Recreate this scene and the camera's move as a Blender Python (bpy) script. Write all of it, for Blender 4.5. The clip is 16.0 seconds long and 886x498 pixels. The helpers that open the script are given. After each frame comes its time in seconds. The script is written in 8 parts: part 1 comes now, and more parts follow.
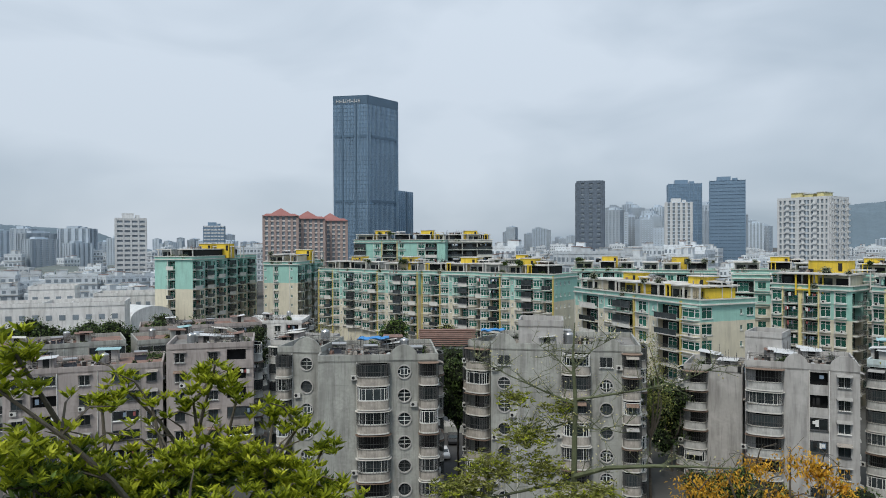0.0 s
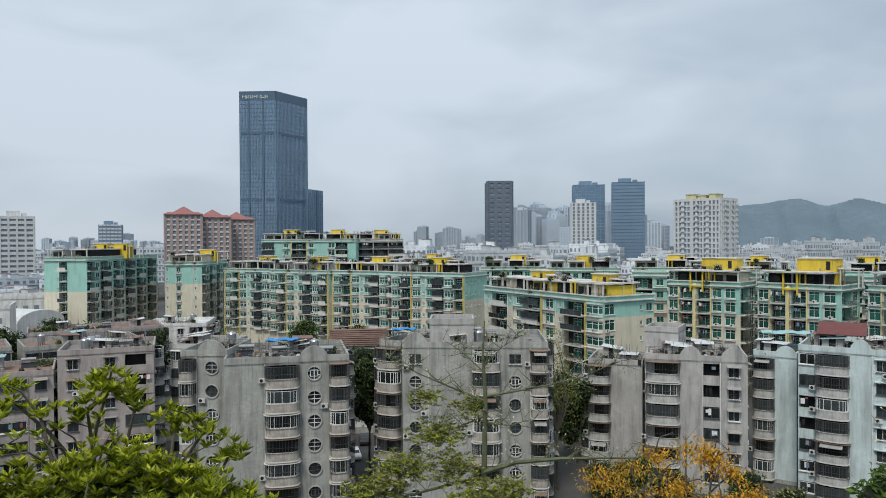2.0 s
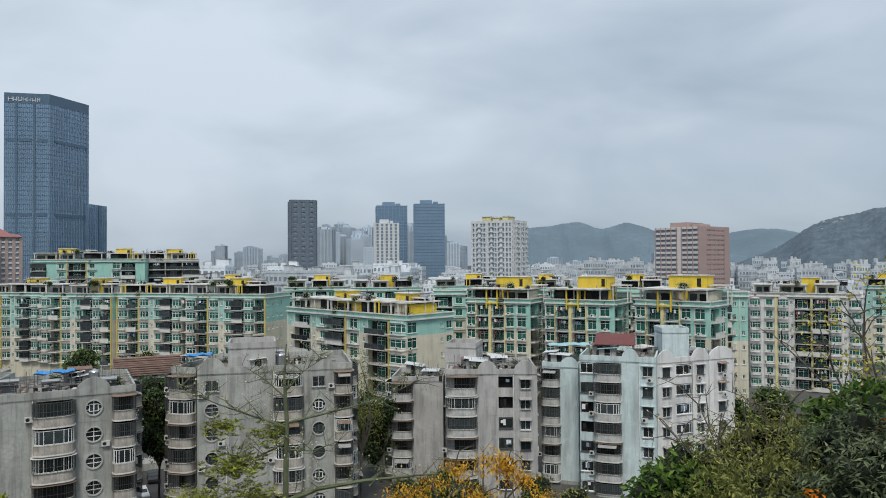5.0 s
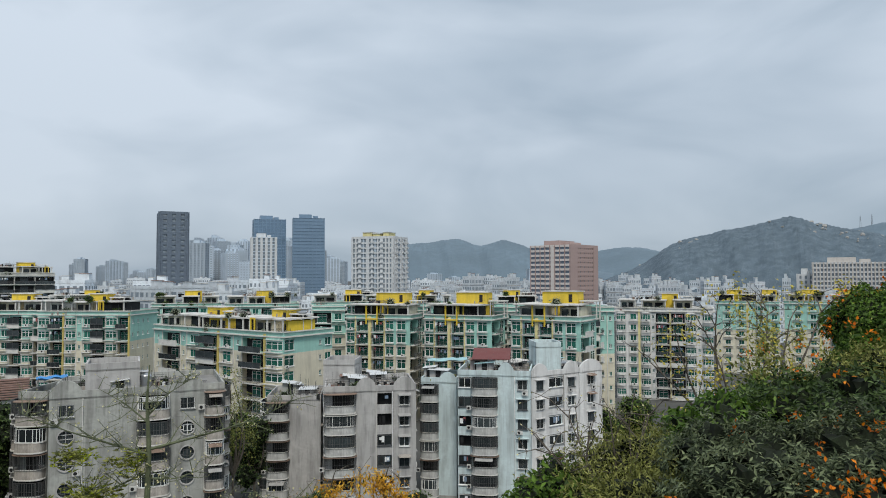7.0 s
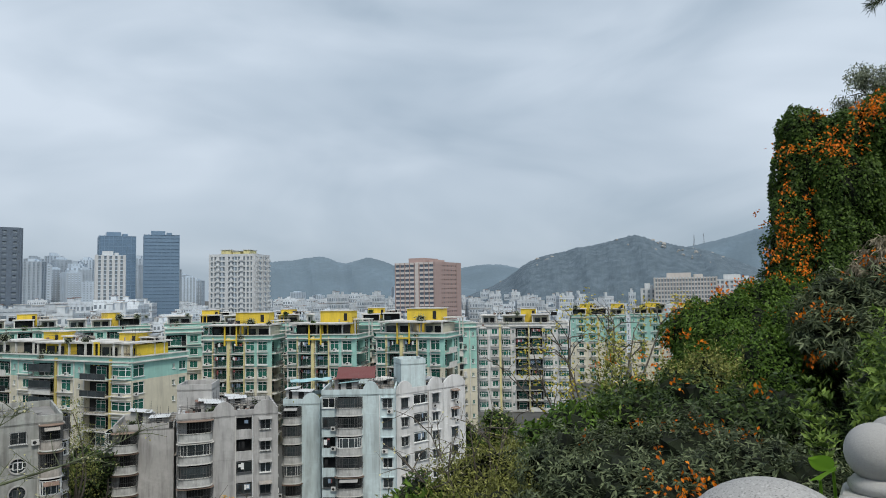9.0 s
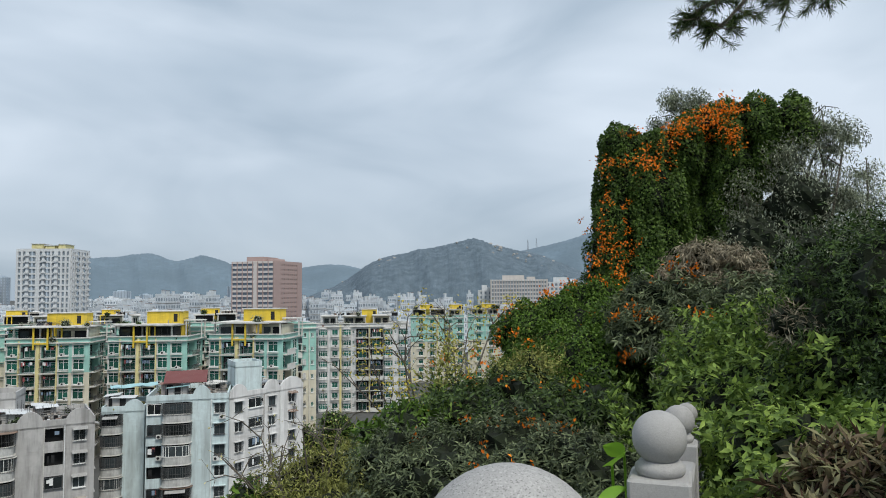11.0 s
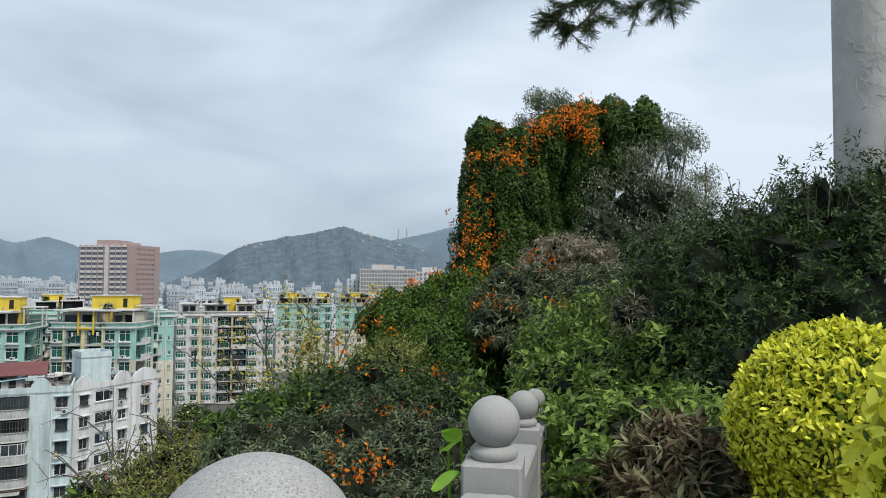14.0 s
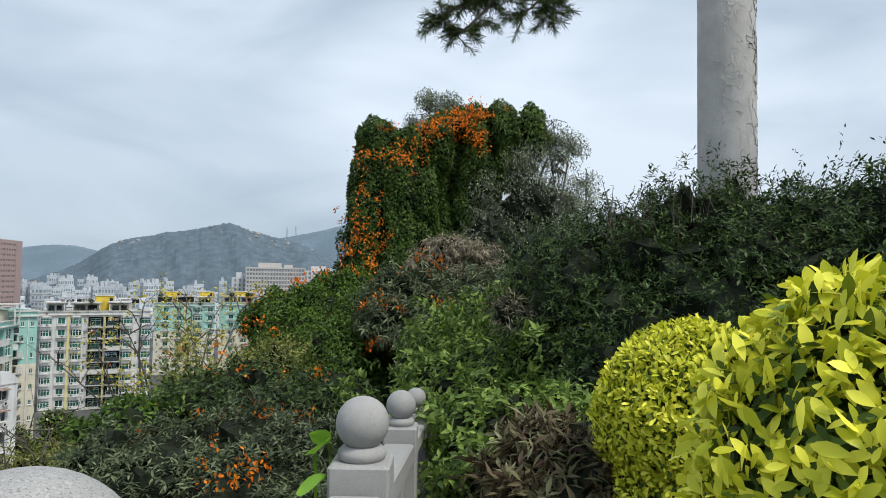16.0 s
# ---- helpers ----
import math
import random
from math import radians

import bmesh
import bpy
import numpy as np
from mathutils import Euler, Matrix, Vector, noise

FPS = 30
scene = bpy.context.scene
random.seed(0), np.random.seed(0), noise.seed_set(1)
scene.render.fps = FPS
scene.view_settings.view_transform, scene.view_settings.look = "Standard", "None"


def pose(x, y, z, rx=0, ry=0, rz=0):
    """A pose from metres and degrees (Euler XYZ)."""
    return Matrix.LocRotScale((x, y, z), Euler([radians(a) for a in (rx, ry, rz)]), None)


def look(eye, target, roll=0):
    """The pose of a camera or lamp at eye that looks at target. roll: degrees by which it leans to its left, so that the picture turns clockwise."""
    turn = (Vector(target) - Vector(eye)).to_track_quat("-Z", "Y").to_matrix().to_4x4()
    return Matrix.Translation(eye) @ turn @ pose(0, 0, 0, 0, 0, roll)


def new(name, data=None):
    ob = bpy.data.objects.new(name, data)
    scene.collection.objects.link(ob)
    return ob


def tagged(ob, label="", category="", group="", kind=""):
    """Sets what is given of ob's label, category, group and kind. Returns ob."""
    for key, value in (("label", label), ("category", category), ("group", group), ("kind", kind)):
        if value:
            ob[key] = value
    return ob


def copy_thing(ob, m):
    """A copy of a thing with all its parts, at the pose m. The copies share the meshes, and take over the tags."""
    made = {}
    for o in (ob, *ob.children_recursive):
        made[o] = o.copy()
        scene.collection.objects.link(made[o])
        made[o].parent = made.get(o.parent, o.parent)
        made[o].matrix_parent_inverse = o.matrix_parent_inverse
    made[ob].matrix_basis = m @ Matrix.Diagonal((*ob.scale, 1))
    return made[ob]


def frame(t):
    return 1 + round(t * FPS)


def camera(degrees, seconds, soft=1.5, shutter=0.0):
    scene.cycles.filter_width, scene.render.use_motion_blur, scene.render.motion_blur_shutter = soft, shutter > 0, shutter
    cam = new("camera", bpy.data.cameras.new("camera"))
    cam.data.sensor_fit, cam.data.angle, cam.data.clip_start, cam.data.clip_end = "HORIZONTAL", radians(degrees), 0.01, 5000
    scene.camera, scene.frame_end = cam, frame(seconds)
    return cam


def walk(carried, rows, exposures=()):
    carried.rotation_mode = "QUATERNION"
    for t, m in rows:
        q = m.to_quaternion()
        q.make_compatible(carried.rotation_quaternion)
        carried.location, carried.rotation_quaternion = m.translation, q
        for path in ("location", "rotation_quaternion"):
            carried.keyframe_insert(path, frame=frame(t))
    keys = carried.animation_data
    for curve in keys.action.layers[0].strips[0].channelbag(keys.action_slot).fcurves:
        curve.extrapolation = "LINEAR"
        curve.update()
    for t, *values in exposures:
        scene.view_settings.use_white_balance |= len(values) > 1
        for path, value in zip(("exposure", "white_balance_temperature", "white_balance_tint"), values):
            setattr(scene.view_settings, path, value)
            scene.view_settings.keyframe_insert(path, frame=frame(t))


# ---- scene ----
cam = camera(65.15, 16.0, soft=0.95)
EYE = 34.0
ROWS = [
    (0.0, 0.077, 0.045, -0.031, 0.07, -0.45, 0.26),
    (0.5, 0.078, 0.047, -0.032, -1.63, -0.64, 0.18),
    (1.0, 0.079, 0.051, -0.032, -3.24, -0.83, 0.21),
    (1.5, 0.082, 0.056, -0.031, -5.03, -0.79, 0.27),
    (2.0, 0.083, 0.064, -0.027, -7.27, -0.55, 0.35),
    (2.5, 0.084, 0.074, -0.021, -9.88, -0.37, 0.27),
    (3.0, 0.083, 0.087, -0.016, -12.51, -0.39, 0.19),
    (3.5, 0.083, 0.101, -0.011, -15.03, -0.35, 0.11),
    (4.0, 0.085, 0.111, -0.007, -17.69, -0.02, -0.05),
    (4.2, 0.086, 0.115, -0.006, -18.85, 0.20, -0.06),
    (6.3, 0.222, 0.216, 0.011, -29.72, 1.60, 0.51),
    (6.5, 0.223, 0.218, 0.013, -30.62, 1.61, 0.21),
    (7.0, 0.226, 0.223, 0.016, -33.19, 2.22, 0.17),
    (7.5, 0.231, 0.222, 0.017, -35.94, 2.83, 0.10),
    (8.0, 0.238, 0.218, 0.017, -38.69, 3.15, 0.10),
    (8.5, 0.249, 0.213, 0.024, -41.32, 3.30, 0.45),
    (9.0, 0.270, 0.188, 0.040, -44.29, 3.57, 0.87),
    (9.5, 0.309, 0.165, 0.041, -47.78, 3.83, 1.13),
    (10.0, 0.331, 0.155, 0.031, -51.39, 3.87, 1.02),
    (10.2, 0.339, 0.151, 0.027, -52.73, 3.80, 0.90),
    (12.3, 0.415, 0.103, 0.021, -62.20, 3.15, -0.23),
    (12.5, 0.422, 0.097, 0.021, -62.74, 3.15, -0.35),
    (13.0, 0.440, 0.081, 0.022, -64.26, 3.07, -0.39),
    (13.5, 0.458, 0.068, 0.012, -66.03, 2.85, -0.33),
    (14.0, 0.472, 0.056, 0.008, -68.02, 2.57, -0.32),
    (14.5, 0.492, 0.038, 0.007, -70.21, 2.26, -0.31),
    (15.0, 0.509, 0.020, 0.002, -72.50, 2.22, -0.47),
    (15.5, 0.516, 0.016, 0.004, -74.81, 2.39, -0.65),
    (16.0, 0.533, -0.007, 0.004, -77.06, 2.63, -0.78),
]
walk(cam, [(t, pose(x, y, EYE + z, 90 + pitch, roll, yaw)) for t, x, y, z, yaw, pitch, roll in ROWS],
     exposures=[(0, 0.29), (4, 0.29), (7.5, 0.28), (10, 0.39), (12.5, 0.50), (16, 0.60)])

# ---- light ----
world = bpy.data.worlds.new("overcast_sky")
scene.world = world
world.use_nodes = True
wt = world.node_tree
wt.nodes.clear()
SUN_ELEV, SUN_ROT = 55.0, 205.0


def wnode(kind, **kw):
    n = wt.nodes.new(kind)
    for k, v in kw.items():
        n.inputs[k].default_value = v
    return n


w_out = wnode("ShaderNodeOutputWorld")
w_bg = wnode("ShaderNodeBackground", Strength=1.0)
sky = wnode("ShaderNodeTexSky")
sky.sky_type, sky.sun_disc = "NISHITA", False
sky.sun_elevation, sky.sun_rotation = radians(SUN_ELEV), radians(SUN_ROT)
w_sky = wnode("ShaderNodeVectorMath")
w_sky.operation = "SCALE"
w_sky.inputs["Scale"].default_value = 0.1
w_co = wnode("ShaderNodeTexCoord")
w_map = wnode("ShaderNodeMapping")
w_map.inputs["Scale"].default_value = (0.9, 0.9, 2.4)
w_map.inputs["Location"].default_value = (0.35, 0.1, 0.0)
w_n1 = wnode("ShaderNodeTexNoise", Scale=1.5, Detail=4.0, Roughness=0.42, Distortion=0.3)
w_n2 = wnode("ShaderNodeTexNoise", Scale=3.6, Detail=4.0, Roughness=0.45, Distortion=0.6)
w_mixn = wnode("ShaderNodeMix")
w_mixn.inputs[0].default_value = 0.34
w_ramp = wnode("ShaderNodeValToRGB")
w_ramp.color_ramp.elements[0].position, w_ramp.color_ramp.elements[0].color = 0.39, (0.325, 0.40, 0.48, 1)
w_ramp.color_ramp.elements[1].position, w_ramp.color_ramp.elements[1].color = 0.59, (0.55, 0.62, 0.70, 1)
w_mix = wnode("ShaderNodeMix")
w_mix.data_type = "RGBA"
w_mix.inputs[0].default_value = 0.93
wl = wt.links.new
wl(w_co.outputs["Generated"], w_map.inputs["Vector"])
wl(w_map.outputs["Vector"], w_n1.inputs["Vector"])
wl(w_map.outputs["Vector"], w_n2.inputs["Vector"])
wl(w_n1.outputs[0], w_mixn.inputs[2])
wl(w_n2.outputs[0], w_mixn.inputs[3])
wl(w_mixn.outputs[0], w_ramp.inputs["Fac"])
wl(sky.outputs["Color"], w_sky.inputs[0])
wl(w_sky.outputs["Vector"], w_mix.inputs[6])
wl(w_ramp.outputs["Color"], w_mix.inputs[7])
w_sep = wnode("ShaderNodeSeparateXYZ")
w_rise = wnode("ShaderNodeMapRange", **{"From Min": 0.0, "From Max": 0.3, "To Min": 0.87, "To Max": 1.0})
w_haze = wnode("ShaderNodeVectorMath")
w_haze.operation = "SCALE"
wl(w_co.outputs["Generated"], w_sep.inputs[0])
wl(w_sep.outputs["Z"], w_rise.inputs["Value"])
wl(w_mix.outputs[2], w_haze.inputs[0])
wl(w_rise.outputs[0], w_haze.inputs["Scale"])
wl(w_haze.outputs["Vector"], w_bg.inputs["Color"])
wl(w_bg.outputs["Background"], w_out.inputs["Surface"])
sun = new("sun", bpy.data.lights.new("sun", "SUN"))
sun.data.energy, sun.data.angle, sun.data.color = 1.9, radians(16), (1.0, 0.95, 0.86)
_a, _e = radians(SUN_ROT), radians(SUN_ELEV)
sun.matrix_world = look((math.sin(_a) * math.cos(_e) * 100, math.cos(_a) * math.cos(_e) * 100, math.sin(_e) * 100 + 34), (0, 0, 34))

# ---- materials ----


def material(name, color, rough=0.8, metal=0.0, vary=0.15, scale=1.0, stain=0.0, bump=0.0, island=0.0, color2=None, spec=0.4, streak=False, trans=0.0, obj=0.0, stain_col=(0.09, 0.085, 0.08), speckle=0.0):
    """Principled surface with noise variation at two scales, stains and relief in world-sized texture space."""
    m = bpy.data.materials.new(name)
    m.use_nodes = True
    nt = m.node_tree
    b = nt.nodes["Principled BSDF"]
    b.inputs["Roughness"].default_value, b.inputs["Metallic"].default_value = rough, metal
    b.inputs["Specular IOR Level"].default_value = spec
    co = nt.nodes.new("ShaderNodeTexCoord")
    link = nt.links.new

    def noise_node(s, detail=4.0, vec=None):
        n = nt.nodes.new("ShaderNodeTexNoise")
        n.inputs["Scale"].default_value, n.inputs["Detail"].default_value = s, detail
        link(vec or co.outputs["Object"], n.inputs["Vector"])
        return n.outputs[0]

    def mix(fac, a, c):
        n = nt.nodes.new("ShaderNodeMix")
        n.data_type = "RGBA"
        for sock, v in ((n.inputs[0], fac), (n.inputs[6], a), (n.inputs[7], c)):
            if hasattr(v, "is_linked"):
                link(v, sock)
            else:
                sock.default_value = v if isinstance(v, float) else (*v, 1)
        return n.outputs[2]

    def ramp(v, lo, hi):
        n = nt.nodes.new("ShaderNodeMapRange")
        n.inputs["From Min"].default_value, n.inputs["From Max"].default_value = lo, hi
        link(v, n.inputs["Value"])
        return n.outputs[0]

    dark = tuple(c * (1 - vary) for c in color)
    light = tuple(min(1, c * (1 + vary)) for c in (color2 or color))
    col = mix(ramp(noise_node(scale, 5.0), 0.35, 0.65), dark, light)
    if vary:
        col = mix(ramp(noise_node(scale * 9, 3.0), 0.3, 0.75), col, tuple(c * (1 - vary * 0.7) for c in color))
    if island or obj:
        if island:
            src = nt.nodes.new("ShaderNodeNewGeometry").outputs["Random Per Island"]
        else:
            src = nt.nodes.new("ShaderNodeObjectInfo").outputs["Random"]
        hv = nt.nodes.new("ShaderNodeHueSaturation")
        v = nt.nodes.new("ShaderNodeMapRange")
        k = island or obj
        v.inputs["To Min"].default_value, v.inputs["To Max"].default_value = 1 - k, 1 + k
        link(src, v.inputs["Value"])
        link(v.outputs[0], hv.inputs["Value"])
        if color2 and island:
            col = mix(src, color, color2)
            half = nt.nodes.new("ShaderNodeMath")
            half.operation = "MULTIPLY"
            half.inputs[1].default_value = 0.4
            link(ramp(noise_node(1.7, 3.0), 0.42, 0.62), half.inputs[0])
            col = mix(half.outputs[0], col, tuple(c * 0.8 for c in color))
        link(col, hv.inputs["Color"])
        col = hv.outputs["Color"]
    if stain:
        mp = nt.nodes.new("ShaderNodeMapping")
        mp.inputs["Scale"].default_value = (1.0, 1.0, 0.12) if streak else (0.5, 0.5, 0.5)
        link(co.outputs["Object"], mp.inputs["Vector"])
        st = ramp(noise_node(1.1, 6.0, mp.outputs["Vector"]), 0.47, 0.72)
        mul = nt.nodes.new("ShaderNodeMath")
        mul.operation = "MULTIPLY"
        mul.inputs[1].default_value = stain
        link(st, mul.inputs[0])
        col = mix(mul.outputs[0], col, stain_col)
        if streak:
            mp2 = nt.nodes.new("ShaderNodeMapping")
            mp2.inputs["Scale"].default_value = (1.0, 1.0, 0.09)
            link(co.outputs["Object"], mp2.inputs["Vector"])
            m2 = nt.nodes.new("ShaderNodeMath")
            m2.operation = "MULTIPLY"
            m2.inputs[1].default_value = stain * 0.75
            link(ramp(noise_node(4.2, 5.0, mp2.outputs["Vector"]), 0.53, 0.7), m2.inputs[0])
            col = mix(m2.outputs[0], col, tuple(c * 0.42 for c in color))
            m3 = nt.nodes.new("ShaderNodeMath")
            m3.operation = "MULTIPLY"
            m3.inputs[1].default_value = stain * 0.5
            link(ramp(noise_node(0.55, 7.0), 0.56, 0.66), m3.inputs[0])
            col = mix(m3.outputs[0], col, tuple(min(1, c * 1.35) for c in color))
    if speckle:
        col = mix(ramp(noise_node(speckle, 3.0), 0.54, 0.68), col, tuple(c * 0.4 for c in color))
        col = mix(ramp(noise_node(speckle * 0.7, 2.0), 0.58, 0.66), col, tuple(min(1, c * 1.18) for c in color))
    link(col, b.inputs["Base Color"])
    if bump:
        bn = nt.nodes.new("ShaderNodeBump")
        bn.inputs["Strength"].default_value, bn.inputs["Distance"].default_value = 0.6, bump
        link(noise_node(scale * 14, 4.0), bn.inputs["Height"])
        link(bn.outputs[0], b.inputs["Normal"])
    if trans:
        t = nt.nodes.new("ShaderNodeBsdfTranslucent")
        link(col, t.inputs["Color"])
        ms = nt.nodes.new("ShaderNodeMixShader")
        ms.inputs[0].default_value = trans
        link(b.outputs[0], ms.inputs[1])
        link(t.outputs[0], ms.inputs[2])
        link(ms.outputs[0], nt.nodes["Material Output"].inputs["Surface"])
    return m


M = {}
M["concrete"] = material("weathered_concrete", (0.375, 0.385, 0.36), 0.9, scale=0.35, vary=0.2, stain=0.6, streak=True, bump=0.01)
M["concrete_pale"] = material("pale_weathered_plaster", (0.45, 0.445, 0.435), 0.9, scale=0.3, vary=0.13, stain=0.5, streak=True, bump=0.01)
M["plaster_blue"] = material("pale_blue_plaster", (0.56, 0.66, 0.67), 0.85, scale=0.3, vary=0.1, stain=0.4, streak=True)
M["plaster_white"] = material("white_plaster", (0.70, 0.70, 0.69), 0.85, scale=0.3, vary=0.1, stain=0.35, streak=True)
M["plaster_pink"] = material("pinkish_grey_plaster", (0.40, 0.36, 0.345), 0.9, scale=0.3, vary=0.14, stain=0.5, streak=True)
M["parapet"] = material("balcony_parapet_plaster", (0.40, 0.37, 0.33), 0.9, scale=0.6, vary=0.25, stain=0.75, streak=True)
M["parapet_pale"] = material("pale_balcony_parapet", (0.47, 0.475, 0.46), 0.9, scale=0.6, vary=0.2, stain=0.7, streak=True)
M["sheet_rust"] = material("rusty_tin_sheet", (0.24, 0.17, 0.13), 0.8, scale=1.2, vary=0.35, stain=0.4)
M["sheet_dull"] = material("dull_grey_tin_sheet", (0.36, 0.36, 0.35), 0.7, scale=1.2, vary=0.25, stain=0.4)
M["cream"] = material("cream_tile_wall", (0.64, 0.60, 0.475), 0.75, scale=0.25, vary=0.08, stain=0.22, streak=True)
M["mint"] = material("mint_green_tile_wall", (0.32, 0.57, 0.50), 0.7, scale=0.25, vary=0.08, stain=0.18, streak=True)
M["yellow"] = material("yellow_paint", (0.72, 0.52, 0.05), 0.7, scale=0.5, vary=0.1, stain=0.25, streak=True)
M["ochre"] = material("ochre_painted_pillar", (0.56, 0.46, 0.15), 0.75, scale=0.5, vary=0.12, stain=0.3, streak=True)
M["band_tan"] = material("tan_concrete_band", (0.62, 0.57, 0.54), 0.85, vary=0.08, scale=0.1)
M["pale_yellow"] = material("pale_yellow_paint", (0.72, 0.64, 0.32), 0.7, scale=0.5, vary=0.08, stain=0.2, streak=True)
M["ledge"] = material("ledge_plaster", (0.66, 0.65, 0.61), 0.85, scale=0.5, vary=0.12, stain=0.3)
M["slab"] = material("roof_slab", (0.64, 0.63, 0.60), 0.9, scale=0.4, vary=0.15, stain=0.45)
M["roof"] = material("grey_roof_screed", (0.25, 0.245, 0.235), 0.95, scale=0.4, vary=0.25, stain=0.5)
M["roof_red"] = material("red_clay_roof_tiles", (0.26, 0.165, 0.135), 0.9, scale=0.7, vary=0.25, stain=0.35)
M["sheet_red"] = material("dark_red_metal_sheet", (0.17, 0.05, 0.045), 0.6, scale=0.6, vary=0.15, stain=0.2)
M["sheet_white"] = material("white_metal_sheet", (0.66, 0.68, 0.69), 0.5, scale=0.6, vary=0.1, stain=0.3)
M["sheet_blue"] = material("blue_tarpaulin", (0.06, 0.27, 0.62), 0.6, scale=0.8, vary=0.15, stain=0.15)
M["sheet_teal"] = material("teal_awning_sheet", (0.32, 0.52, 0.55), 0.6, scale=0.8, vary=0.1, stain=0.2)
M["cloth_red"] = material("faded_red_cloth", (0.3, 0.09, 0.09), 0.9, vary=0.1, scale=2.0)
M["cloth_blue"] = material("faded_blue_cloth", (0.2, 0.27, 0.36), 0.9, vary=0.1, scale=2.0)
# near-black for dark parts; on recess backs it paints in their shade
M["dark"] = material("recess_shade_and_dark_parts", (0.02, 0.021, 0.022), 0.9, scale=1.0, vary=0.3)
M["glass"] = material("dark_window_glass", (0.04, 0.05, 0.054), 0.15, vary=0.4, scale=0.8, spec=0.5, obj=0.6)
M["glass_green"] = material("green_window_glass", (0.022, 0.11, 0.085), 0.15, vary=0.25, scale=0.8, spec=0.4, obj=0.45)
M["frame_white"] = material("white_window_frame", (0.78, 0.79, 0.78), 0.5, vary=0.05, scale=2.0, stain=0.2)
M["frame_dark"] = material("dark_aluminium_frame", (0.10, 0.105, 0.11), 0.5, 0.3, vary=0.1, scale=2.0)
M["rail"] = material("grey_steel_railing", (0.12, 0.123, 0.123), 0.55, 0.4, vary=0.15, scale=2.0)
M["ac"] = material("off_white_air_conditioner", (0.58, 0.58, 0.56), 0.6, vary=0.06, scale=2.0, stain=0.25, obj=0.15)
M["steel"] = material("brushed_steel", (0.5, 0.51, 0.52), 0.35, 0.9, vary=0.08, scale=2.0)
M["panel"] = material("black_solar_collector", (0.02, 0.022, 0.03), 0.2, vary=0.2, scale=2.0)
M["asphalt"] = material("asphalt", (0.055, 0.055, 0.056), 0.95, vary=0.2, scale=0.5, stain=0.2)
M["ground"] = material("city_ground", (0.085, 0.086, 0.082), 0.95, vary=0.35, scale=0.05, stain=0.3)
M["soil"] = material("hillside_soil", (0.035, 0.045, 0.022), 0.95, vary=0.4, scale=0.8)
M["tower_glass"] = material("blue_grey_curtain_wall", (0.17, 0.265, 0.37), 0.2, 0.35, vary=0.2, scale=0.06, spec=0.7)
M["tower_band"] = material("dark_spandrel", (0.10, 0.16, 0.225), 0.35, 0.3, vary=0.1, scale=0.1)
M["tower_fin"] = material("grey_aluminium_fin", (0.30, 0.40, 0.49), 0.4, 0.4, vary=0.06, scale=0.1)
M["far_dark"] = material("dark_grey_cladding", (0.125, 0.16, 0.205), 0.6, vary=0.1, scale=0.1)
M["far_blue"] = material("blue_glass_cladding", (0.19, 0.28, 0.38), 0.3, 0.2, vary=0.1, scale=0.05)
M["far_white"] = material("white_tile_cladding", (0.58, 0.60, 0.61), 0.8, vary=0.06, scale=0.1, stain=0.15, streak=True)
M["far_beige"] = material("beige_tile_cladding", (0.52, 0.485, 0.45), 0.85, vary=0.08, scale=0.1, stain=0.2, streak=True)
# distance haze is painted into this cladding and the two window colours
M["far_grey"] = material("hazed_grey_cladding", (0.43, 0.50, 0.57), 0.85, vary=0.1, scale=0.05, obj=0.3)
M["far_window"] = material("hazed_far_glass", (0.22, 0.265, 0.305), 0.3, vary=0.2, scale=0.2)
M["skyline_window"] = material("hazed_skyline_window", (0.35, 0.42, 0.48), 0.5, vary=0.1, scale=0.1)
# tile brown, paled for haze
M["brick_brown"] = material("brown_pink_tile_cladding", (0.38, 0.285, 0.265), 0.85, vary=0.08, scale=0.1)
M["red_tower"] = material("salmon_tile_cladding", (0.36, 0.285, 0.265), 0.85, vary=0.1, scale=0.1)
M["roof_tile_red"] = material("bright_red_roof_tiles", (0.31, 0.14, 0.13), 0.8, vary=0.1, scale=0.2)
# white walls tinted blue for haze
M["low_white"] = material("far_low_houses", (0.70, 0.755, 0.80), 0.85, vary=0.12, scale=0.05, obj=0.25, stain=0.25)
# blue of the distance haze is mixed into both hill colours
M["hill_wood"] = material("hazed_wooded_hillside", (0.112, 0.158, 0.198), 0.95, vary=0.2, scale=0.11, bump=3.0, color2=(0.148, 0.195, 0.232))
M["hill_far"] = material("hazed_distant_ridge", (0.135, 0.188, 0.232), 0.95, vary=0.15, scale=0.006, bump=3.0)
M["hill_rock"] = material("bare_granite_rock", (0.36, 0.35, 0.33), 0.9, vary=0.2, scale=0.05)
M["granite"] = material("speckled_grey_granite", (0.36, 0.355, 0.345), 0.75, vary=0.1, scale=10.0, stain=0.25, bump=0.0015, speckle=430.0)
M["column"] = material("painted_concrete_column", (0.50, 0.485, 0.465), 0.85, vary=0.14, scale=5.0, stain=0.4, bump=0.004)
M["bark"] = material("grey_brown_bark", (0.12, 0.105, 0.085), 0.95, vary=0.35, scale=5.0, bump=0.01)
M["bark_green"] = material("greenish_smooth_bark", (0.13, 0.15, 0.085), 0.85, vary=0.3, scale=4.0, bump=0.006)
M["root_dark"] = material("dark_climbing_roots", (0.16, 0.15, 0.13), 0.95, vary=0.3, scale=8.0)
M["root"] = material("dry_climbing_roots", (0.66, 0.64, 0.6), 0.95, vary=0.2, scale=8.0)


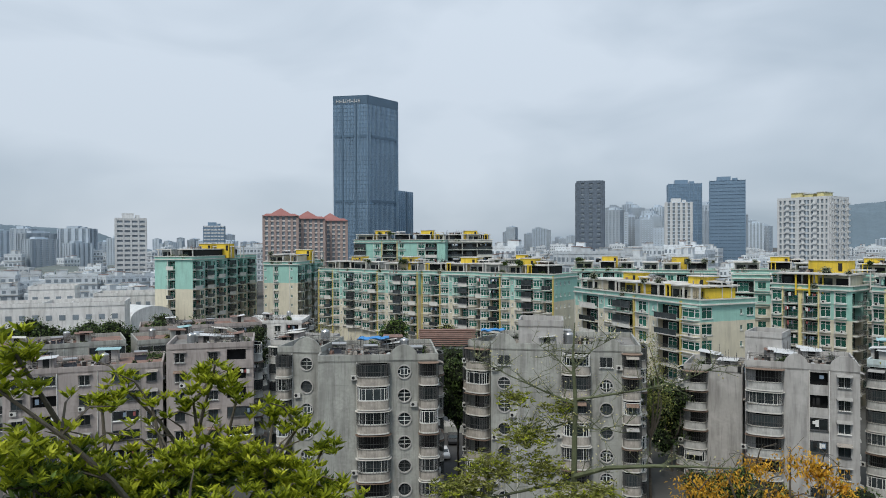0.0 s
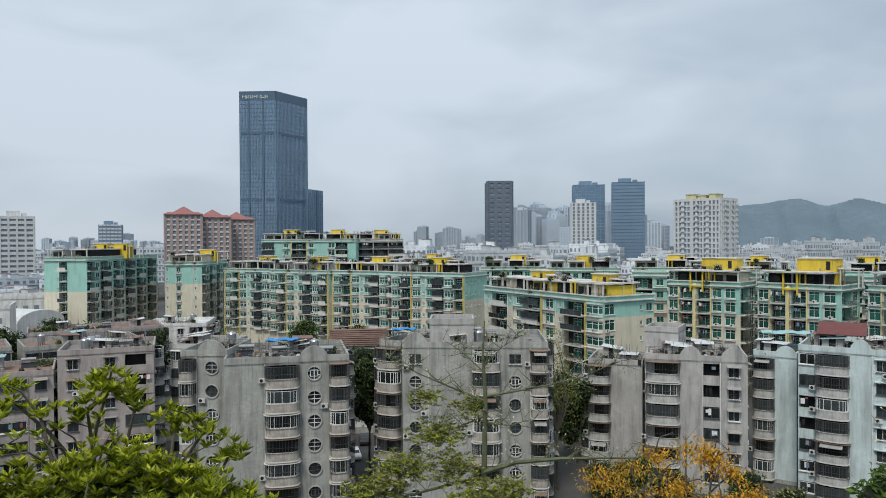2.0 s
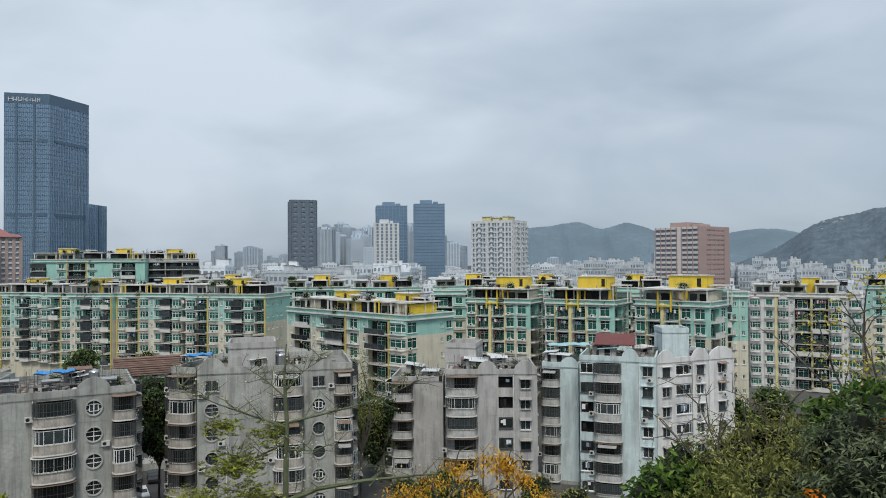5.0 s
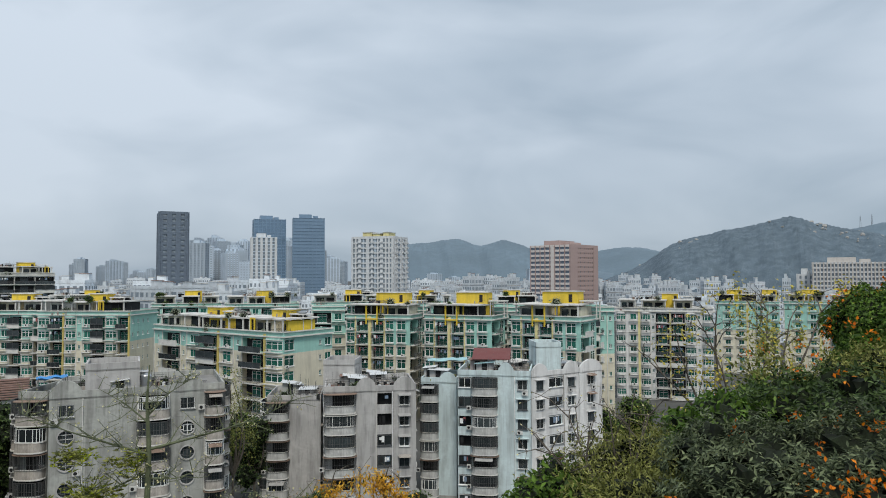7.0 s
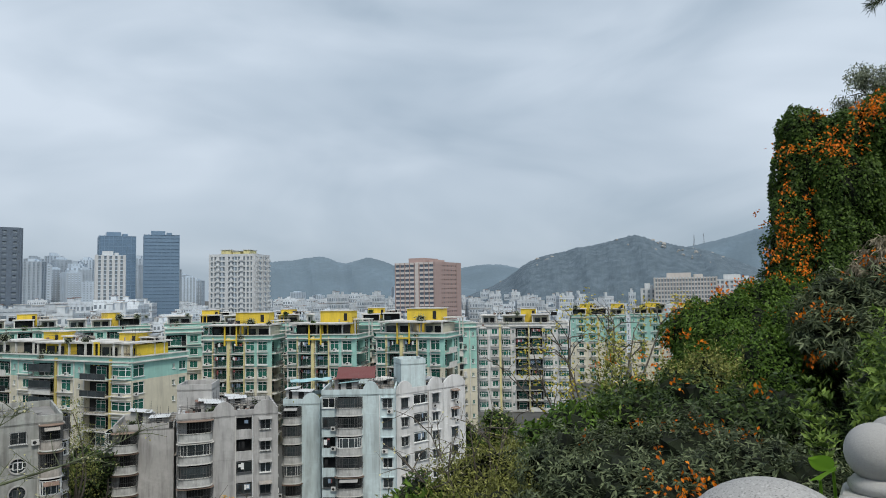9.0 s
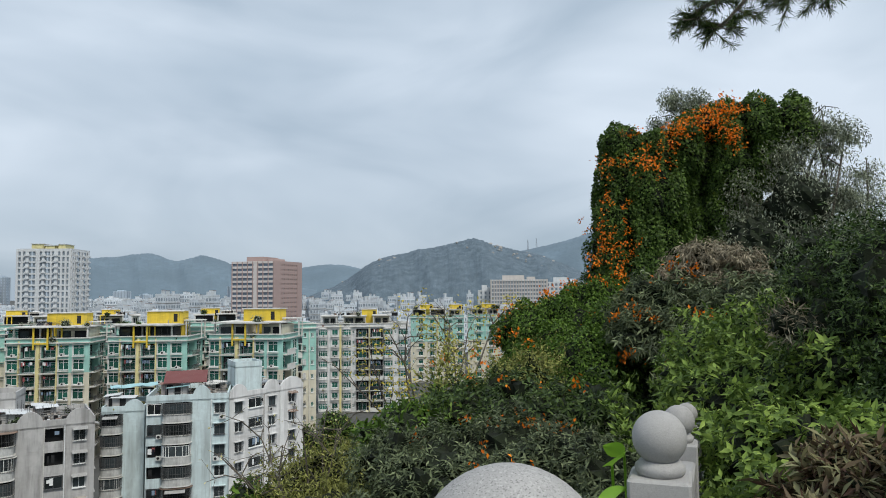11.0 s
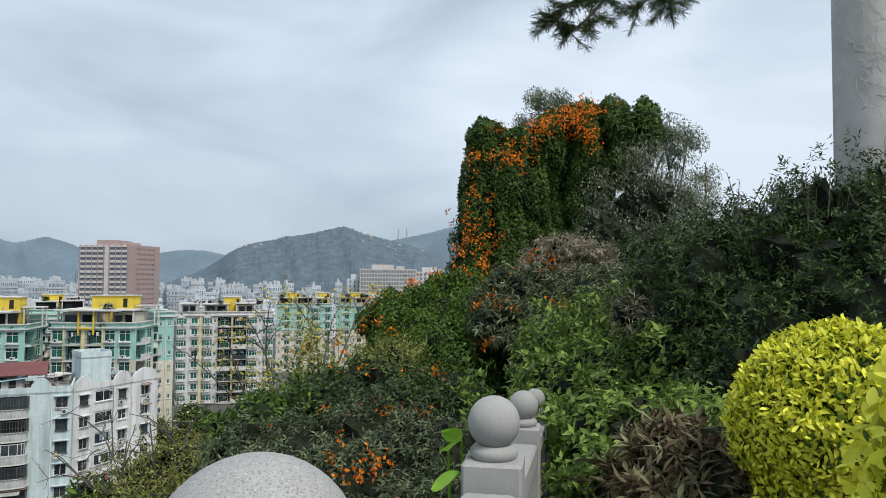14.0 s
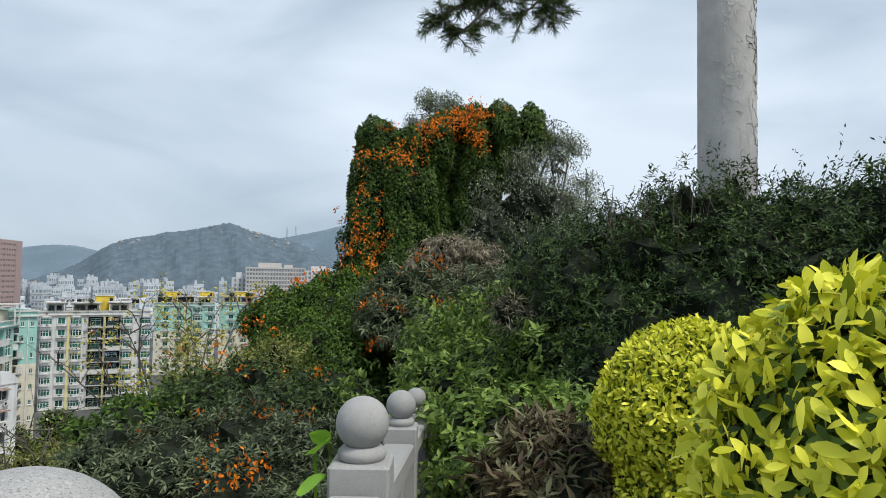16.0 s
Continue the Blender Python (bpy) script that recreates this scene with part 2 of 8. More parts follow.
def leaf_mat(name, c1, c2, island=0.25, trans=0.3, rough=0.5):
    return material(name, c1, rough, vary=0.15, scale=3.0, island=island, color2=c2, trans=trans, spec=0.2)


M["leaf_bright"] = leaf_mat("bright_green_leaves", (0.14, 0.2, 0.014), (0.44, 0.48, 0.035), 0.35, 0.4)
M["leaf_tip"] = leaf_mat("yellow_green_young_leaves", (0.24, 0.29, 0.02), (0.52, 0.54, 0.05), 0.3, 0.4)
M["leaf_lime"] = leaf_mat("yellow_green_leaves", (0.6, 0.63, 0.032), (0.95, 0.9, 0.12), 0.2, 0.3, 0.35)
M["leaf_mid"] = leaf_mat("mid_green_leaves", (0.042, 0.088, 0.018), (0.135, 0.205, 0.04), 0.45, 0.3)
M["leaf_dark"] = leaf_mat("dark_green_leaves", (0.028, 0.054, 0.018), (0.105, 0.155, 0.046), 0.5, 0.3, 0.42)
M["leaf_ever"] = leaf_mat("dark_evergreen_leaves", (0.022, 0.046, 0.014), (0.08, 0.128, 0.034), 0.5, 0.25, 0.42)
M["leaf_fresh"] = leaf_mat("fresh_mid_green_leaves", (0.08, 0.15, 0.03), (0.245, 0.335, 0.07), 0.45, 0.3)
M["leaf_curtain"] = leaf_mat("fresh_creeper_leaves", (0.048, 0.102, 0.015), (0.115, 0.195, 0.03), 0.4, 0.3)
M["leaf_slope"] = leaf_mat("dull_green_slope_leaves", (0.055, 0.078, 0.038), (0.168, 0.2, 0.106), 0.5, 0.25)
M["leaf_vine"] = leaf_mat("dense_vine_leaves", (0.034, 0.072, 0.014), (0.1, 0.165, 0.03), 0.4, 0.25)
M["leaf_grey"] = leaf_mat("grey_green_leaves", (0.15, 0.18, 0.13), (0.39, 0.425, 0.31), 0.4, 0.25)
M["leaf_dead"] = leaf_mat("dry_brown_leaves", (0.18, 0.155, 0.105), (0.36, 0.32, 0.225), 0.3, 0.25)
M["leaf_olive"] = leaf_mat("olive_leaves", (0.13, 0.145, 0.035), (0.33, 0.34, 0.1), 0.35, 0.3)
M["leaf_yellow"] = leaf_mat("dull_yellow_leaves", (0.42, 0.38, 0.05), (0.62, 0.52, 0.10), 0.25, 0.35)
M["leaf_orange"] = leaf_mat("orange_yellow_autumn_leaves", (0.55, 0.28, 0.03), (0.78, 0.50, 0.06), 0.3, 0.4)
M["leaf_red"] = leaf_mat("bronze_red_leaves", (0.11, 0.055, 0.04), (0.21, 0.22, 0.11), 0.4, 0.25)
M["leaf_big"] = leaf_mat("large_smooth_leaf", (0.20, 0.40, 0.03), (0.26, 0.48, 0.05), 0.1, 0.35)
M["flower"] = leaf_mat("orange_trumpet_flowers", (0.80, 0.17, 0.01), (0.88, 0.30, 0.02), 0.2, 0.35)
M["bud"] = leaf_mat("pale_buds", (0.45, 0.43, 0.22), (0.55, 0.52, 0.30), 0.2, 0.2)
# near-black fill inside crowns, the shadow between leaves put into colour
M["core"] = material("painted_foliage_shade", (0.012, 0.019, 0.007), 0.95, vary=0.7, scale=7.0)

# ---- mesh helpers ----


class Geo:
    """Collects vertices and faces with material slots."""

    def __init__(self, *mats):
        self.v, self.f, self.i, self.mats = [], [], [], list(mats)

    def quad(self, a, b, c, d, k=0):
        n = len(self.v)
        self.v += [a, b, c, d]
        self.f.append((n, n + 1, n + 2, n + 3))
        self.i.append(k)

    def box(self, lo, hi, k=0, m=None):
        (x0, y0, z0), (x1, y1, z1) = lo, hi
        p = [Vector(q) for q in ((x0, y0, z0), (x1, y0, z0), (x1, y1, z0), (x0, y1, z0), (x0, y0, z1), (x1, y0, z1), (x1, y1, z1), (x0, y1, z1))]
        if m:
            p = [m @ q for q in p]
        n = len(self.v)
        self.v += [tuple(q) for q in p]
        for f in ((0, 3, 2, 1), (4, 5, 6, 7), (0, 1, 5, 4), (1, 2, 6, 5), (2, 3, 7, 6), (3, 0, 4, 7)):
            self.f.append(tuple(n + j for j in f))
            self.i.append(k)

    def tube(self, pts, radii, k=0, sides=6):
        n = len(self.v)
        pts = [Vector(p) for p in pts]
        for j, (p, r) in enumerate(zip(pts, radii)):
            t = (pts[min(j + 1, len(pts) - 1)] - pts[max(j - 1, 0)]).normalized()
            a = t.cross(Vector((0.3, 0.9, 0.2)) if abs(t.z) > 0.9 else Vector((0, 0, 1))).normalized()
            b = t.cross(a)
            for s in range(sides):
                q = 2 * math.pi * s / sides
                self.v.append(tuple(p + r * (math.cos(q) * a + math.sin(q) * b)))
        for j in range(len(pts) - 1):
            for s in range(sides):
                s2 = (s + 1) % sides
                self.f.append((n + j * sides + s, n + j * sides + s2, n + (j + 1) * sides + s2, n + (j + 1) * sides + s))
                self.i.append(k)
        for j in (0, len(pts) - 1):
            self.f.append(tuple(n + j * sides + s for s in range(sides)))
            self.i.append(k)

    def lathe(self, prof, k=0, sides=24, m=None):
        n = len(self.v)
        for r, z in prof:
            for s in range(sides):
                q = 2 * math.pi * s / sides
                p = Vector((r * math.cos(q), r * math.sin(q), z))
                self.v.append(tuple(m @ p if m else p))
        for j in range(len(prof) - 1):
            for s in range(sides):
                s2 = (s + 1) % sides
                self.f.append((n + j * sides + s, n + j * sides + s2, n + (j + 1) * sides + s2, n + (j + 1) * sides + s))
                self.i.append(k)
        self.f.append(tuple(n + s for s in range(sides))[::-1])
        self.f.append(tuple(n + (len(prof) - 1) * sides + s for s in range(sides)))
        self.i += [k, k]

    def mesh(self, name, smooth=False):
        me = bpy.data.meshes.new(name)
        me.from_pydata([tuple(p) for p in self.v], [], self.f)
        for m in self.mats:
            me.materials.append(m)
        me.polygons.foreach_set("material_index", self.i)
        if smooth:
            me.polygons.foreach_set("use_smooth", [True] * len(self.f))
        me.update()
        return me


def part(name, data, parent, m=None, label=""):
    """One mesh object under a thing or a part."""
    if isinstance(data, Geo):
        data = data.mesh(name)
    ob = new(name, data)
    ob.parent = parent
    if m is not None:
        ob.matrix_basis = m
    return tagged(ob, label)


def thing(name, label, category, m=None, group="", kind="", data=None):
    ob = new(name, data)
    if m is not None:
        ob.matrix_basis = m
    return tagged(ob, label, category, group, kind)


def polar(az, r):
    return Vector((r * math.sin(radians(az)), r * math.cos(radians(az))))


MESHES = {}


def shared(key, build):
    if key not in MESHES:
        MESHES[key] = build()
    return MESHES[key]


# Local frame of wall pieces: x along the wall, y outwards, z up.


def lattice(g, xs, zs, solid, y0=-0.02, k=0):
    """A flat frame cut on the lines xs and zs; solid(i, j) gives a cell's front depth, or None where it is open."""
    nx, nz = len(xs) - 1, len(zs) - 1
    at = lambda i, j: solid(i, j) if 0 <= i < nx and 0 <= j < nz else None
    for i in range(nx):
        for j in range(nz):
            d = at(i, j)
            if d is None:
                continue
            a, b, c, e = xs[i], xs[i + 1], zs[j], zs[j + 1]
            g.quad((a, d, c), (b, d, c), (b, d, e), (a, d, e), k)
            for di, dj, p, q in ((-1, 0, (a, c), (a, e)), (1, 0, (b, e), (b, c)), (0, -1, (b, c), (a, c)), (0, 1, (a, e), (b, e))):
                o = at(i + di, j + dj)
                f = y0 if o is None else o
                if f < d:
                    g.quad((p[0], f, p[1]), (q[0], f, q[1]), (q[0], d, q[1]), (p[0], d, p[1]), k)


def window_meshes(w, h, style):
    """Sliding window as frame, pane, and for the guarded style a bar grille."""
    frame_m, glass_m = {"green": ("frame_white", "glass_green"), "dark": ("frame_dark", "glass"), "white": ("frame_white", "glass"), "grille": ("frame_white", "glass")}[style]
    g = Geo(M[frame_m])
    t = 0.06
    xs = [-w / 2 - 0.08, -w / 2, -w / 2 + t, -t / 2, t / 2, w / 2 - t, w / 2, w / 2 + 0.08]
    zs = [-0.09, 0, t] + ([h * 0.7, h * 0.7 + t] if h >= 1.7 else []) + [h - t, h]
    bars_z = {1, len(zs) - 2} | ({3} if h >= 1.7 else set())
    lattice(g, xs, zs, lambda i, j: 0.28 if j == 0 else None if i in (0, 6) else 0.05 if j in bars_z or i in (1, 3, 5) else None)
    p = Geo(M[glass_m])
    p.box((-w / 2, -0.03, 0), (w / 2, 0.0, h), 0)
    bars = None
    if style == "grille":
        q = Geo(M["rail"])
        n = max(4, int(w / 0.16))
        xs = sorted(v for c in range(n + 1) for v in (-w / 2 + w * c / n - 0.012, -w / 2 + w * c / n + 0.012))
        lattice(q, xs, [-0.05, -0.02, h * 0.5, h * 0.5 + 0.03, h - 0.03, h], lambda i, j: 0.325 if i % 2 == 0 or j % 2 == 0 else None, 0.3)
        bars = q.mesh("grille")
    return g.mesh("window"), p.mesh("pane"), bars


def put_window(parent, m, w, h, style):
    f, p, b = shared(("win", w, h, style), lambda: window_meshes(w, h, style))
    ob = part("window", f, parent, m)
    part("pane", p, ob)
    if b:
        part("grille", b, ob)
    return ob


def round_window_mesh(r, k):
    """Round window as surround, pane, sash and, in some, a bar grille."""
    g, pane, sash, bars = (Geo(M["concrete_pale"], M["glass"], M["frame_white"] if k % 2 else M["frame_dark"], M["rail"]) for _ in range(4))
    n = 24
    ring = lambda rad, y: [(rad * math.cos(2 * math.pi * s / n), y, rad * math.sin(2 * math.pi * s / n)) for s in range(n)]
    a, b, c, d = ring(r, 0.0), ring(r + 0.13, 0.0), ring(r + 0.13, 0.13), ring(r, 0.13)
    e = ring(r, -0.18)
    for s in range(n):
        s2 = (s + 1) % n
        g.quad(b[s], b[s2], c[s2], c[s], 0)
        g.quad(c[s], c[s2], d[s2], d[s], 0)
        g.quad(d[s], d[s2], e[s2], e[s], 0)
        pane.quad(e[s], e[s2], (0, -0.18, 0), (0, -0.18, 0), 1)
    t = 0.035
    sash.box((-t, -0.17, -r), (t, -0.1, r), 2)
    for z in (-0.3 * r, 0.35 * r):
        sash.box((-r * 0.93, -0.17, z - t), (r * 0.93, -0.11, z + t), 2)
    if k % 3 == 1:
        sash.box((-r * 0.62, -0.15, -r * 0.55), (r * 0.62, -0.12, r * 0.55), 2)
        pane.box((-r * 0.5, -0.12, -r * 0.45), (-0.06, -0.105, r * 0.4), 1)
        pane.box((0.06, -0.12, -r * 0.45), (r * 0.5, -0.105, r * 0.4), 1)
    if k % 3 == 2:
        for j in range(-4, 5):
            x = j * r * 0.2
            q = math.sqrt(max(0, 1 - (j * 0.2) ** 2)) * r
            bars.box((x - 0.012, 0.0, -q), (x + 0.012, 0.025, q), 3)
    return g.mesh("round_window"), [(n, q.mesh(n)) for n, q in (("pane", pane), ("sash", sash), ("grille", bars)) if q.f]


def ac_mesh():
    g = Geo(M["ac"], M["dark"], M["rail"])
    g.box((-0.42, 0.06, 0), (0.42, 0.36, 0.56), 0)
    for j in range(10):
        q0, q1 = 2 * math.pi * j / 10, 2 * math.pi * (j + 1) / 10
        c = (-0.12, 0.366, 0.28)
        p = lambda q: (c[0] + 0.2 * math.cos(q), c[1], c[2] + 0.2 * math.sin(q))
        g.quad(p(q0), p(q1), c, c, 1)
    for x in (-0.3, 0.26):
        g.box((x, -0.05, -0.05), (x + 0.04, 0.36, 0.0), 2)
    return g.mesh("air_conditioner")


def balcony_mesh(w, style):
    """Flat slab balcony with a parapet or bar railing."""
    g = Geo(M["ledge"], M["rail"], M["glass"], M["mint"])
    g.box((-w / 2, -0.05, -0.16), (w / 2, 1.0, 0.0), 0)
    if style == "bars":
        for z in (0.1, 1.02):
            g.box((-w / 2, 0.93, z), (w / 2, 0.98, z + 0.05), 1)
        n = max(6, int(w / 0.2))
        for j in range(n + 1):
            x = -w / 2 + 0.02 + (w - 0.04) * j / n
            g.box((x - 0.015, 0.94, 0.1), (x + 0.015, 0.97, 1.04), 1)
        for s in (-1, 1):
            g.box((s * (w / 2 - 0.02) - 0.02, 0.0, 1.0), (s * (w / 2 - 0.02) + 0.02, 0.96, 1.05), 1)
    elif style == "glass":
        g.box((-w / 2, 0.93, 0.0), (w / 2, 0.97, 0.98), 2)
        g.box((-w / 2, 0.91, 0.98), (w / 2, 0.99, 1.05), 1)
        for j in range(4):
            x = -w / 2 + 0.03 + (w - 0.06) * j / 3
            g.box((x - 0.03, 0.92, 0.0), (x + 0.03, 0.98, 1.0), 1)
    else:
        g.box((-w / 2, 0.86, 0.0), (w / 2, 0.98, 0.95), 0)
        g.box((-w / 2 - 0.03, 0.83, 0.95), (w / 2 + 0.03, 1.01, 1.03), 0)
    return g.mesh("balcony")


def curved_balcony_mesh(w, d, fh, k, plaster="parapet"):
    """Rounded balcony: curved plaster parapet with a lip, and above it glazing or bars in one of several states; as balcony, glazing, frame, grille."""
    body, glazing, sash, bars, canopy = (Geo(M[plaster], M["rail"], M["glass"], M["frame_white"], M["ledge"], M["sheet_rust"]) for _ in range(5))
    g = body
    n = 10
    prof = []
    for j in range(n + 1):
        q = math.pi * j / n
        c, s = math.cos(q), math.sin(q)
        prof.append((-w / 2 * math.copysign(abs(c) ** 0.6, c), d * abs(s) ** 0.6))

    def band(z0, z1, y_out, th, kk, g=body):
        for (x0, y0), (x1, y1) in zip(prof, prof[1:]):
            o0, o1 = Vector((x0, y0)) * (1 + y_out), Vector((x1, y1)) * (1 + y_out)
            i0, i1 = Vector((x0, y0)) * (1 + y_out - th), Vector((x1, y1)) * (1 + y_out - th)
            g.quad((*o0, z0), (*o1, z0), (*o1, z1), (*o0, z1), kk)
            g.quad((*i1, z0), (*i0, z0), (*i0, z1), (*i1, z1), kk)
            g.quad((*o0, z1), (*o1, z1), (*i1, z1), (*i0, z1), kk)
            g.quad((*i0, z0), (*i1, z0), (*o1, z0), (*o0, z0), kk)

    def floor(z0, z1, s, kk, g=body):
        for (x0, y0), (x1, y1) in zip(prof, prof[1:]):
            g.quad((x0 * s, y0 * s, z1), (x1 * s, y1 * s, z1), (x1 * s, 0, z1), (x0 * s, 0, z1), kk)
            g.quad((x1 * s, y1 * s, z0), (x0 * s, y0 * s, z0), (x0 * s, 0, z0), (x1 * s, 0, z0), kk)
    floor(-0.14, 0.0, 1.0, 0)
    band(-0.14, 0.0, 0.05, 0.05, 4)
    band(0.0, 1.0, 0.0, 0.07, 0)
    band(1.0, 1.08, 0.03, 0.03, 4)
    top = fh - 0.35
    if k in (0, 1, 3):
        band(1.08, top, -0.05, 0.02, 2, glazing)
        kk = 3 if k != 0 else 1
        for z in (1.08, top - 0.06):
            band(z, z + 0.06, -0.03, 0.06, kk, sash)
        for j, (x, y) in enumerate(prof):
            sash.box((x * 0.96 - 0.03, y * 0.96 - 0.03, 1.08), (x * 0.96 + 0.03, y * 0.96 + 0.03, top), kk)
    if k in (0, 2, 3):
        for a in range(n):
            for b in range(3):
                f = b / 3
                x = (prof[a][0] * (1 - f) + prof[a + 1][0] * f) * 1.05
                y = (prof[a][1] * (1 - f) + prof[a + 1][1] * f) * 1.05
                bars.box((x - 0.014, y - 0.014, 0.95), (x + 0.014, y + 0.014, top), 1)
        for z in (0.95, 1.6, top - 0.02):
            band(z, z + 0.03, 0.06, 0.02, 1, bars)
    if k in (3, 2):
        floor(top + 0.02, top + 0.07, 1.14, 4 if k == 3 else 5, canopy)
        band(top + 0.02, top + 0.07, 0.14, 0.01, 4 if k == 3 else 5, canopy)
    return body.mesh("curved_balcony"), [(n, q.mesh(n)) for n, q in (("glazing", glazing), ("sash", sash), ("grille", bars), ("canopy", canopy)) if q.f]


def put_curved(parent, m, w, fh, st, plaster="parapet"):
    b, subs = shared(("cb", w, st, fh, plaster), lambda: curved_balcony_mesh(w, 1.25, fh, st, plaster))
    ob = part("curved_balcony", b, parent, m)
    for n, me in subs:
        part(n, me, ob)
    return ob


def awning_mesh(w, k):
    """Sloping corrugated sheet on two struts."""
    g = Geo(M[("sheet_rust", "sheet_dull", "parapet", "sheet_dull")[k]])
    n = 14
    at = lambda i, y, z: (-w / 2 + w * i / n, y, z + 0.025 * (i % 2))
    for i in range(n):
        g.quad(at(i, 0.75, -0.28), at(i + 1, 0.75, -0.28), at(i + 1, 0, 0), at(i, 0, 0))
        g.quad(at(i, 0, -0.02), at(i + 1, 0, -0.02), at(i + 1, 0.75, -0.3), at(i, 0.75, -0.3))
        g.quad(at(i, 0.75, -0.3), at(i + 1, 0.75, -0.3), at(i + 1, 0.75, -0.28), at(i, 0.75, -0.28))
    return g.mesh("awning")


def put_awning(parent, m, w, k):
    w = round(w, 1)
    part("awning", shared(("awning", w, k), lambda: awning_mesh(w, k)), parent, m)


def bay_meshes(bw, style):
    """Three-sided bay glazing: frame and panes."""
    c, d, h = min(0.6, bw * 0.24), 0.75, 1.5
    f = Geo(M["frame_white" if style == "green" else "frame_dark"])
    p = Geo(M["glass_green" if style == "green" else "glass"])
    q = [(-bw / 2 + 0.07, 0.0), (-bw / 2 + c + 0.02, d - 0.06), (bw / 2 - c - 0.02, d - 0.06), (bw / 2 - 0.07, 0.0)]
    for (a, wa), (b, wb) in zip(q, q[1:]):
        p.quad((a, wa, 0), (b, wb, 0), (b, wb, h), (a, wa, h))
    t = 0.06
    for n, ((a, wa), (b, wb)) in enumerate(zip(q, q[1:])):
        ln = math.hypot(b - a, wb - wa)
        xs = [0, t, ln / 2 - t / 2, ln / 2 + t / 2, ln - t, ln] if n == 1 else [0, t, ln - t, ln]
        side = Geo()
        lattice(side, xs, [0, t, h * 0.66, h * 0.66 + t, h - t, h], lambda i, j: 0.05 if i % 2 == 0 or j in (0, 2, 4) else None, 0.0)
        k = len(f.v)
        f.v += [(a + (b - a) * x / ln, wa + (wb - wa) * x / ln + y, z) for x, y, z in side.v]
        f.f += [tuple(k + m for m in face) for face in side.f]
        f.i += side.i
    return f.mesh("bay_window"), p.mesh("pane")


class Wall:
    """A wall from p0 to p1 (left to right as seen from outside) with storeys of bays, openings cut through."""

    def __init__(self, parent, p0, p1, mats, z0=0.0, name="wall"):
        self.p0, self.p1 = Vector((*p0, 0)), Vector((*p1, 0))
        self.len = (self.p1 - self.p0).length
        self.d = (self.p1 - self.p0).normalized()
        self.n = Vector((self.d.y, -self.d.x, 0))
        self.z0, self.parent, self.name = z0, parent, name
        self.g = Geo(*mats)
        self.wash = []

    def at(self, u, v, w=0.0):
        p = self.p0 + self.d * u + self.n * w
        return (p.x, p.y, self.z0 + v)

    def frame_at(self, u, v, w=0.0):
        m = Matrix(((self.d.x, self.n.x, 0, 0), (self.d.y, self.n.y, 0, 0), (0, 0, 1, 0), (0, 0, 0, 1)))
        m.translation = self.at(u, v, w)
        return m

    def rect(self, u0, v0, u1, v1, k=0, w=0.0):
        self.g.quad(self.at(u0, v0, w), self.at(u1, v0, w), self.at(u1, v1, w), self.at(u0, v1, w), k)

    def block(self, u0, v0, w0, u1, v1, w1, k=0):
        self.g.box((u0, w0, v0), (u1, w1, v1), k, self.frame_at(0, 0))

    def opening(self, c, o, k=0, depth=0.25, back=None):
        (u0, v0, u1, v1), (a0, b0, a1, b1) = c, o
        self.rect(u0, v0, u1, b0, k)
        self.rect(u0, b1, u1, v1, k)
        self.rect(u0, b0, a0, b1, k)
        self.rect(a1, b0, u1, b1, k)
        A = self.at
        self.g.quad(A(a0, b0), A(a1, b0), A(a1, b0, -depth), A(a0, b0, -depth), k)
        self.g.quad(A(a0, b1, -depth), A(a1, b1, -depth), A(a1, b1), A(a0, b1), k)
        self.g.quad(A(a0, b0, -depth), A(a0, b1, -depth), A(a0, b1), A(a0, b0), k)
        self.g.quad(A(a1, b0), A(a1, b1), A(a1, b1, -depth), A(a1, b0, -depth), k)
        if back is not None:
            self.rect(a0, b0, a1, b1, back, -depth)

    def round_opening(self, c, cu, cv, r, k=0):
        u0, v0, u1, v1 = c
        n = 24
        A = self.at
        for s in range(n):
            def edge(q):
                x, y = math.cos(q), math.sin(q)
                t = min((u1 - cu) / x if x > 1e-6 else (u0 - cu) / x if x < -1e-6 else 1e9, (v1 - cv) / y if y > 1e-6 else (v0 - cv) / y if y < -1e-6 else 1e9)
                return (cu + x * t, cv + y * t), (cu + r * x, cv + r * y)
            q0, q1 = 2 * math.pi * s / n, 2 * math.pi * (s + 1) / n
            (o0, i0), (o1, i1) = edge(q0), edge(q1)
            self.g.quad(A(*o0), A(*o1), A(*i1), A(*i0), k)
            # the cell's corner between two steps
            for cx, cy in ((u0, v0), (u1, v0), (u1, v1), (u0, v1)):
                a = math.atan2(cy - cv, cx - cu) % (2 * math.pi)
                if q0 + 1e-4 < a < q1 - 1e-4:
                    self.g.quad(A(*o0), A(cx, cy), A(*o1), A(*o1), k)

    def done(self, label=""):
        if self.wash:
            g = Geo(M["frame_white"], M["dark"], M["cloth_red"], M["cloth_blue"], M["panel"])
            for u0, v0, u1, v1, w, k in self.wash:
                g.box((u0, w, v0), (u1, w + 0.03, v1), k, self.frame_at(0, 0))
            tagged(part("washing", g, self.parent, label="washing hung on balconies"), kind="stuff")
        return part(self.name, self.g, self.parent, label=label)


def bays_fit(bays, length):
    s = length / sum(w for _, w in bays)
    u, out = 0.0, []
    for kind, w in bays:
        out.append((kind, u, u + w * s))
        u += w * s
    return out


rng = random.Random(7)


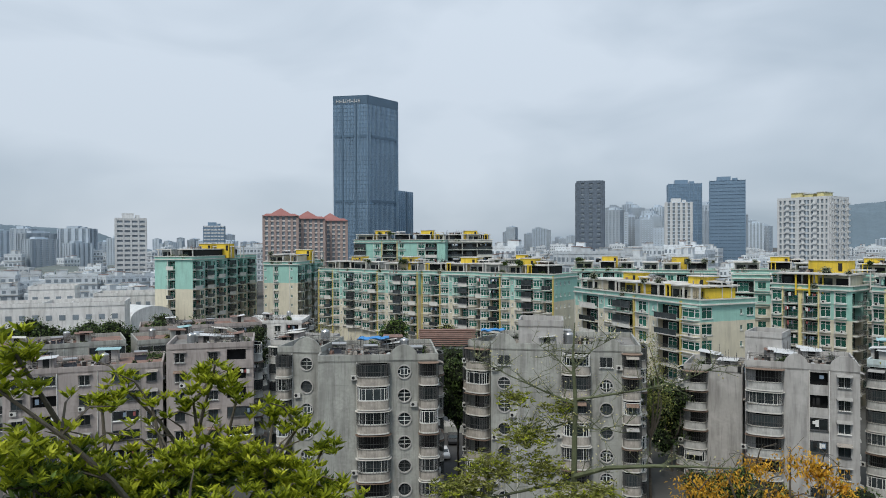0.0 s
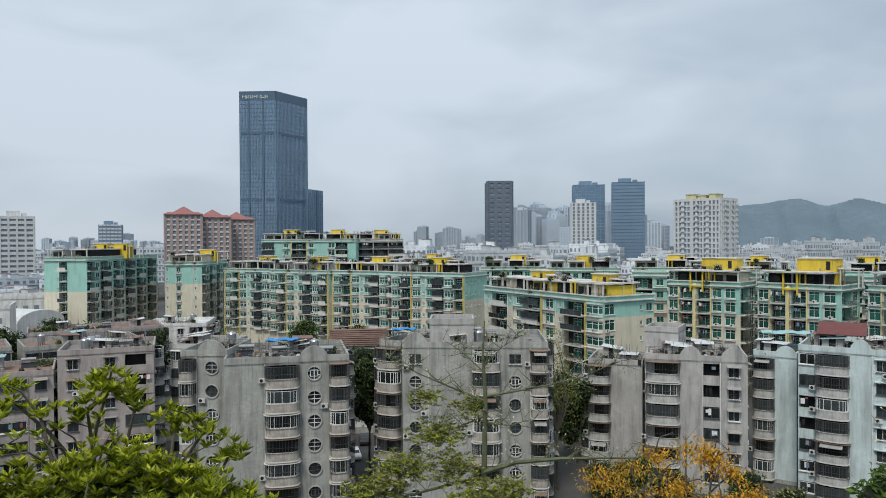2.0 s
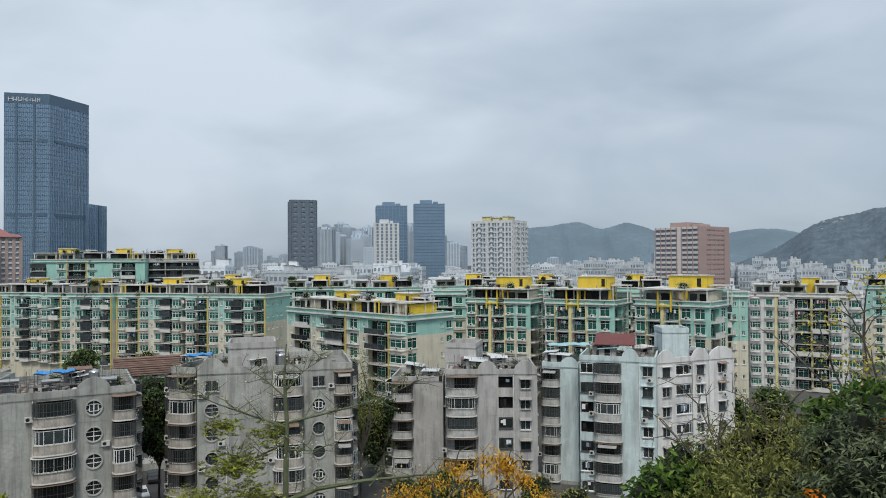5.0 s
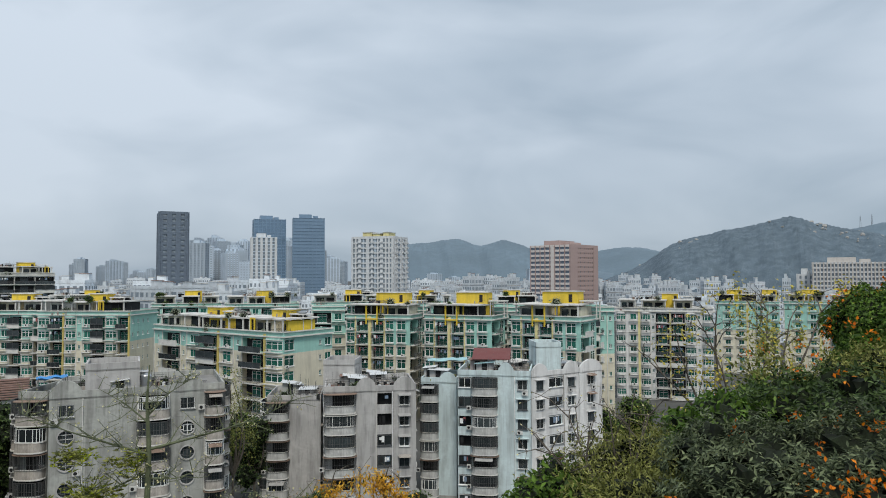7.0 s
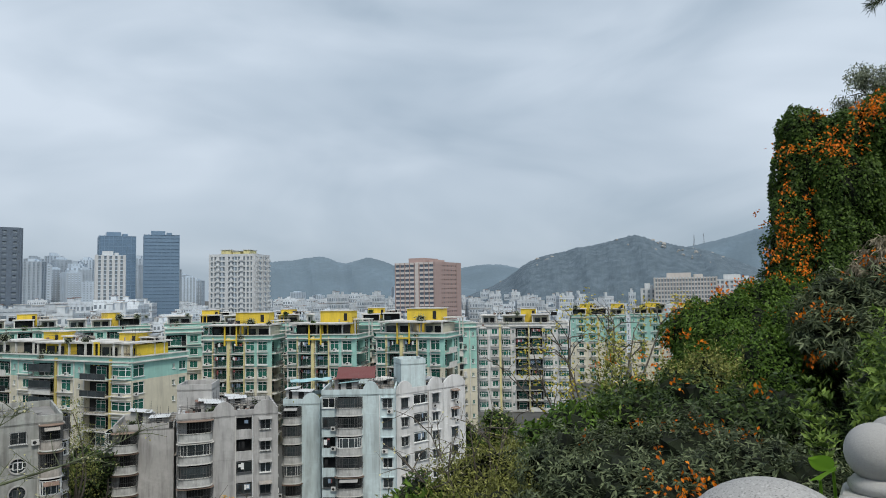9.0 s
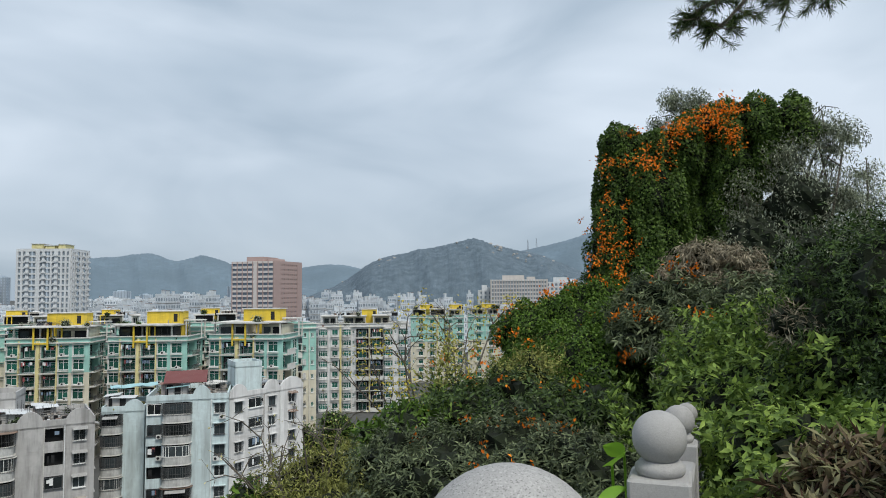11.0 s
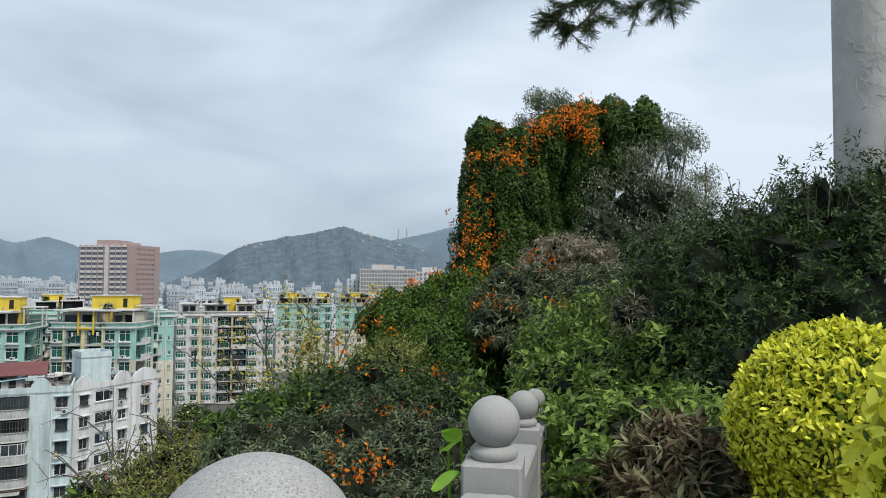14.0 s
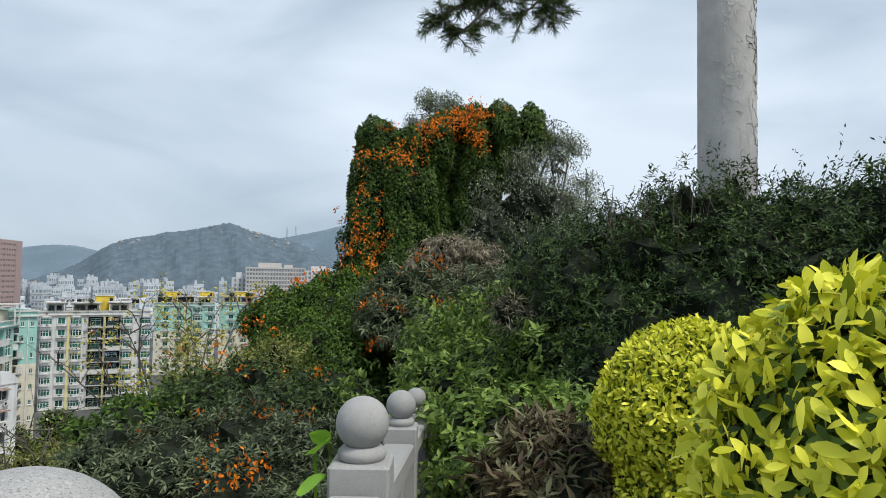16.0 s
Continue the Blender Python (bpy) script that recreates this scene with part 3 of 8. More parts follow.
def storeys(parent, p0, p1, bays, floors, fh, mats, two_tone=None, z0=0.0, style="green", ac=0.5, ledges=True, lip=0.3, first=0):
    """Fills a wall with storeys. mats: wall, upper wall, dark, ledge, accent. Bay kinds: w window, t tall window, n narrow window, b balcony,
    g glazed balcony, x blank, y accent pillar, o round window."""
    W = Wall(parent, p0, p1, mats, z0)
    for kind, u0, u1 in bays_fit(bays, W.len):
        mid, bw = (u0 + u1) / 2, u1 - u0
        if ledges and kind != "x":
            W.block(u0, 0.3, 0.0, u0 + 0.16, floors * fh, 0.14, 3)
        if kind == "y":
            W.rect(u0, 0, u1, floors * fh, 0)
            W.block(u0 + bw * 0.15, 0, -0.02, u1 - bw * 0.15, floors * fh + 0.6, 0.3, 4)
            continue
        for i in range(floors):
            v0, v1 = i * fh, (i + 1) * fh
            k = 1 if two_tone and i >= floors - two_tone else 0
            if kind == "x" or i < first:
                W.rect(u0, v0, u1, v1, k)
                continue
            if kind in "wtn":
                ww = {"w": min(1.7, bw * 0.68), "t": min(2.4, bw * 0.88), "n": 0.6}[kind]
                hh = {"w": 1.5, "t": 2.0, "n": 0.9}[kind]
                b0 = v0 + {"w": 0.85, "t": 0.6, "n": 1.15}[kind]
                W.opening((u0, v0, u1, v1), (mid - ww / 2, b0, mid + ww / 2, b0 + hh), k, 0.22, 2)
                st = style if style != "mixed" else rng.choice(["dark", "white", "grille"])
                ww = round(ww, 2)
                put_window(parent, W.frame_at(mid, b0, -0.12), ww, hh, st)
                if ledges and kind != "n":
                    W.block(u0 + 0.05, v0 + 0.28, -0.02, u1 - 0.05, v0 + 0.4, lip + 0.2, 3)
                    W.block(u0 + 0.05, v1 - 0.28, -0.02, u1 - 0.05, v1 - 0.18, lip, 3)
                if rng.random() < ac and kind != "n":
                    part("air_conditioner", shared("ac", ac_mesh), parent, W.frame_at(mid + rng.uniform(-0.25, 0.25) * bw, v0 + (0.41 if ledges else 0.3), 0.0))
            elif kind == "v":
                c, d = min(0.6, bw * 0.24), 0.75
                poly = [(u0 + 0.04, 0.0), (u0 + c, d), (u1 - c, d), (u1 - 0.04, 0.0)]
                for (a, wa), (b, wb) in zip(poly, poly[1:]):
                    for z0, z1 in ((v0, v0 + 0.8), (v0 + 2.3, v1)):
                        W.g.quad(W.at(a, z0, wa), W.at(b, z0, wb), W.at(b, z1, wb), W.at(a, z1, wa), k)
                for z0, z1, o in ((v0 + 0.2, v0 + 0.34, 0.42), (v0 + 0.72, v0 + 0.8, 0.1), (v1 - 0.42, v1 - 0.3, 0.22)):
                    q = [(u0 - 0.02, 0.0), (u0 + c - o * 0.6, d + o), (u1 - c + o * 0.6, d + o), (u1 + 0.02, 0.0)]
                    for (a, wa), (b, wb) in zip(q, q[1:]):
                        W.g.quad(W.at(a, z0, wa), W.at(b, z0, wb), W.at(b, z1, wb), W.at(a, z1, wa), 3)
                    W.g.quad(*[W.at(a, z1, wa) for a, wa in q], 3)
                    W.g.quad(*[W.at(a, z0, wa) for a, wa in q[::-1]], 3)
                wq = round(bw, 2)
                fr, pn = shared(("bay", wq, style), lambda: bay_meshes(wq, style))
                bay = part("bay_window", fr, parent, W.frame_at(mid, v0 + 0.8))
                part("pane", pn, bay)
                if rng.random() < ac:
                    part("air_conditioner", shared("ac", ac_mesh), parent, W.frame_at(mid + rng.choice((-0.3, 0.3)) * bw * 0.5, v0 + 0.36, d - 0.03))
            elif kind in "bgd":
                # back of the recess gets the near-black slot as painted shade
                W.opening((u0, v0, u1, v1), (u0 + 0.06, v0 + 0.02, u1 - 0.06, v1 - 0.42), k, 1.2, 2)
                wq = round(bw - 0.1, 2)
                st = "bars" if kind == "d" or rng.random() < 0.45 else rng.choice(["glass", "solid"])
                if kind == "d" or rng.random() < 0.3:
                    for _ in range(rng.randint(3, 8)):
                        x, lw = rng.uniform(u0 + 0.3, u1 - 0.7), rng.uniform(0.2, 0.5)
                        top = v1 - rng.uniform(0.6, 0.75)
                        W.wash.append((x, top - rng.uniform(0.4, 0.9), x + lw, top, rng.uniform(0.3, 0.8), rng.choice((0, 0, 1, 1, 3, 3, 4, 2))))
                part("balcony", shared(("bal", wq, st), lambda: balcony_mesh(wq, st)), parent, W.frame_at(mid, v0 + 0.02))
                ww = round(min(2.4, bw * 0.7), 2)
                put_window(parent, W.frame_at(mid, v0 + 0.15, -1.0), ww, 1.95, style if style != "mixed" else "dark")
                if kind == "g" and rng.random() < 0.7:
                    put_window(parent, W.frame_at(mid, v0 + 1.08, 0.9), wq, 1.3, "dark")
    W.done()
    return W


def prism(g, pts, z0, z1, k=0, top=None):
    n = len(pts)
    for a, b in zip(pts, pts[1:] + pts[:1]):
        g.quad((*a[:2], z0), (*b[:2], z0), (*b[:2], z1), (*a[:2], z1), k)
    base = len(g.v)
    g.v += [(*p[:2], z1) for p in pts] + [(*p[:2], z0) for p in pts]
    g.f += [tuple(base + j for j in range(n)), tuple(base + n + j for j in range(n))[::-1]]
    g.i += [k if top is None else top, k]


def roof_part(parent, corners, z, parapet=0.9, mats=("roof", "concrete"), th=0.2):
    g = Geo(M[mats[0]], M[mats[1]])
    prism(g, [tuple(c) for c in corners], z - 0.25, z, 1, 0)
    if parapet:
        n = len(corners)
        cx = sum((Vector(c) for c in corners), Vector((0, 0))) / n
        for a, b in zip(corners, corners[1:] + corners[:1]):
            a, b = Vector(a), Vector(b)
            d = (b - a).normalized()
            nn = Vector((d.y, -d.x))
            m = Matrix(((d.x, nn.x, 0, a.x), (d.y, nn.y, 0, a.y), (0, 0, 1, z), (0, 0, 0, 1)))
            g.box((0, -th, 0), ((b - a).length, 0.03, parapet), 1, m)
    return part("roof", g, parent)


def rect_corners(p0, p1, depth):
    """Front left, front right, back right, back left of a block whose front runs from p0 to p1."""
    p0, p1 = Vector(p0), Vector(p1)
    d = (p1 - p0).normalized()
    back = Vector((-d.y, d.x)) * depth
    return [p0, p1, p1 + back, p0 + back]

# ---- ground ----


def ground_height(x, y):
    """City plain at 0, rising to the terrace where the camera stands and the wooded spur beside it."""
    r = math.hypot(x, y)
    az = math.degrees(math.atan2(x, y))
    t = 1 / (1 + math.exp(-(az - 68) / 7.0)) if az > -60 else 1 / (1 + math.exp(-(-az - 110) / 8.0))
    low = max(0.0, 32.0 - 0.62 * max(0.0, r - 2.2))
    high = max(0.0, 32.3 - 0.07 * r if r < 40 else max(0, 29.5 - 0.35 * (r - 40)))
    z = low * (1 - t) + high * t
    return z


def build_ground():
    g = Geo(M["ground"], M["soil"])
    rs = [0, 0.6, 1.2, 2.2, 3.5, 5, 7, 9, 12, 15, 19, 24, 30, 36, 42, 48, 54, 62, 75, 95, 130, 200, 400, 900, 2000, 4600]
    na = 96
    for r in rs:
        for a in range(na):
            az = 2 * math.pi * a / na
            x, y = r * math.sin(az), r * math.cos(az)
            g.v.append((x, y, ground_height(x, y)))
    for j in range(len(rs) - 1):
        for a in range(na):
            b = (a + 1) % na
            g.f.append((j * na + a, j * na + b, (j + 1) * na + b, (j + 1) * na + a))
            g.i.append(1 if rs[j] < 54 else 0)
    ob = thing("ground", "grey city plain and dark wooded hillside soil", "ground", kind="structure", data=g.mesh("ground"))
    return ob


build_ground()
g = Geo(M["asphalt"])
g.box((-2.2, 60, 0.02), (3.4, 175, 0.06))
g.box((-60, 70, 0.02), (-2.2, 78, 0.06))
thing("road", "narrow dark asphalt lane between apartment blocks", "road", kind="structure", data=g.mesh("road"))

# ---- roof furniture, shared ----


def water_heater_mesh():
    g = Geo(M["steel"], M["panel"], M["rail"])
    g.tube([(-0.95, 0.55, 1.15), (0.95, 0.55, 1.15)], [0.24, 0.24], 0, 10)
    m = Matrix.Translation((0, 0, 0.15)) @ Matrix.Rotation(radians(38), 4, "X")
    g.box((-0.9, -0.9, 0), (0.9, 0.75, 0.07), 1, m)
    for x in (-0.8, 0.8):
        g.box((x - 0.03, 0.5, 0), (x + 0.03, 0.56, 0.95), 2)
        g.box((x - 0.03, -0.7, 0), (x + 0.03, -0.64, 0.1), 2)
    return g.mesh("solar_water_heater")


def tank_mesh():
    g = Geo(M["steel"], M["rail"])
    g.lathe([(0.0, 0.5), (0.55, 0.5), (0.6, 0.6), (0.6, 1.7), (0.5, 1.85), (0.15, 1.98), (0.12, 2.05)], 0, 14)
    for q in range(4):
        x, y = 0.45 * math.cos(q * 1.57), 0.45 * math.sin(q * 1.57)
        g.box((x - 0.04, y - 0.04, 0), (x + 0.04, y + 0.04, 0.52), 1)
    return g.mesh("water_tank")


def put_heater(x, y, z, az=0):
    thing("solar_water_heater", "solar water heater with steel drum and black collector on a roof", "water heater", pose(x, y, z, 0, 0, az), "roof water heaters", data=shared("heater", water_heater_mesh))


def put_tank(x, y, z):
    thing("water_tank", "round stainless steel water tank on legs on a roof", "water tank", pose(x, y, z), "roof water tanks", data=shared("tank", tank_mesh))


def leaf_geo(name, P, D, L, Wd, mat, fold=0.15, seed=1, six=False, face=None):
    """A mesh of many leaves: base points P, directions D, lengths L, widths Wd. face: the way that the blades turn."""
    r = np.random.RandomState(seed)
    n = len(P)
    D = D / (np.linalg.norm(D, axis=1, keepdims=True) + 1e-9)
    up = r.normal(size=(n, 3)) * 0.6 + np.array([0, 0, 1.0])
    if face is not None:
        up = r.normal(size=(n, 3)) * 0.4 + np.array([0, 0, 0.45]) + face * 0.9
    S = np.cross(D, up)
    S /= np.linalg.norm(S, axis=1, keepdims=True) + 1e-9
    N = np.cross(S, D)
    L, Wd = np.broadcast_to(L, n)[:, None], np.broadcast_to(Wd, n)[:, None]
    if six:
        # an oval blade with a midrib, curling at its tip
        rows = [P]
        curl = r.uniform(0.05, 0.3, (n, 1))
        for f, w in ((0.16, 0.2), (0.4, 0.44), (0.65, 0.5), (0.86, 0.3)):
            c = P + D * L * f - N * L * curl * f * f
            rows += [c + S * Wd * w + N * Wd * fold * (w + 0.1), c, c - S * Wd * w + N * Wd * fold * (w + 0.1)]
        rows.append(P + D * L - N * L * curl)
        V = np.stack(rows, 1).reshape(-1, 3)
        tri = [[0, 2, 1], [0, 3, 2]]
        for q in (1, 4, 7):
            tri += [[q, q + 1, q + 3], [q + 1, q + 4, q + 3], [q + 1, q + 2, q + 4], [q + 2, q + 5, q + 4]]
        tri = np.array(tri + [[10, 11, 13], [11, 12, 13]])
        k = 14
    else:
        V = np.stack([P, P + D * L * 0.45 + S * Wd * 0.5 + N * Wd * fold, P + D * L - N * L * 0.1, P + D * L * 0.45 - S * Wd * 0.5 + N * Wd * fold], 1).reshape(-1, 3)
        tri = np.array([[0, 2, 1], [0, 3, 2]])
        k = 4
    F = (tri[None] + (np.arange(n) * k)[:, None, None]).reshape(-1, 3)
    me = bpy.data.meshes.new(name)
    me.vertices.add(len(V))
    me.vertices.foreach_set("co", V.ravel())
    me.loops.add(F.size)
    me.loops.foreach_set("vertex_index", F.ravel().astype(np.int32))
    me.polygons.add(len(F))
    me.polygons.foreach_set("loop_start", np.arange(len(F), dtype=np.int32) * 3)
    me.materials.append(mat)
    me.update(calc_edges=True)
    if six:
        me.polygons.foreach_set("use_smooth", [True] * len(F))
    return me


def lump(U, f, seed):
    """Smooth bumps on unit directions."""
    r = np.random.RandomState(seed)
    out = np.zeros(len(U))
    for j in range(5):
        k = r.normal(size=3)
        out += np.sin(U @ (k / np.linalg.norm(k)) * f * (1 + 0.45 * j) + r.uniform(0, 6.3)) / (1 + 0.4 * j)
    return out / 2.6


def crown_points(blobs, per_m2, seed, jitter=0.16, lumpy=0.22, freq=6.0):
    """Points and outward directions on a union of bumpy ellipsoids (x, y, z, rx, ry, rz); points inside another ellipsoid are left out."""
    r = np.random.RandomState(seed)
    PP, DD = [], []
    B = np.array(blobs, float)
    for j, (x, y, z, rx, ry, rz) in enumerate(B):
        area = 4 * math.pi * ((rx * ry) ** 1.6 / 3 + (rx * rz) ** 1.6 / 3 + (ry * rz) ** 1.6 / 3) ** (1 / 1.6)
        n = int(area * per_m2)
        U = r.normal(size=(n, 3))
        U /= np.linalg.norm(U, axis=1, keepdims=True)
        s = 1 + lumpy * lump(U, freq, seed * 31 + j) - np.abs(r.normal(size=n)) * jitter
        P = np.array([x, y, z]) + U * np.array([rx, ry, rz]) * s[:, None]
        D = U / np.array([rx, ry, rz])
        D /= np.linalg.norm(D, axis=1, keepdims=True)
        keep = np.ones(n, bool)
        for k, (a, b, c, d, e, f) in enumerate(B):
            if k != j:
                keep &= (((P - [a, b, c]) / [d, e, f]) ** 2).sum(1) > 0.62
        PP.append(P[keep])
        DD.append(D[keep])
    return np.concatenate(PP), np.concatenate(DD)


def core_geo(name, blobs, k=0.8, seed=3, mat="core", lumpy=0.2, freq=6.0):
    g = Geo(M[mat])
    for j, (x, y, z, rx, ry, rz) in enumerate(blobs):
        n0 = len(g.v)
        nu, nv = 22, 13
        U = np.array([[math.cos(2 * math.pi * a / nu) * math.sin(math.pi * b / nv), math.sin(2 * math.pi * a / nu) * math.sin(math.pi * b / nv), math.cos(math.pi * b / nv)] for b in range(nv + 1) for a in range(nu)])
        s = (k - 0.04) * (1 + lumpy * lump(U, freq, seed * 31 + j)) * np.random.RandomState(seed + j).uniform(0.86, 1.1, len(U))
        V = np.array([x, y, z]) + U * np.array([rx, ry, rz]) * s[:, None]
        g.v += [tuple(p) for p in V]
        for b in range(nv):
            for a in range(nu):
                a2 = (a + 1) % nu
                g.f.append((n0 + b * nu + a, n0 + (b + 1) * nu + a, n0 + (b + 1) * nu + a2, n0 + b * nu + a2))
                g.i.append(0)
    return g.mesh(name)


def sprigs(P, D, n, size, droop, r):
    """Turns shoot ends into n leaves each, spread round the shoot and hanging by droop."""
    A = D * 0.8 + r.normal(size=P.shape) * 0.45 + [0, 0, 0.3]
    A /= np.linalg.norm(A, axis=1, keepdims=True)
    U = np.cross(A, r.normal(size=P.shape))
    U /= np.linalg.norm(U, axis=1, keepdims=True) + 1e-9
    V = np.cross(A, U)
    k = np.tile(np.arange(n), len(P))[:, None]
    A, U, V, Q = (np.repeat(a, n, 0) for a in (A, U, V, P))
    q = k * 2.4 + np.repeat(r.uniform(0, 6.3, len(P)), n)[:, None]
    f = k / n
    base = Q + A * size * (f - 0.6) * 0.9
    d = A * (0.25 + 0.6 * f) + (np.cos(q) * U + np.sin(q) * V) * 0.95 - np.array([0, 0, droop]) + r.normal(size=Q.shape) * 0.15
    return base, d, A


def foliage(parent, name, blobs, mat, per_m2, size, seed, wide=0.45, out=0.35, droop=0.25, jitter=0.16, lumpy=0.22, freq=6.0, core=0.8, label="", thin=0.0, six=False, sprays=0.0, reach=0.4, clump=0.0, sprig=0, fold=0.0):
    """A crown of single leaves over an inner mass coloured near-black as the shade in its gaps, with leafy shoots
    standing out of it.
    """
    per_m2 = per_m2 / max(1, sprig)
    P, D = crown_points(blobs, per_m2, seed, jitter, lumpy, freq)
    r = np.random.RandomState(seed + 5)
    if fold:
        # strands that hang side by side, with clefts between them
        lat = P[:, 0] * 0.242 - P[:, 1] * 0.97 + 0.12 * np.sin(P[:, 2] * 1.9)
        w = (np.sin(lat * 5.1 + 0.7 * np.sin(P[:, 2] * 0.9)) + 0.7 * np.sin(lat * 9.7 + 1.3) + 0.5 * np.sin(lat * 2.3 + P[:, 2] * 0.35)) / 2.2
        P = P + D * (w * fold)[:, None]
        ok = w + r.normal(size=len(P)) * 0.25 > -0.42
        P, D = P[ok], D[ok]
    if thin:
        cf = clump or 2.2 / max(size * 6, 0.4)
        keep = (lump(P * 1.0, cf, seed + 9) + r.normal(size=len(P)) * (0.12 if clump else 0.25)) > (thin - 0.5)
        P, D = P[keep], D[keep]
    P2, D2 = crown_points([(x, y, z, a * .86, b * .86, c * .86) for x, y, z, a, b, c in blobs], per_m2 * 0.6, seed, jitter, lumpy, freq)
    if clump:
        keep = (lump(P2, cf, seed + 9) + r.normal(size=len(P2)) * 0.15) > (thin - 0.68)
        P2, D2 = P2[keep], D2[keep]
    if core:
        P, D = np.concatenate([P, P2]), np.concatenate([D, D2])
    if sprig:
        P, d, D = sprigs(P, D, sprig, size, droop * 0.6, r)
    else:
        d = D * out + r.normal(size=P.shape) * 0.65 - np.array([0, 0, droop])
    if sprays:
        Q, E = crown_points(blobs, sprays, seed + 11, jitter, lumpy, freq)
        if clump:
            ok = lump(Q, cf, seed + 9) > thin - 0.2
            Q, E = Q[ok], E[ok]
        E = E * 0.8 + r.normal(size=Q.shape) * 0.45 + [0, 0, 0.35]
        ln = reach * r.uniform(0.35, 1.1, len(Q))[:, None]
        steps = 12
        S = np.concatenate([Q + E * ln * (j / steps) - np.array([0, 0, 0.25]) * ln * (j / steps) ** 2 for j in range(steps)])
        P = np.concatenate([P, S + r.normal(size=S.shape) * size * 0.25])
        T = np.tile(E, (steps, 1))
        D = np.concatenate([D, T])
        d = np.concatenate([d, T * 0.6 + r.normal(size=S.shape) * 0.7])
    L = size * r.uniform(0.65, 1.35, len(P))
    me = leaf_geo(name, P, d, L, L * wide, M[mat], seed=seed, six=six, face=D)
    ob = part(name, me, parent, label=label)
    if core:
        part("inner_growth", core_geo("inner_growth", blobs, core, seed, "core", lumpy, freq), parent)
    return ob


def clutter_mesh(seed):
    """Low rooftop jumble: pots, crates, planks, poles and a line of pipes."""
    q = random.Random(seed)
    g = Geo(M["parapet"], M["rail"], M["sheet_white"], M["roof_red"], M["dark"])
    for _ in range(14):
        x, y, w, h = q.uniform(-2, 2), q.uniform(-1.4, 1.4), q.uniform(.15, .5), q.uniform(.2, .8)
        g.box((x, y, 0), (x + w, y + w * q.uniform(.6, 1.6), h), q.choice((0, 0, 2, 3, 4)), Matrix.Rotation(q.uniform(0, 1.5), 4, "Z"))
    for _ in range(5):
        x, y = q.uniform(-2, 2), q.uniform(-1.4, 1.4)
        g.tube([(x, y, 0), (x + q.uniform(-.1, .1), y, q.uniform(1.2, 2.6))], [.025, .02], 1, 5)
    for _ in range(3):
        y, z = q.uniform(-1.4, 1.4), q.uniform(.2, 1.2)
        g.tube([(-2.2, y, z), (2.2, y + q.uniform(-.6, .6), z + q.uniform(-.2, .5))], [.03, .03], 1, 5)
    return g.mesh("roof_clutter")


def put_clutter(x, y, z, az, k):
    tagged(thing("roof_clutter", "jumble of pots, crates and poles on a roof", "clutter", pose(x, y, z, 0, 0, az), "roof clutter", data=shared(("clutter", k % 5), lambda: clutter_mesh(k % 5))), kind="stuff")


def roof_plants(pts, seed, label="potted shrubs and creepers on a roof terrace", mat="leaf_mid"):
    t = thing("roof_plants", label, "plants", kind="stuff", group="roof plants")
    blobs = [(x, y, z + s * 0.5, s * 0.9, s * 0.9, s * 0.75) for x, y, z, s in pts]
    foliage(t, "foliage", blobs, mat, 14, 0.32, seed, core=0.7, lumpy=0.35)


# ---- far hills ----


def ridge(name, label, pts, base, mat, wide, seed, rows=34):
    """A wooded hill along a crest line of (azimuth, range, height)."""
    g = Geo(M[mat])
    n = 260
    az = np.linspace(pts[0][0], pts[-1][0], n)
    rr = np.interp(az, [p[0] for p in pts], [p[1] for p in pts])
    hh = np.interp(az, [p[0] for p in pts], [p[2] for p in pts])
    ker = np.hanning(19) / np.hanning(19).sum()
    hh = np.convolve(np.pad(hh, 9, mode='edge'), ker, 'valid')
    r = np.random.RandomState(seed)
    for j in range(rows + 1):
        f = j / rows * 2 - 1
        prof = math.cos(f * math.pi / 2) ** 0.9 if abs(f) < 1 else 0
        for k in range(n):
            fold = 0.10 * math.sin(k * 0.11 + seed + 2.2 * f) * math.sin(2.7 * f + k * 0.05) * abs(f) + 0.05 * math.sin(k * 0.31 + 5 * f) * abs(f)
            h = base + (hh[k] - base) * max(0, prof * (1 + fold * (abs(f) > 0.02))) + r.uniform(-1, 1) * 0.011 * (hh[k] - base + 10)
            p = polar(az[k], rr[k] + f * wide)
            g.v.append((p.x, p.y, h))
    for j in range(rows):
        for k in range(n - 1):
            g.f.append((j * n + k, j * n + k + 1, (j + 1) * n + k + 1, (j + 1) * n + k))
            g.i.append(0)
    return thing(name, label, "hill", kind="structure", data=g.mesh(name, True))


ridge("backdrop_hill_near", "wooded hill in haze blue with bare granite patches", [(44.5, 900, 8), (46.2, 900, 29), (48.3, 900, 40), (50.1, 900, 56), (51.0, 900, 68), (52.1, 900, 76), (53.9, 900, 82), (55.5, 900, 87), (57.5, 900, 93), (58.7, 900, 98), (59.7, 900, 102), (60.7, 900, 97), (62.6, 900, 88), (64.9, 900, 80), (66.7, 900, 70), (68.5, 900, 58), (72, 900, 40), (76, 900, 10)], -5, "hill_wood", 260, 2)
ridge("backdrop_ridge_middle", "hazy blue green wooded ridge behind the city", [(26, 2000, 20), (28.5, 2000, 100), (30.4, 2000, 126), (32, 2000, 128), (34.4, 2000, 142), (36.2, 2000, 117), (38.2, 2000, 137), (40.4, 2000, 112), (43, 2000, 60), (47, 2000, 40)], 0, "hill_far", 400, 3)
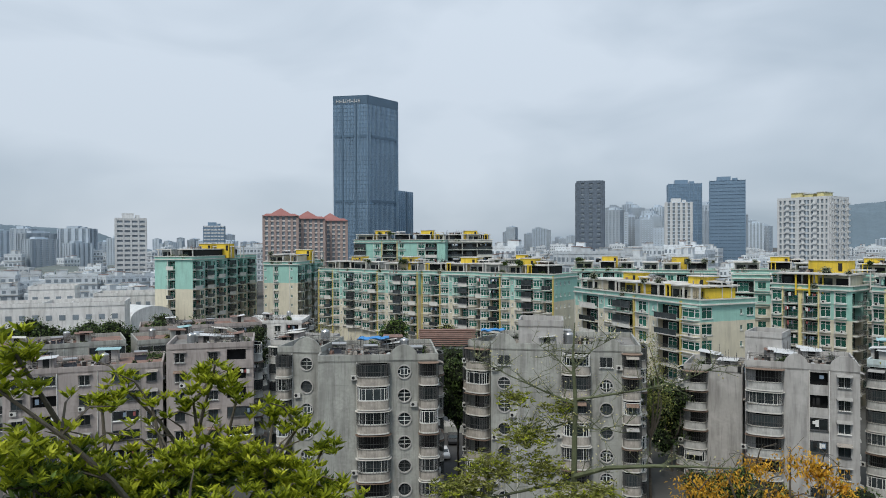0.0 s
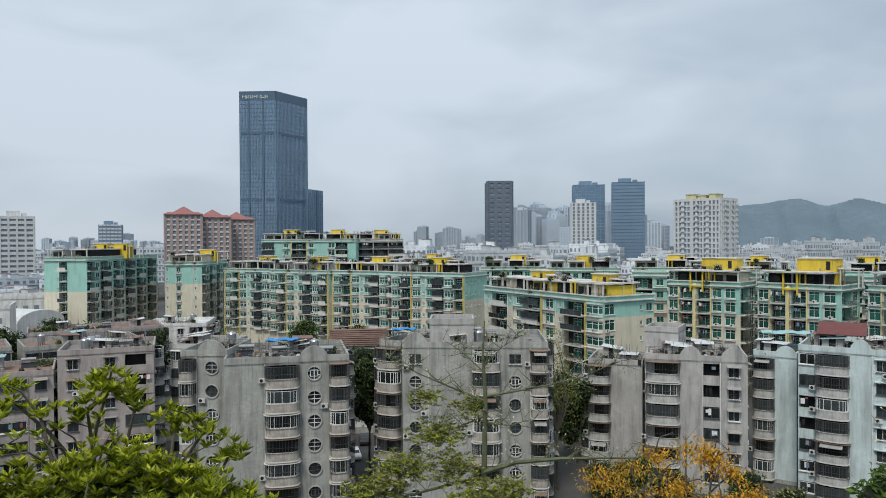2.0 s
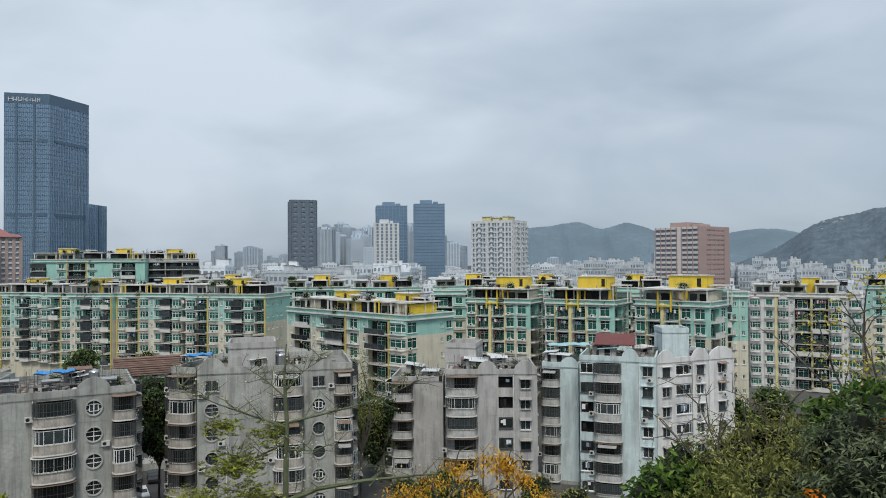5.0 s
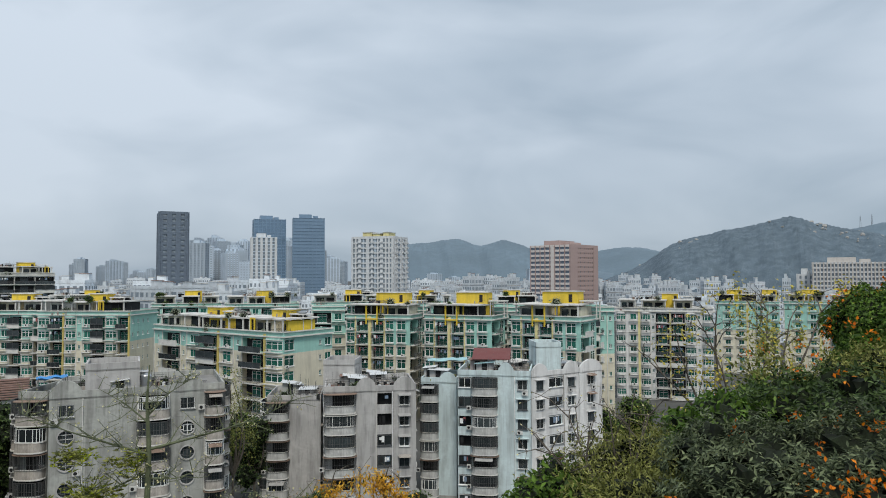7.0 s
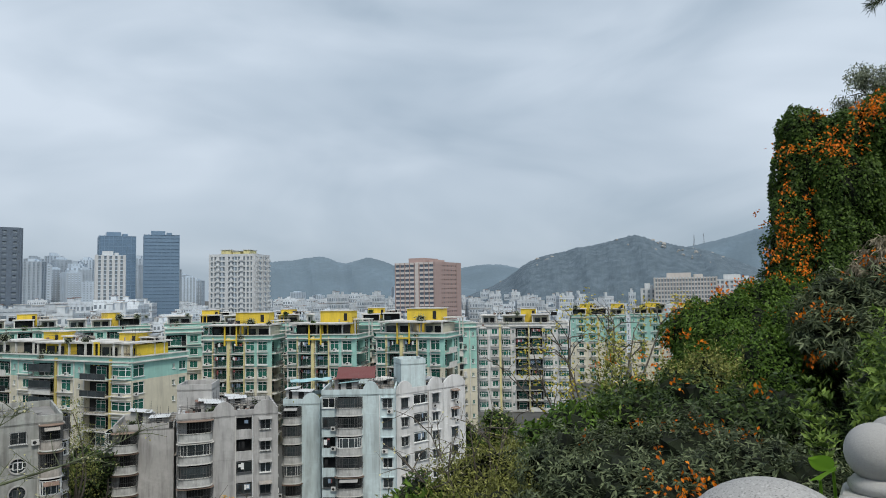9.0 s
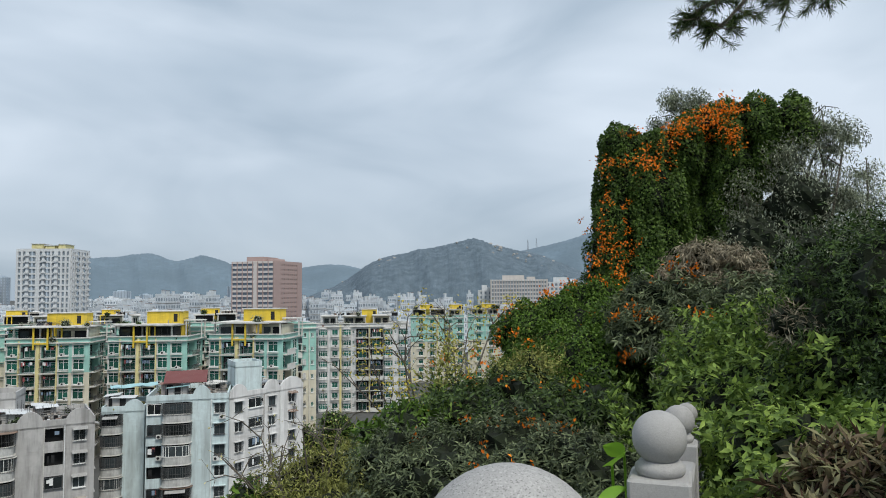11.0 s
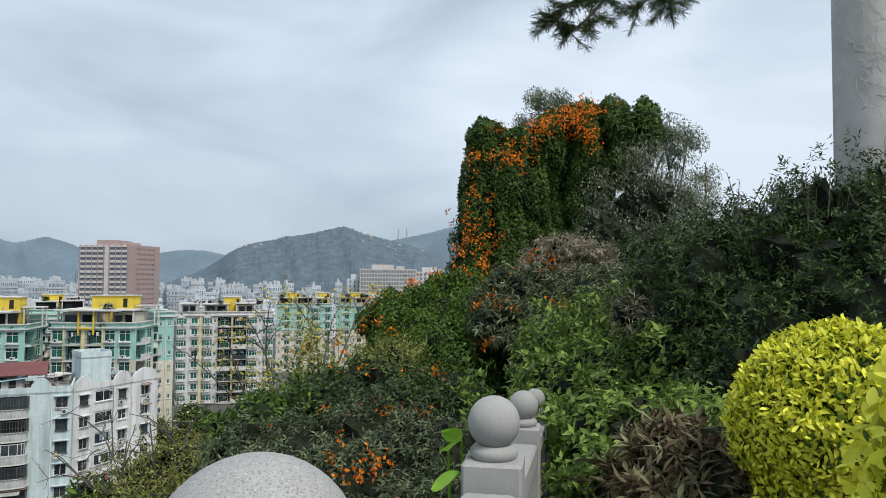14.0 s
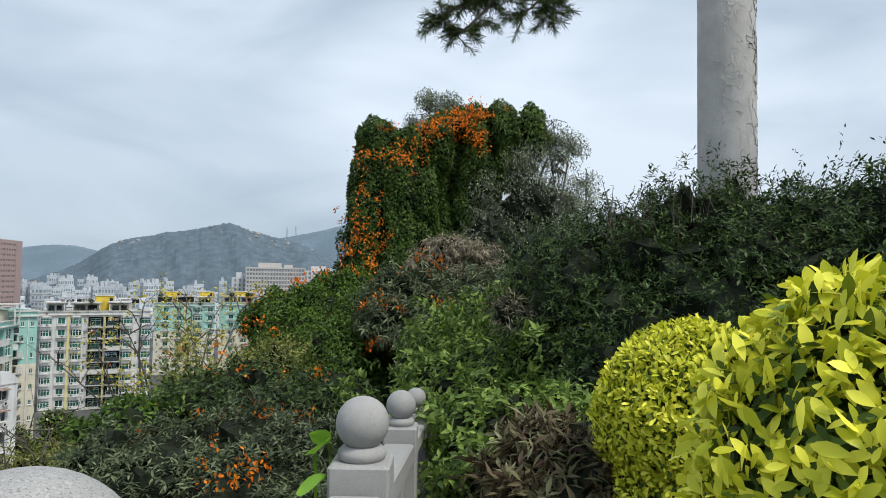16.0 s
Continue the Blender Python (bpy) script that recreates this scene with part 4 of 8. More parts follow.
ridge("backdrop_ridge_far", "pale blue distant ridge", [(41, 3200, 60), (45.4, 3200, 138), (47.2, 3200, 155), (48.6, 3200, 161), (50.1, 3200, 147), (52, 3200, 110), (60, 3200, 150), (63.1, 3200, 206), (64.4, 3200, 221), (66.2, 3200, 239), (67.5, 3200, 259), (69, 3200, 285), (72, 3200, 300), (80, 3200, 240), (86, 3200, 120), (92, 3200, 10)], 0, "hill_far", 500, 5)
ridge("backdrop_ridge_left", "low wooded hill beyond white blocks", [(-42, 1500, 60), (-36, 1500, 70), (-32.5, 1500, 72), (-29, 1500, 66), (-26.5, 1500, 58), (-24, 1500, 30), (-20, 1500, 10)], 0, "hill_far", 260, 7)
rnd = random.Random(11)
for _ in range(46):
    az = rnd.choice([rnd.gauss(62, 1.5), rnd.gauss(52, 1.2), rnd.gauss(64.5, 1.2)])
    f = rnd.uniform(0.05, 0.45)
    top = np.interp(az, [46.2, 48.3, 50.1, 52.1, 55.5, 59.7, 62.6, 64.9, 66.7], [29, 40, 56, 76, 87, 101, 88, 80, 70])
    p = polar(az, 900 - 260 * f)
    h = top * math.cos(f * math.pi / 2) ** 0.9
    g = Geo(M["hill_rock"])
    s = rnd.uniform(0.9, 2.6)
    g.lathe([(0.0, -s), (s, -s * 0.6), (s * 1.1, 0.1 * s), (s * 0.6, 0.5 * s), (0.05, 0.62 * s)], 0, 7)
    thing("boulder", "bare grey granite boulder on a wooded hill", "boulder", pose(p.x, p.y, h, rnd.uniform(-20, 20), rnd.uniform(-20, 20), rnd.uniform(0, 360)), "hill boulders", data=g.mesh("boulder"))

# ---- far towers ----


def grid_tower(name, label, az, rng_m, w, d, h, floors, cols, yaw, wall="far_white", band="far_white", glass="far_window", fin=True, cat="tower", band_h=0.45, z0=0.0, proud=0.3, roof=True, dcols=None):
    """A block with floor bands and vertical fins standing proud of its glazing. The block's near face is w wide; d deep."""
    p = polar(az, rng_m)
    t = thing(name, label, cat, pose(p.x, p.y, z0, 0, 0, yaw))
    g = Geo(M[glass])
    g.box((-w / 2, -d / 2, 0), (w / 2, d / 2, h))
    part("core", g, t)
    fh = h / floors
    g = Geo(M[band])
    for i in range(floors + 1):
        z = i * fh
        g.box((-w / 2 - proud, -d / 2 - proud, z - fh * band_h / 2), (w / 2 + proud, d / 2 + proud, z + fh * band_h / 2))
    tagged(part("floor_banding", g, t), kind="stuff")
    if fin:
        g = Geo(M[wall])
        q = proud * 1.5
        for face, n, ln in ((0, cols, w), (1, dcols or max(2, int(cols * d / w)), d)):
            for j in range(n + 1):
                x = -ln / 2 + ln * j / n
                hw = fin * ln / n if isinstance(fin, float) else min(0.3 * ln / n, 1.6) if fin != "thin" else min(0.1 * ln / n, 0.3)
                for s in (-1, 1):
                    if face == 0:
                        a, b = sorted((s * (d / 2), s * (d / 2 + q)))
                        g.box((x - hw, a, 0), (x + hw, b, h + 0.6))
                    else:
                        a, b = sorted((s * (w / 2), s * (w / 2 + q)))
                        g.box((a, x - hw, 0), (b, x + hw, h + 0.6))
        tagged(part("mullion_grid", g, t), kind="stuff")
    if roof:
        g = Geo(M[wall])
        g.box((-w * 0.3, -d * 0.3, h), (w * 0.1, d * 0.25, h + fh * 1.3))
        g.box((w * 0.15, -d * 0.2, h), (w * 0.3, d * 0.2, h + fh * 0.9))
        part("roof_plant_room", g, t)
    return t


def office_tower():
    """Tall blue-grey glass tower with dark vertical slots, two mechanical bands and a crown sign."""
    a, b, c = Vector((-101.7, 642)), Vector((-69.3, 636.2)), Vector((-43.6, 668.6))
    dd = a + (c - b)
    t = thing("office_tower", "tall blue grey glass office tower with dark slots and sign", "office tower")
    h, h_r = 170.5, 168.0
    g = Geo(M["tower_glass"], M["tower_band"])
    prism(g, [tuple(a), tuple(b), tuple(c), tuple(dd)], 0, h)
    part("core", g, t)
    for p0, p1, slots in ((a, b, (0.27, 0.66)), (b, c, ())):
        W = Wall(t, p0, p1, (M["tower_fin"], M["tower_band"]), 0, "curtain_wall")
        n = 44
        fh = (h - 8) / n
        for i in range(n):
            W.block(0, i * fh, 0, W.len, i * fh + 0.5, 0.22, 1)
        cols = 24
        for j in range(cols + 1):
            u = W.len * j / cols
            W.block(max(0, u - 0.09), 0, 0, min(W.len, u + 0.09), h - 8, 0.34, 0)
        for s in slots:
            W.block(W.len * s - 0.7, 0, 0.0, W.len * s + 0.7, h - 8, 0.7, 1)
        for zf in (0.33, 0.68):
            if slots:
                for u0, u1 in ((0.04, 0.24), (0.32, 0.6), (0.72, 0.95)):
                    W.block(W.len * u0, h * zf + 16, 0, W.len * u1, h * zf + 18.5, 0.6, 1)
            else:
                W.block(W.len * 0.12, h * zf + 16, 0, W.len * 0.92, h * zf + 18.5, 0.6, 1)
        W.block(0, h - 8, 0, W.len, h, 0.3, 1)
        W.done()
        if slots:
            S = Wall(t, p0, p1, (M["far_white"],), 0, "sign")
            for j, wq in enumerate((3.2, 2.6, 2.6, 2.6, 2.6, 2.6, 2.0)):
                u = 3.0 + j * 3.5
                S.block(u, h - 6.6, 0.3, u + 0.45, h - 3.4, 0.7)
                S.block(u + wq - 0.4, h - 6.6, 0.3, u + wq, h - 3.4, 0.7)
                S.block(u + 0.45, h - 5.2 - 0.5 * (j % 3), 0.3, u + wq - 0.4, h - 4.7 - 0.5 * (j % 3), 0.7)
            S.done("white crown letters as plain strokes")
    e, f = Vector((-43.6, 664)), Vector((-30.5, 689))
    g = Geo(M["tower_glass"], M["tower_band"])
    q = Vector((-26, 18))
    prism(g, [tuple(e), tuple(f), tuple(f + q), tuple(e + q)], 0, 85)
    part("annex", g, t)
    W = Wall(t, e, f, (M["tower_fin"], M["tower_band"]), 0, "annex_wall")
    for j in range(9):
        W.block(W.len * j / 8 - 0.12 if j else 0, 0, 0, W.len * j / 8 + 0.12, 85, 0.3, 0)
    for i in range(22):
        W.block(0, i * 3.85, 0, W.len, i * 3.85 + 0.5, 0.2, 1)
    W.block(W.len * 0.55, 0, 0, W.len * 0.62, 84, 0.6, 1)
    W.done()


office_tower()
grid_tower("dark_tower", "dark grey slab tower with rows of paired windows", 11.9, 520, 17, 17, 78, 22, 3, -8, "far_dark", "far_dark", "far_window", True, proud=0.5, band_h=0.5, roof=False)
grid_tower("glass_tower", "blue glass office tower with a stepped darker side", 19.1, 905, 38, 30, 105, 26, 8, -14, "far_blue", "far_blue", "tower_glass", "thin", proud=0.3, band_h=0.12)
grid_tower("glass_tower", "blue glass office tower with a vertical slot", 22.2, 885, 38, 30, 105.5, 26, 8, -20, "far_blue", "tower_band", "far_blue", "thin", proud=0.3, band_h=0.12)
grid_tower("apartment_tower", "white and grey striped apartment tower", 18.68, 655, 21, 18, 69, 22, 5, -16, "far_white", "far_grey", "far_window", 0.26, proud=0.5, band_h=0.25)


def white_tower():
    """White apartment tower: piers, window strips, deep dark recesses and small balconies, with a pale yellow crown."""
    p = polar(28.0, 421)
    t = thing("apartment_tower", "white tiled apartment tower with pale yellow roof crown", "tower", pose(p.x, p.y, 0, 0, 0, -53))
    w, d, h, n = 27.0, 21.0, 56.5, 19
    fh = h / n
    g = Geo(M["far_window"])
    g.box((-w / 2, -d / 2, 0), (w / 2, d / 2, h - 0.3))
    part("core", g, t)
    for name, length, m in (("front_wall", w, Matrix.Translation((-w / 2, -d / 2, 0))), ("side_wall", d, Matrix.Translation((w / 2, -d / 2, 0)) @ Matrix.Rotation(radians(90), 4, "Z"))):
        g = Geo(M["far_white"], M["far_grey"])
        cols = [(0, 1.1, 0), (2.3, 3.3, 0), (4.6, 6.2, 0), (7.4, 8.2, 1), (9.6, 11.6, 0), (12.8, 14.0, 0), (15.0, 15.8, 1), (16.8, 17.6, 0), (18.8, 20.6, 0), (21.8, 22.8, 0), (24.0, 25.0, 0), (26.0, 27.0, 0)]
        for a, b, k in cols:
            if a < length:
                g.box((a, -0.55 if not k else -0.3, 0), (min(b, length), 0.02, h), k, m)
        for i in range(n + 1):
            z = i * fh
            g.box((0, -0.42, z - 0.5), (length, 0.0, z + 0.45 if i < n else z + 1.0), 0, m)
            for a in (4.4, 12.6, 18.6):
                if i < n and a + 2 < length:
                    g.box((a, -1.2, z + 0.1), (a + 2.2, -0.4, z + 0.95), 0, m)
        tagged(part(name, g, t), kind="stuff")
    g = Geo(M["pale_yellow"], M["far_white"])
    for x0, x1, z1 in ((-8.5, -2.5, 3.6), (-1.5, 3.0, 2.8), (5.0, 8.5, 3.4)):
        g.box((x0, -6, h + 0.2), (x1, 4, h + z1), 0)
        g.box((x0 - 0.4, -6.4, h + z1), (x1 + 0.4, 4.4, h + z1 + 0.4), 1)
    part("crown", g, t, label="pale yellow roof huts")


white_tower()
grid_tower("apartment_tower", "white office slab with banded windows", -24.3, 510, 18, 14, 51, 16, 4, 26, "far_white", "far_white", "far_window", 0.12, proud=0.5, band_h=0.55)
bb = grid_tower("brown_block", "brown pink tiled slab block with white banded windows", 43.1, 494, 31, 37, 54, 17, 8, -73.6, "brick_brown", "band_tan", "far_dark", "thin", proud=0.35, band_h=0.46, dcols=7)
g = Geo(M["brick_brown"])
for y0, y1 in ((-19.1, -10.5), (12.5, 19.1)):
    g.box((15.2, y0, 0), (16.3, y1, 55), 0)
for i in range(18):
    g.box((15.2, -10.5, 54 * i / 17 - 1.0), (16.05, 12.5, 54 * i / 17 + 1.0), 0)
for j in range(9):
    g.box((15.2, -10.0 + j * 2.75, 0), (16.1, -9.0 + j * 2.75, 54.5), 0)
part("gable_cladding", g, bb, label="plain brown tiled gable wall")
g = Geo(M["band_tan"])
g.box((1.0, -19.5, 0), (3.4, -18.4, 54.5), 0)
part("stair_strip", g, bb)
grid_tower("apartment_block", "white apartment block with reddish roof line", 63.5, 490, 38, 16, 41, 15, 20, -62, "far_beige", "far_white", "far_window", 0.2, proud=0.5, band_h=0.36)
grid_tower("apartment_block", "white apartment block beside a wooded hill", 67.2, 520, 27, 14, 39.5, 13, 9, -66, "far_white", "far_white", "far_window", 0.22, proud=0.4, band_h=0.4)
grid_tower("apartment_block", "low white apartment block beside a wooded hill", 70.4, 540, 20, 14, 33, 11, 6, -66, "far_white", "far_white", "far_window", 0.22, proud=0.4, band_h=0.4)
grid_tower("apartment_block", "narrow white tiled apartment block", 60.8, 500, 9, 16, 34, 11, 3, -62, "far_white", "far_white", "far_window", True, proud=0.4, band_h=0.4)
grid_tower("glass_block", "small blue glass office block", -18.3, 900, 24, 20, 56, 14, 6, 14, "far_blue", "far_white", "far_blue", "thin")
for j, (az, r, hgt) in enumerate(((-13.2, 480, 53), (-11.1, 486, 51.4), (-9.3, 496, 50.4))):
    t = grid_tower("red_roofed_tower", "salmon tiled apartment tower with red hipped roof", az, r + 8, 22, 20, hgt, 16, 6, 12, "red_tower", "band_tan", "far_window", 0.24, proud=0.5, band_h=0.3, roof=False)
    g = Geo(M["roof_tile_red"])
    for s, z0, z1, q4 in ((11.8, hgt, hgt + 1.6, .8), (6.4, hgt + 1.7, hgt + 5.6, .05)):
        n = len(g.v)
        g.v += [(-s, -s, z0), (s, -s, z0), (s, s, z0), (-s, s, z0), (-s * q4, -s * q4, z1), (s * q4, -s * q4, z1), (s * q4, s * q4, z1), (-s * q4, s * q4, z1)]
        g.f += [tuple(n + q for q in f) for f in ((3, 2, 1, 0), (0, 1, 5, 4), (1, 2, 6, 5), (2, 3, 7, 6), (3, 0, 4, 7), (4, 5, 6, 7))]
        g.i += [0] * 6
    part("roof", g, t, label="red tiled hipped roof")

# skyline of far apartment towers
rnd = random.Random(5)
proto = [grid_tower("skyline_tower", "far apartment tower in hazy grey blue", 14 + k, 1500, 17 + 4 * k, 16, 70 + 12 * k, 22, 4, -14, "far_grey", "far_grey", "skyline_window", True, proud=0.6, band_h=0.45) for k in range(3)]
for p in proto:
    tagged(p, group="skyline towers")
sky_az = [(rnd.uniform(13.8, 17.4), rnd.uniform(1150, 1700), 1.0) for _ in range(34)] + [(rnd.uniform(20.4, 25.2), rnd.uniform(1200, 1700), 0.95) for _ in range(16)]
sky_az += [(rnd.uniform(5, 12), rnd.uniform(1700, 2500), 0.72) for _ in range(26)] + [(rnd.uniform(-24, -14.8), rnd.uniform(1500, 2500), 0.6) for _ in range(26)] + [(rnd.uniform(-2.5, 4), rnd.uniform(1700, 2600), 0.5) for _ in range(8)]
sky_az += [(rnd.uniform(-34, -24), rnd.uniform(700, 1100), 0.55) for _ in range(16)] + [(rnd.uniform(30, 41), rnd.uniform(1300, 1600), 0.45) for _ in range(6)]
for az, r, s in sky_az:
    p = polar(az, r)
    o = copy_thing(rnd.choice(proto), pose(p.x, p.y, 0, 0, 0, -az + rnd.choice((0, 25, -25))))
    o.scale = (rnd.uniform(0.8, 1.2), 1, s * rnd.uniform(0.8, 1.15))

# low city blocks


def low_block_mesh(w, d, h, seed):
    r = random.Random(seed)
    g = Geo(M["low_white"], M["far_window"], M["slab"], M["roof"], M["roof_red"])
    g.box((-w / 2, -d / 2, 0), (w / 2, d / 2, h), 0)
    nf = int(h / 3)
    for s, ln, half in ((0, w, d / 2), (1, d, w / 2)):
        n = int(ln / 2.6)
        for i in range(nf):
            for j in range(n):
                x = -ln / 2 + ln * (j + 0.5) / n
                z = 1.0 + i * h / nf
                ww = r.choice((0.6, 0.8, 1.05))
                for sg in (-1, 1):
                    a, b = sorted((sg * (half + 0.05), sg * (half - 0.1)))
                    if s == 0:
                        g.box((x - ww, a, z), (x + ww, b, z + 1.45), 1)
                    else:
                        g.box((a, x - ww, z), (b, x + ww, z + 1.45), 1)
            g.box((-w / 2 - 0.35, -d / 2 - 0.35, i * h / nf - 0.12), (w / 2 + 0.35, d / 2 + 0.35, i * h / nf + 0.12), 2)
    g.box((-w / 2, -d / 2, h), (w / 2, d / 2, h + 0.05), 3)
    for a in (-1, 1):
        g.box((-w / 2, a * d / 2 - 0.12, h + 0.05), (w / 2, a * d / 2 + 0.12, h + 0.9), 0)
        g.box((a * w / 2 - 0.12, -d / 2, h + 0.05), (a * w / 2 + 0.12, d / 2, h + 0.9), 0)
    for j in range(3):
        x, y = r.uniform(-w * 0.35, w * 0.3), r.uniform(-d * 0.3, d * 0.2)
        q = r.uniform(1.5, 3)
        g.box((x, y, h + 0.05), (x + q * 1.4, y + q, h + q), 0)
        g.box((x - 0.2, y - 0.2, h + q), (x + q * 1.4 + 0.2, y + q + 0.2, h + q + 0.15), 4 if r.random() < 0.4 else 2)
    return g.mesh("low_house")


rnd = random.Random(21)
low = [low_block_mesh(rnd.uniform(12, 26), rnd.uniform(9, 14), rnd.uniform(12, 22), k) for k in range(8)]


def low_city(n, az0, az1, r0, r1, seed, hs=(0.8, 1.15), size=1.0, joined=False):
    q = random.Random(seed)
    V, F, I = [], [], []
    for _ in range(n):
        az, r = q.uniform(az0, az1), math.sqrt(q.uniform(r0 * r0, r1 * r1))
        p = polar(az, r)
        if joined:
            me = q.choice(low)
            m = pose(p.x, p.y, 0, 0, 0, q.choice((20, -35, 55, -70)) + q.uniform(-6, 6)) @ Matrix.Diagonal((size * q.uniform(0.8, 1.2), size * q.uniform(0.8, 1.2), q.uniform(*hs), 1))
            k = len(V)
            V += [tuple(m @ v.co) for v in me.vertices]
            F += [tuple(k + j for j in f.vertices) for f in me.polygons]
            I += [f.material_index for f in me.polygons]
            continue
        o = thing("low_house", "far grey white low-rise house with flat roof", "house", pose(p.x, p.y, 0, 0, 0, q.choice((20, -35, 55, -70)) + q.uniform(-6, 6)), "low-rise city", data=q.choice(low))
        o.scale = (size * q.uniform(0.8, 1.2), size * q.uniform(0.8, 1.2), q.uniform(*hs))
    if joined:
        me = bpy.data.meshes.new("far_houses")
        me.from_pydata(V, [], F)
        for mat in low[0].materials:
            me.materials.append(mat)
        me.polygons.foreach_set("material_index", I)
        thing("far_houses", "dense quarter of far white low-rise houses", "houses", kind="stuff", data=me)


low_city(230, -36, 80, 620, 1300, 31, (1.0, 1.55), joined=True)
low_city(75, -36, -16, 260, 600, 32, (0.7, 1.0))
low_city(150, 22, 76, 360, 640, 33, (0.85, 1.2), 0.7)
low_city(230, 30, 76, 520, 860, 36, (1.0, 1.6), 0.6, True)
low_city(44, 3, 22, 330, 640, 34, (1.1, 1.6))
low_city(16, -34, -23, 165, 240, 35, (0.5, 0.7))

# white halls and a netted bank in the left quarter
for az, r, w, d, h, lab in ((-27.2, 205, 19, 14, 18.5, "white plastered hall with a flat roof"), (-31, 215, 22, 14, 18, "long white hall with a flat roof"), (-29.3, 240, 12, 12, 21, "white stepped hall with flat roof"), (-24.4, 262, 20, 14, 17, "grey white hall with flat roof")):
    p = polar(az, r)
    g = Geo(M["plaster_white"], M["roof"], M["far_window"], M["brick_brown"])
    g.box((-w / 2, -d / 2, 0), (w / 2, d / 2, h), 0)
    g.box((-w / 2 + .3, -d / 2 + .3, h), (w / 2 - .3, d / 2 - .3, h + .1), 1)
    for a in (-1, 1):
        g.box((-w / 2, a * d / 2 - .15, h), (w / 2, a * d / 2 + .15, h + 1.0), 0)
        g.box((a * w / 2 - .15, -d / 2, h), (a * w / 2 + .15, d / 2, h + 1.0), 0)
    for j in range(int(w / 3)):
        for z in (h - 3.4, h - 7, h - 10.6):
            g.box((-w / 2 + 1 + j * 3, -d / 2 - .06, z), (-w / 2 + 2.4 + j * 3, -d / 2 + .1, z + 1.3), 2)
    thing("hall", lab, "building", pose(p.x, p.y, 0, 0, 0, -az - 8), "white halls", data=g.mesh("hall"))
p = polar(-24.2, 226)
g = Geo(M["sheet_white"], M["plaster_white"])
for j in range(12):
    q0, q1 = math.pi * j / 12, math.pi * (j + 1) / 12
    a, b = (-7 * math.cos(q0), 13 + 3.2 * math.sin(q0)), (-7 * math.cos(q1), 13 + 3.2 * math.sin(q1))
    g.quad((a[0], -9, a[1]), (b[0], -9, b[1]), (b[0], 9, b[1]), (a[0], 9, a[1]), 0)
    g.quad((a[0], -9, 0), (b[0], -9, 0), (b[0], -9, b[1]), (a[0], -9, a[1]), 1)
for x in (-7, 7):
    g.quad((x, -9, 0), (x, 9, 0), (x, 9, 13), (x, -9, 13), 1)
thing("hall", "white hall with a shallow vaulted roof", "building", pose(p.x, p.y, 0, 0, 0, 60), "white halls", data=g.mesh("hall"))
M["netting"] = material("green_dust_netting", (0.15, 0.18, 0.175), 0.95, vary=0.2, scale=0.05, stain=0.2)
g = Geo(M["netting"])
n0 = 40
for j in range(n0 + 1):
    az = -34 + 13 * j / n0
    for r, z in ((560, 0), (575, 7 + math.sin(j * .7)), (590, 16 + 1.6 * math.sin(j * .31)), (640, 17 + math.sin(j * .5)), (660, 0)):
        p = polar(az, r)
        g.v.append((p.x, p.y, z))
for j in range(n0):
    for k in range(4):
        g.f.append((j * 5 + k, (j + 1) * 5 + k, (j + 1) * 5 + k + 1, j * 5 + k + 1))
        g.i.append(0)
thing("earth_bank", "long earth bank under dull green dust netting", "bank", kind="structure", data=g.mesh("earth_bank"))

# masts on the distant ridge


def mast(az, r, z, h):
    g = Geo(M["rail"])
    for x, y in ((-3, -3), (3, -3), (3, 3), (-3, 3)):
        g.tube([(x, y, -6), (x * .25, y * .25, h)], [.5, .3], 0, 4)
    for f in (.6, .75, .9):
        g.box((-7 * (1.3 - f) - 3, -.4, h * f), (7 * (1.3 - f) + 3, .4, h * f + .8))
    p = polar(az, r)
    thing("power_mast", "far lattice power mast on a wooded ridge", "mast", pose(p.x, p.y, z, 0, 0, 30), "ridge masts", data=g.mesh("power_mast"))


mast(64.3, 3180, 215, 50)
mast(65.0, 3180, 222, 48)

# ---- green estate ----

GREEN = ("cream", "mint", "dark", "ledge", "ochre")


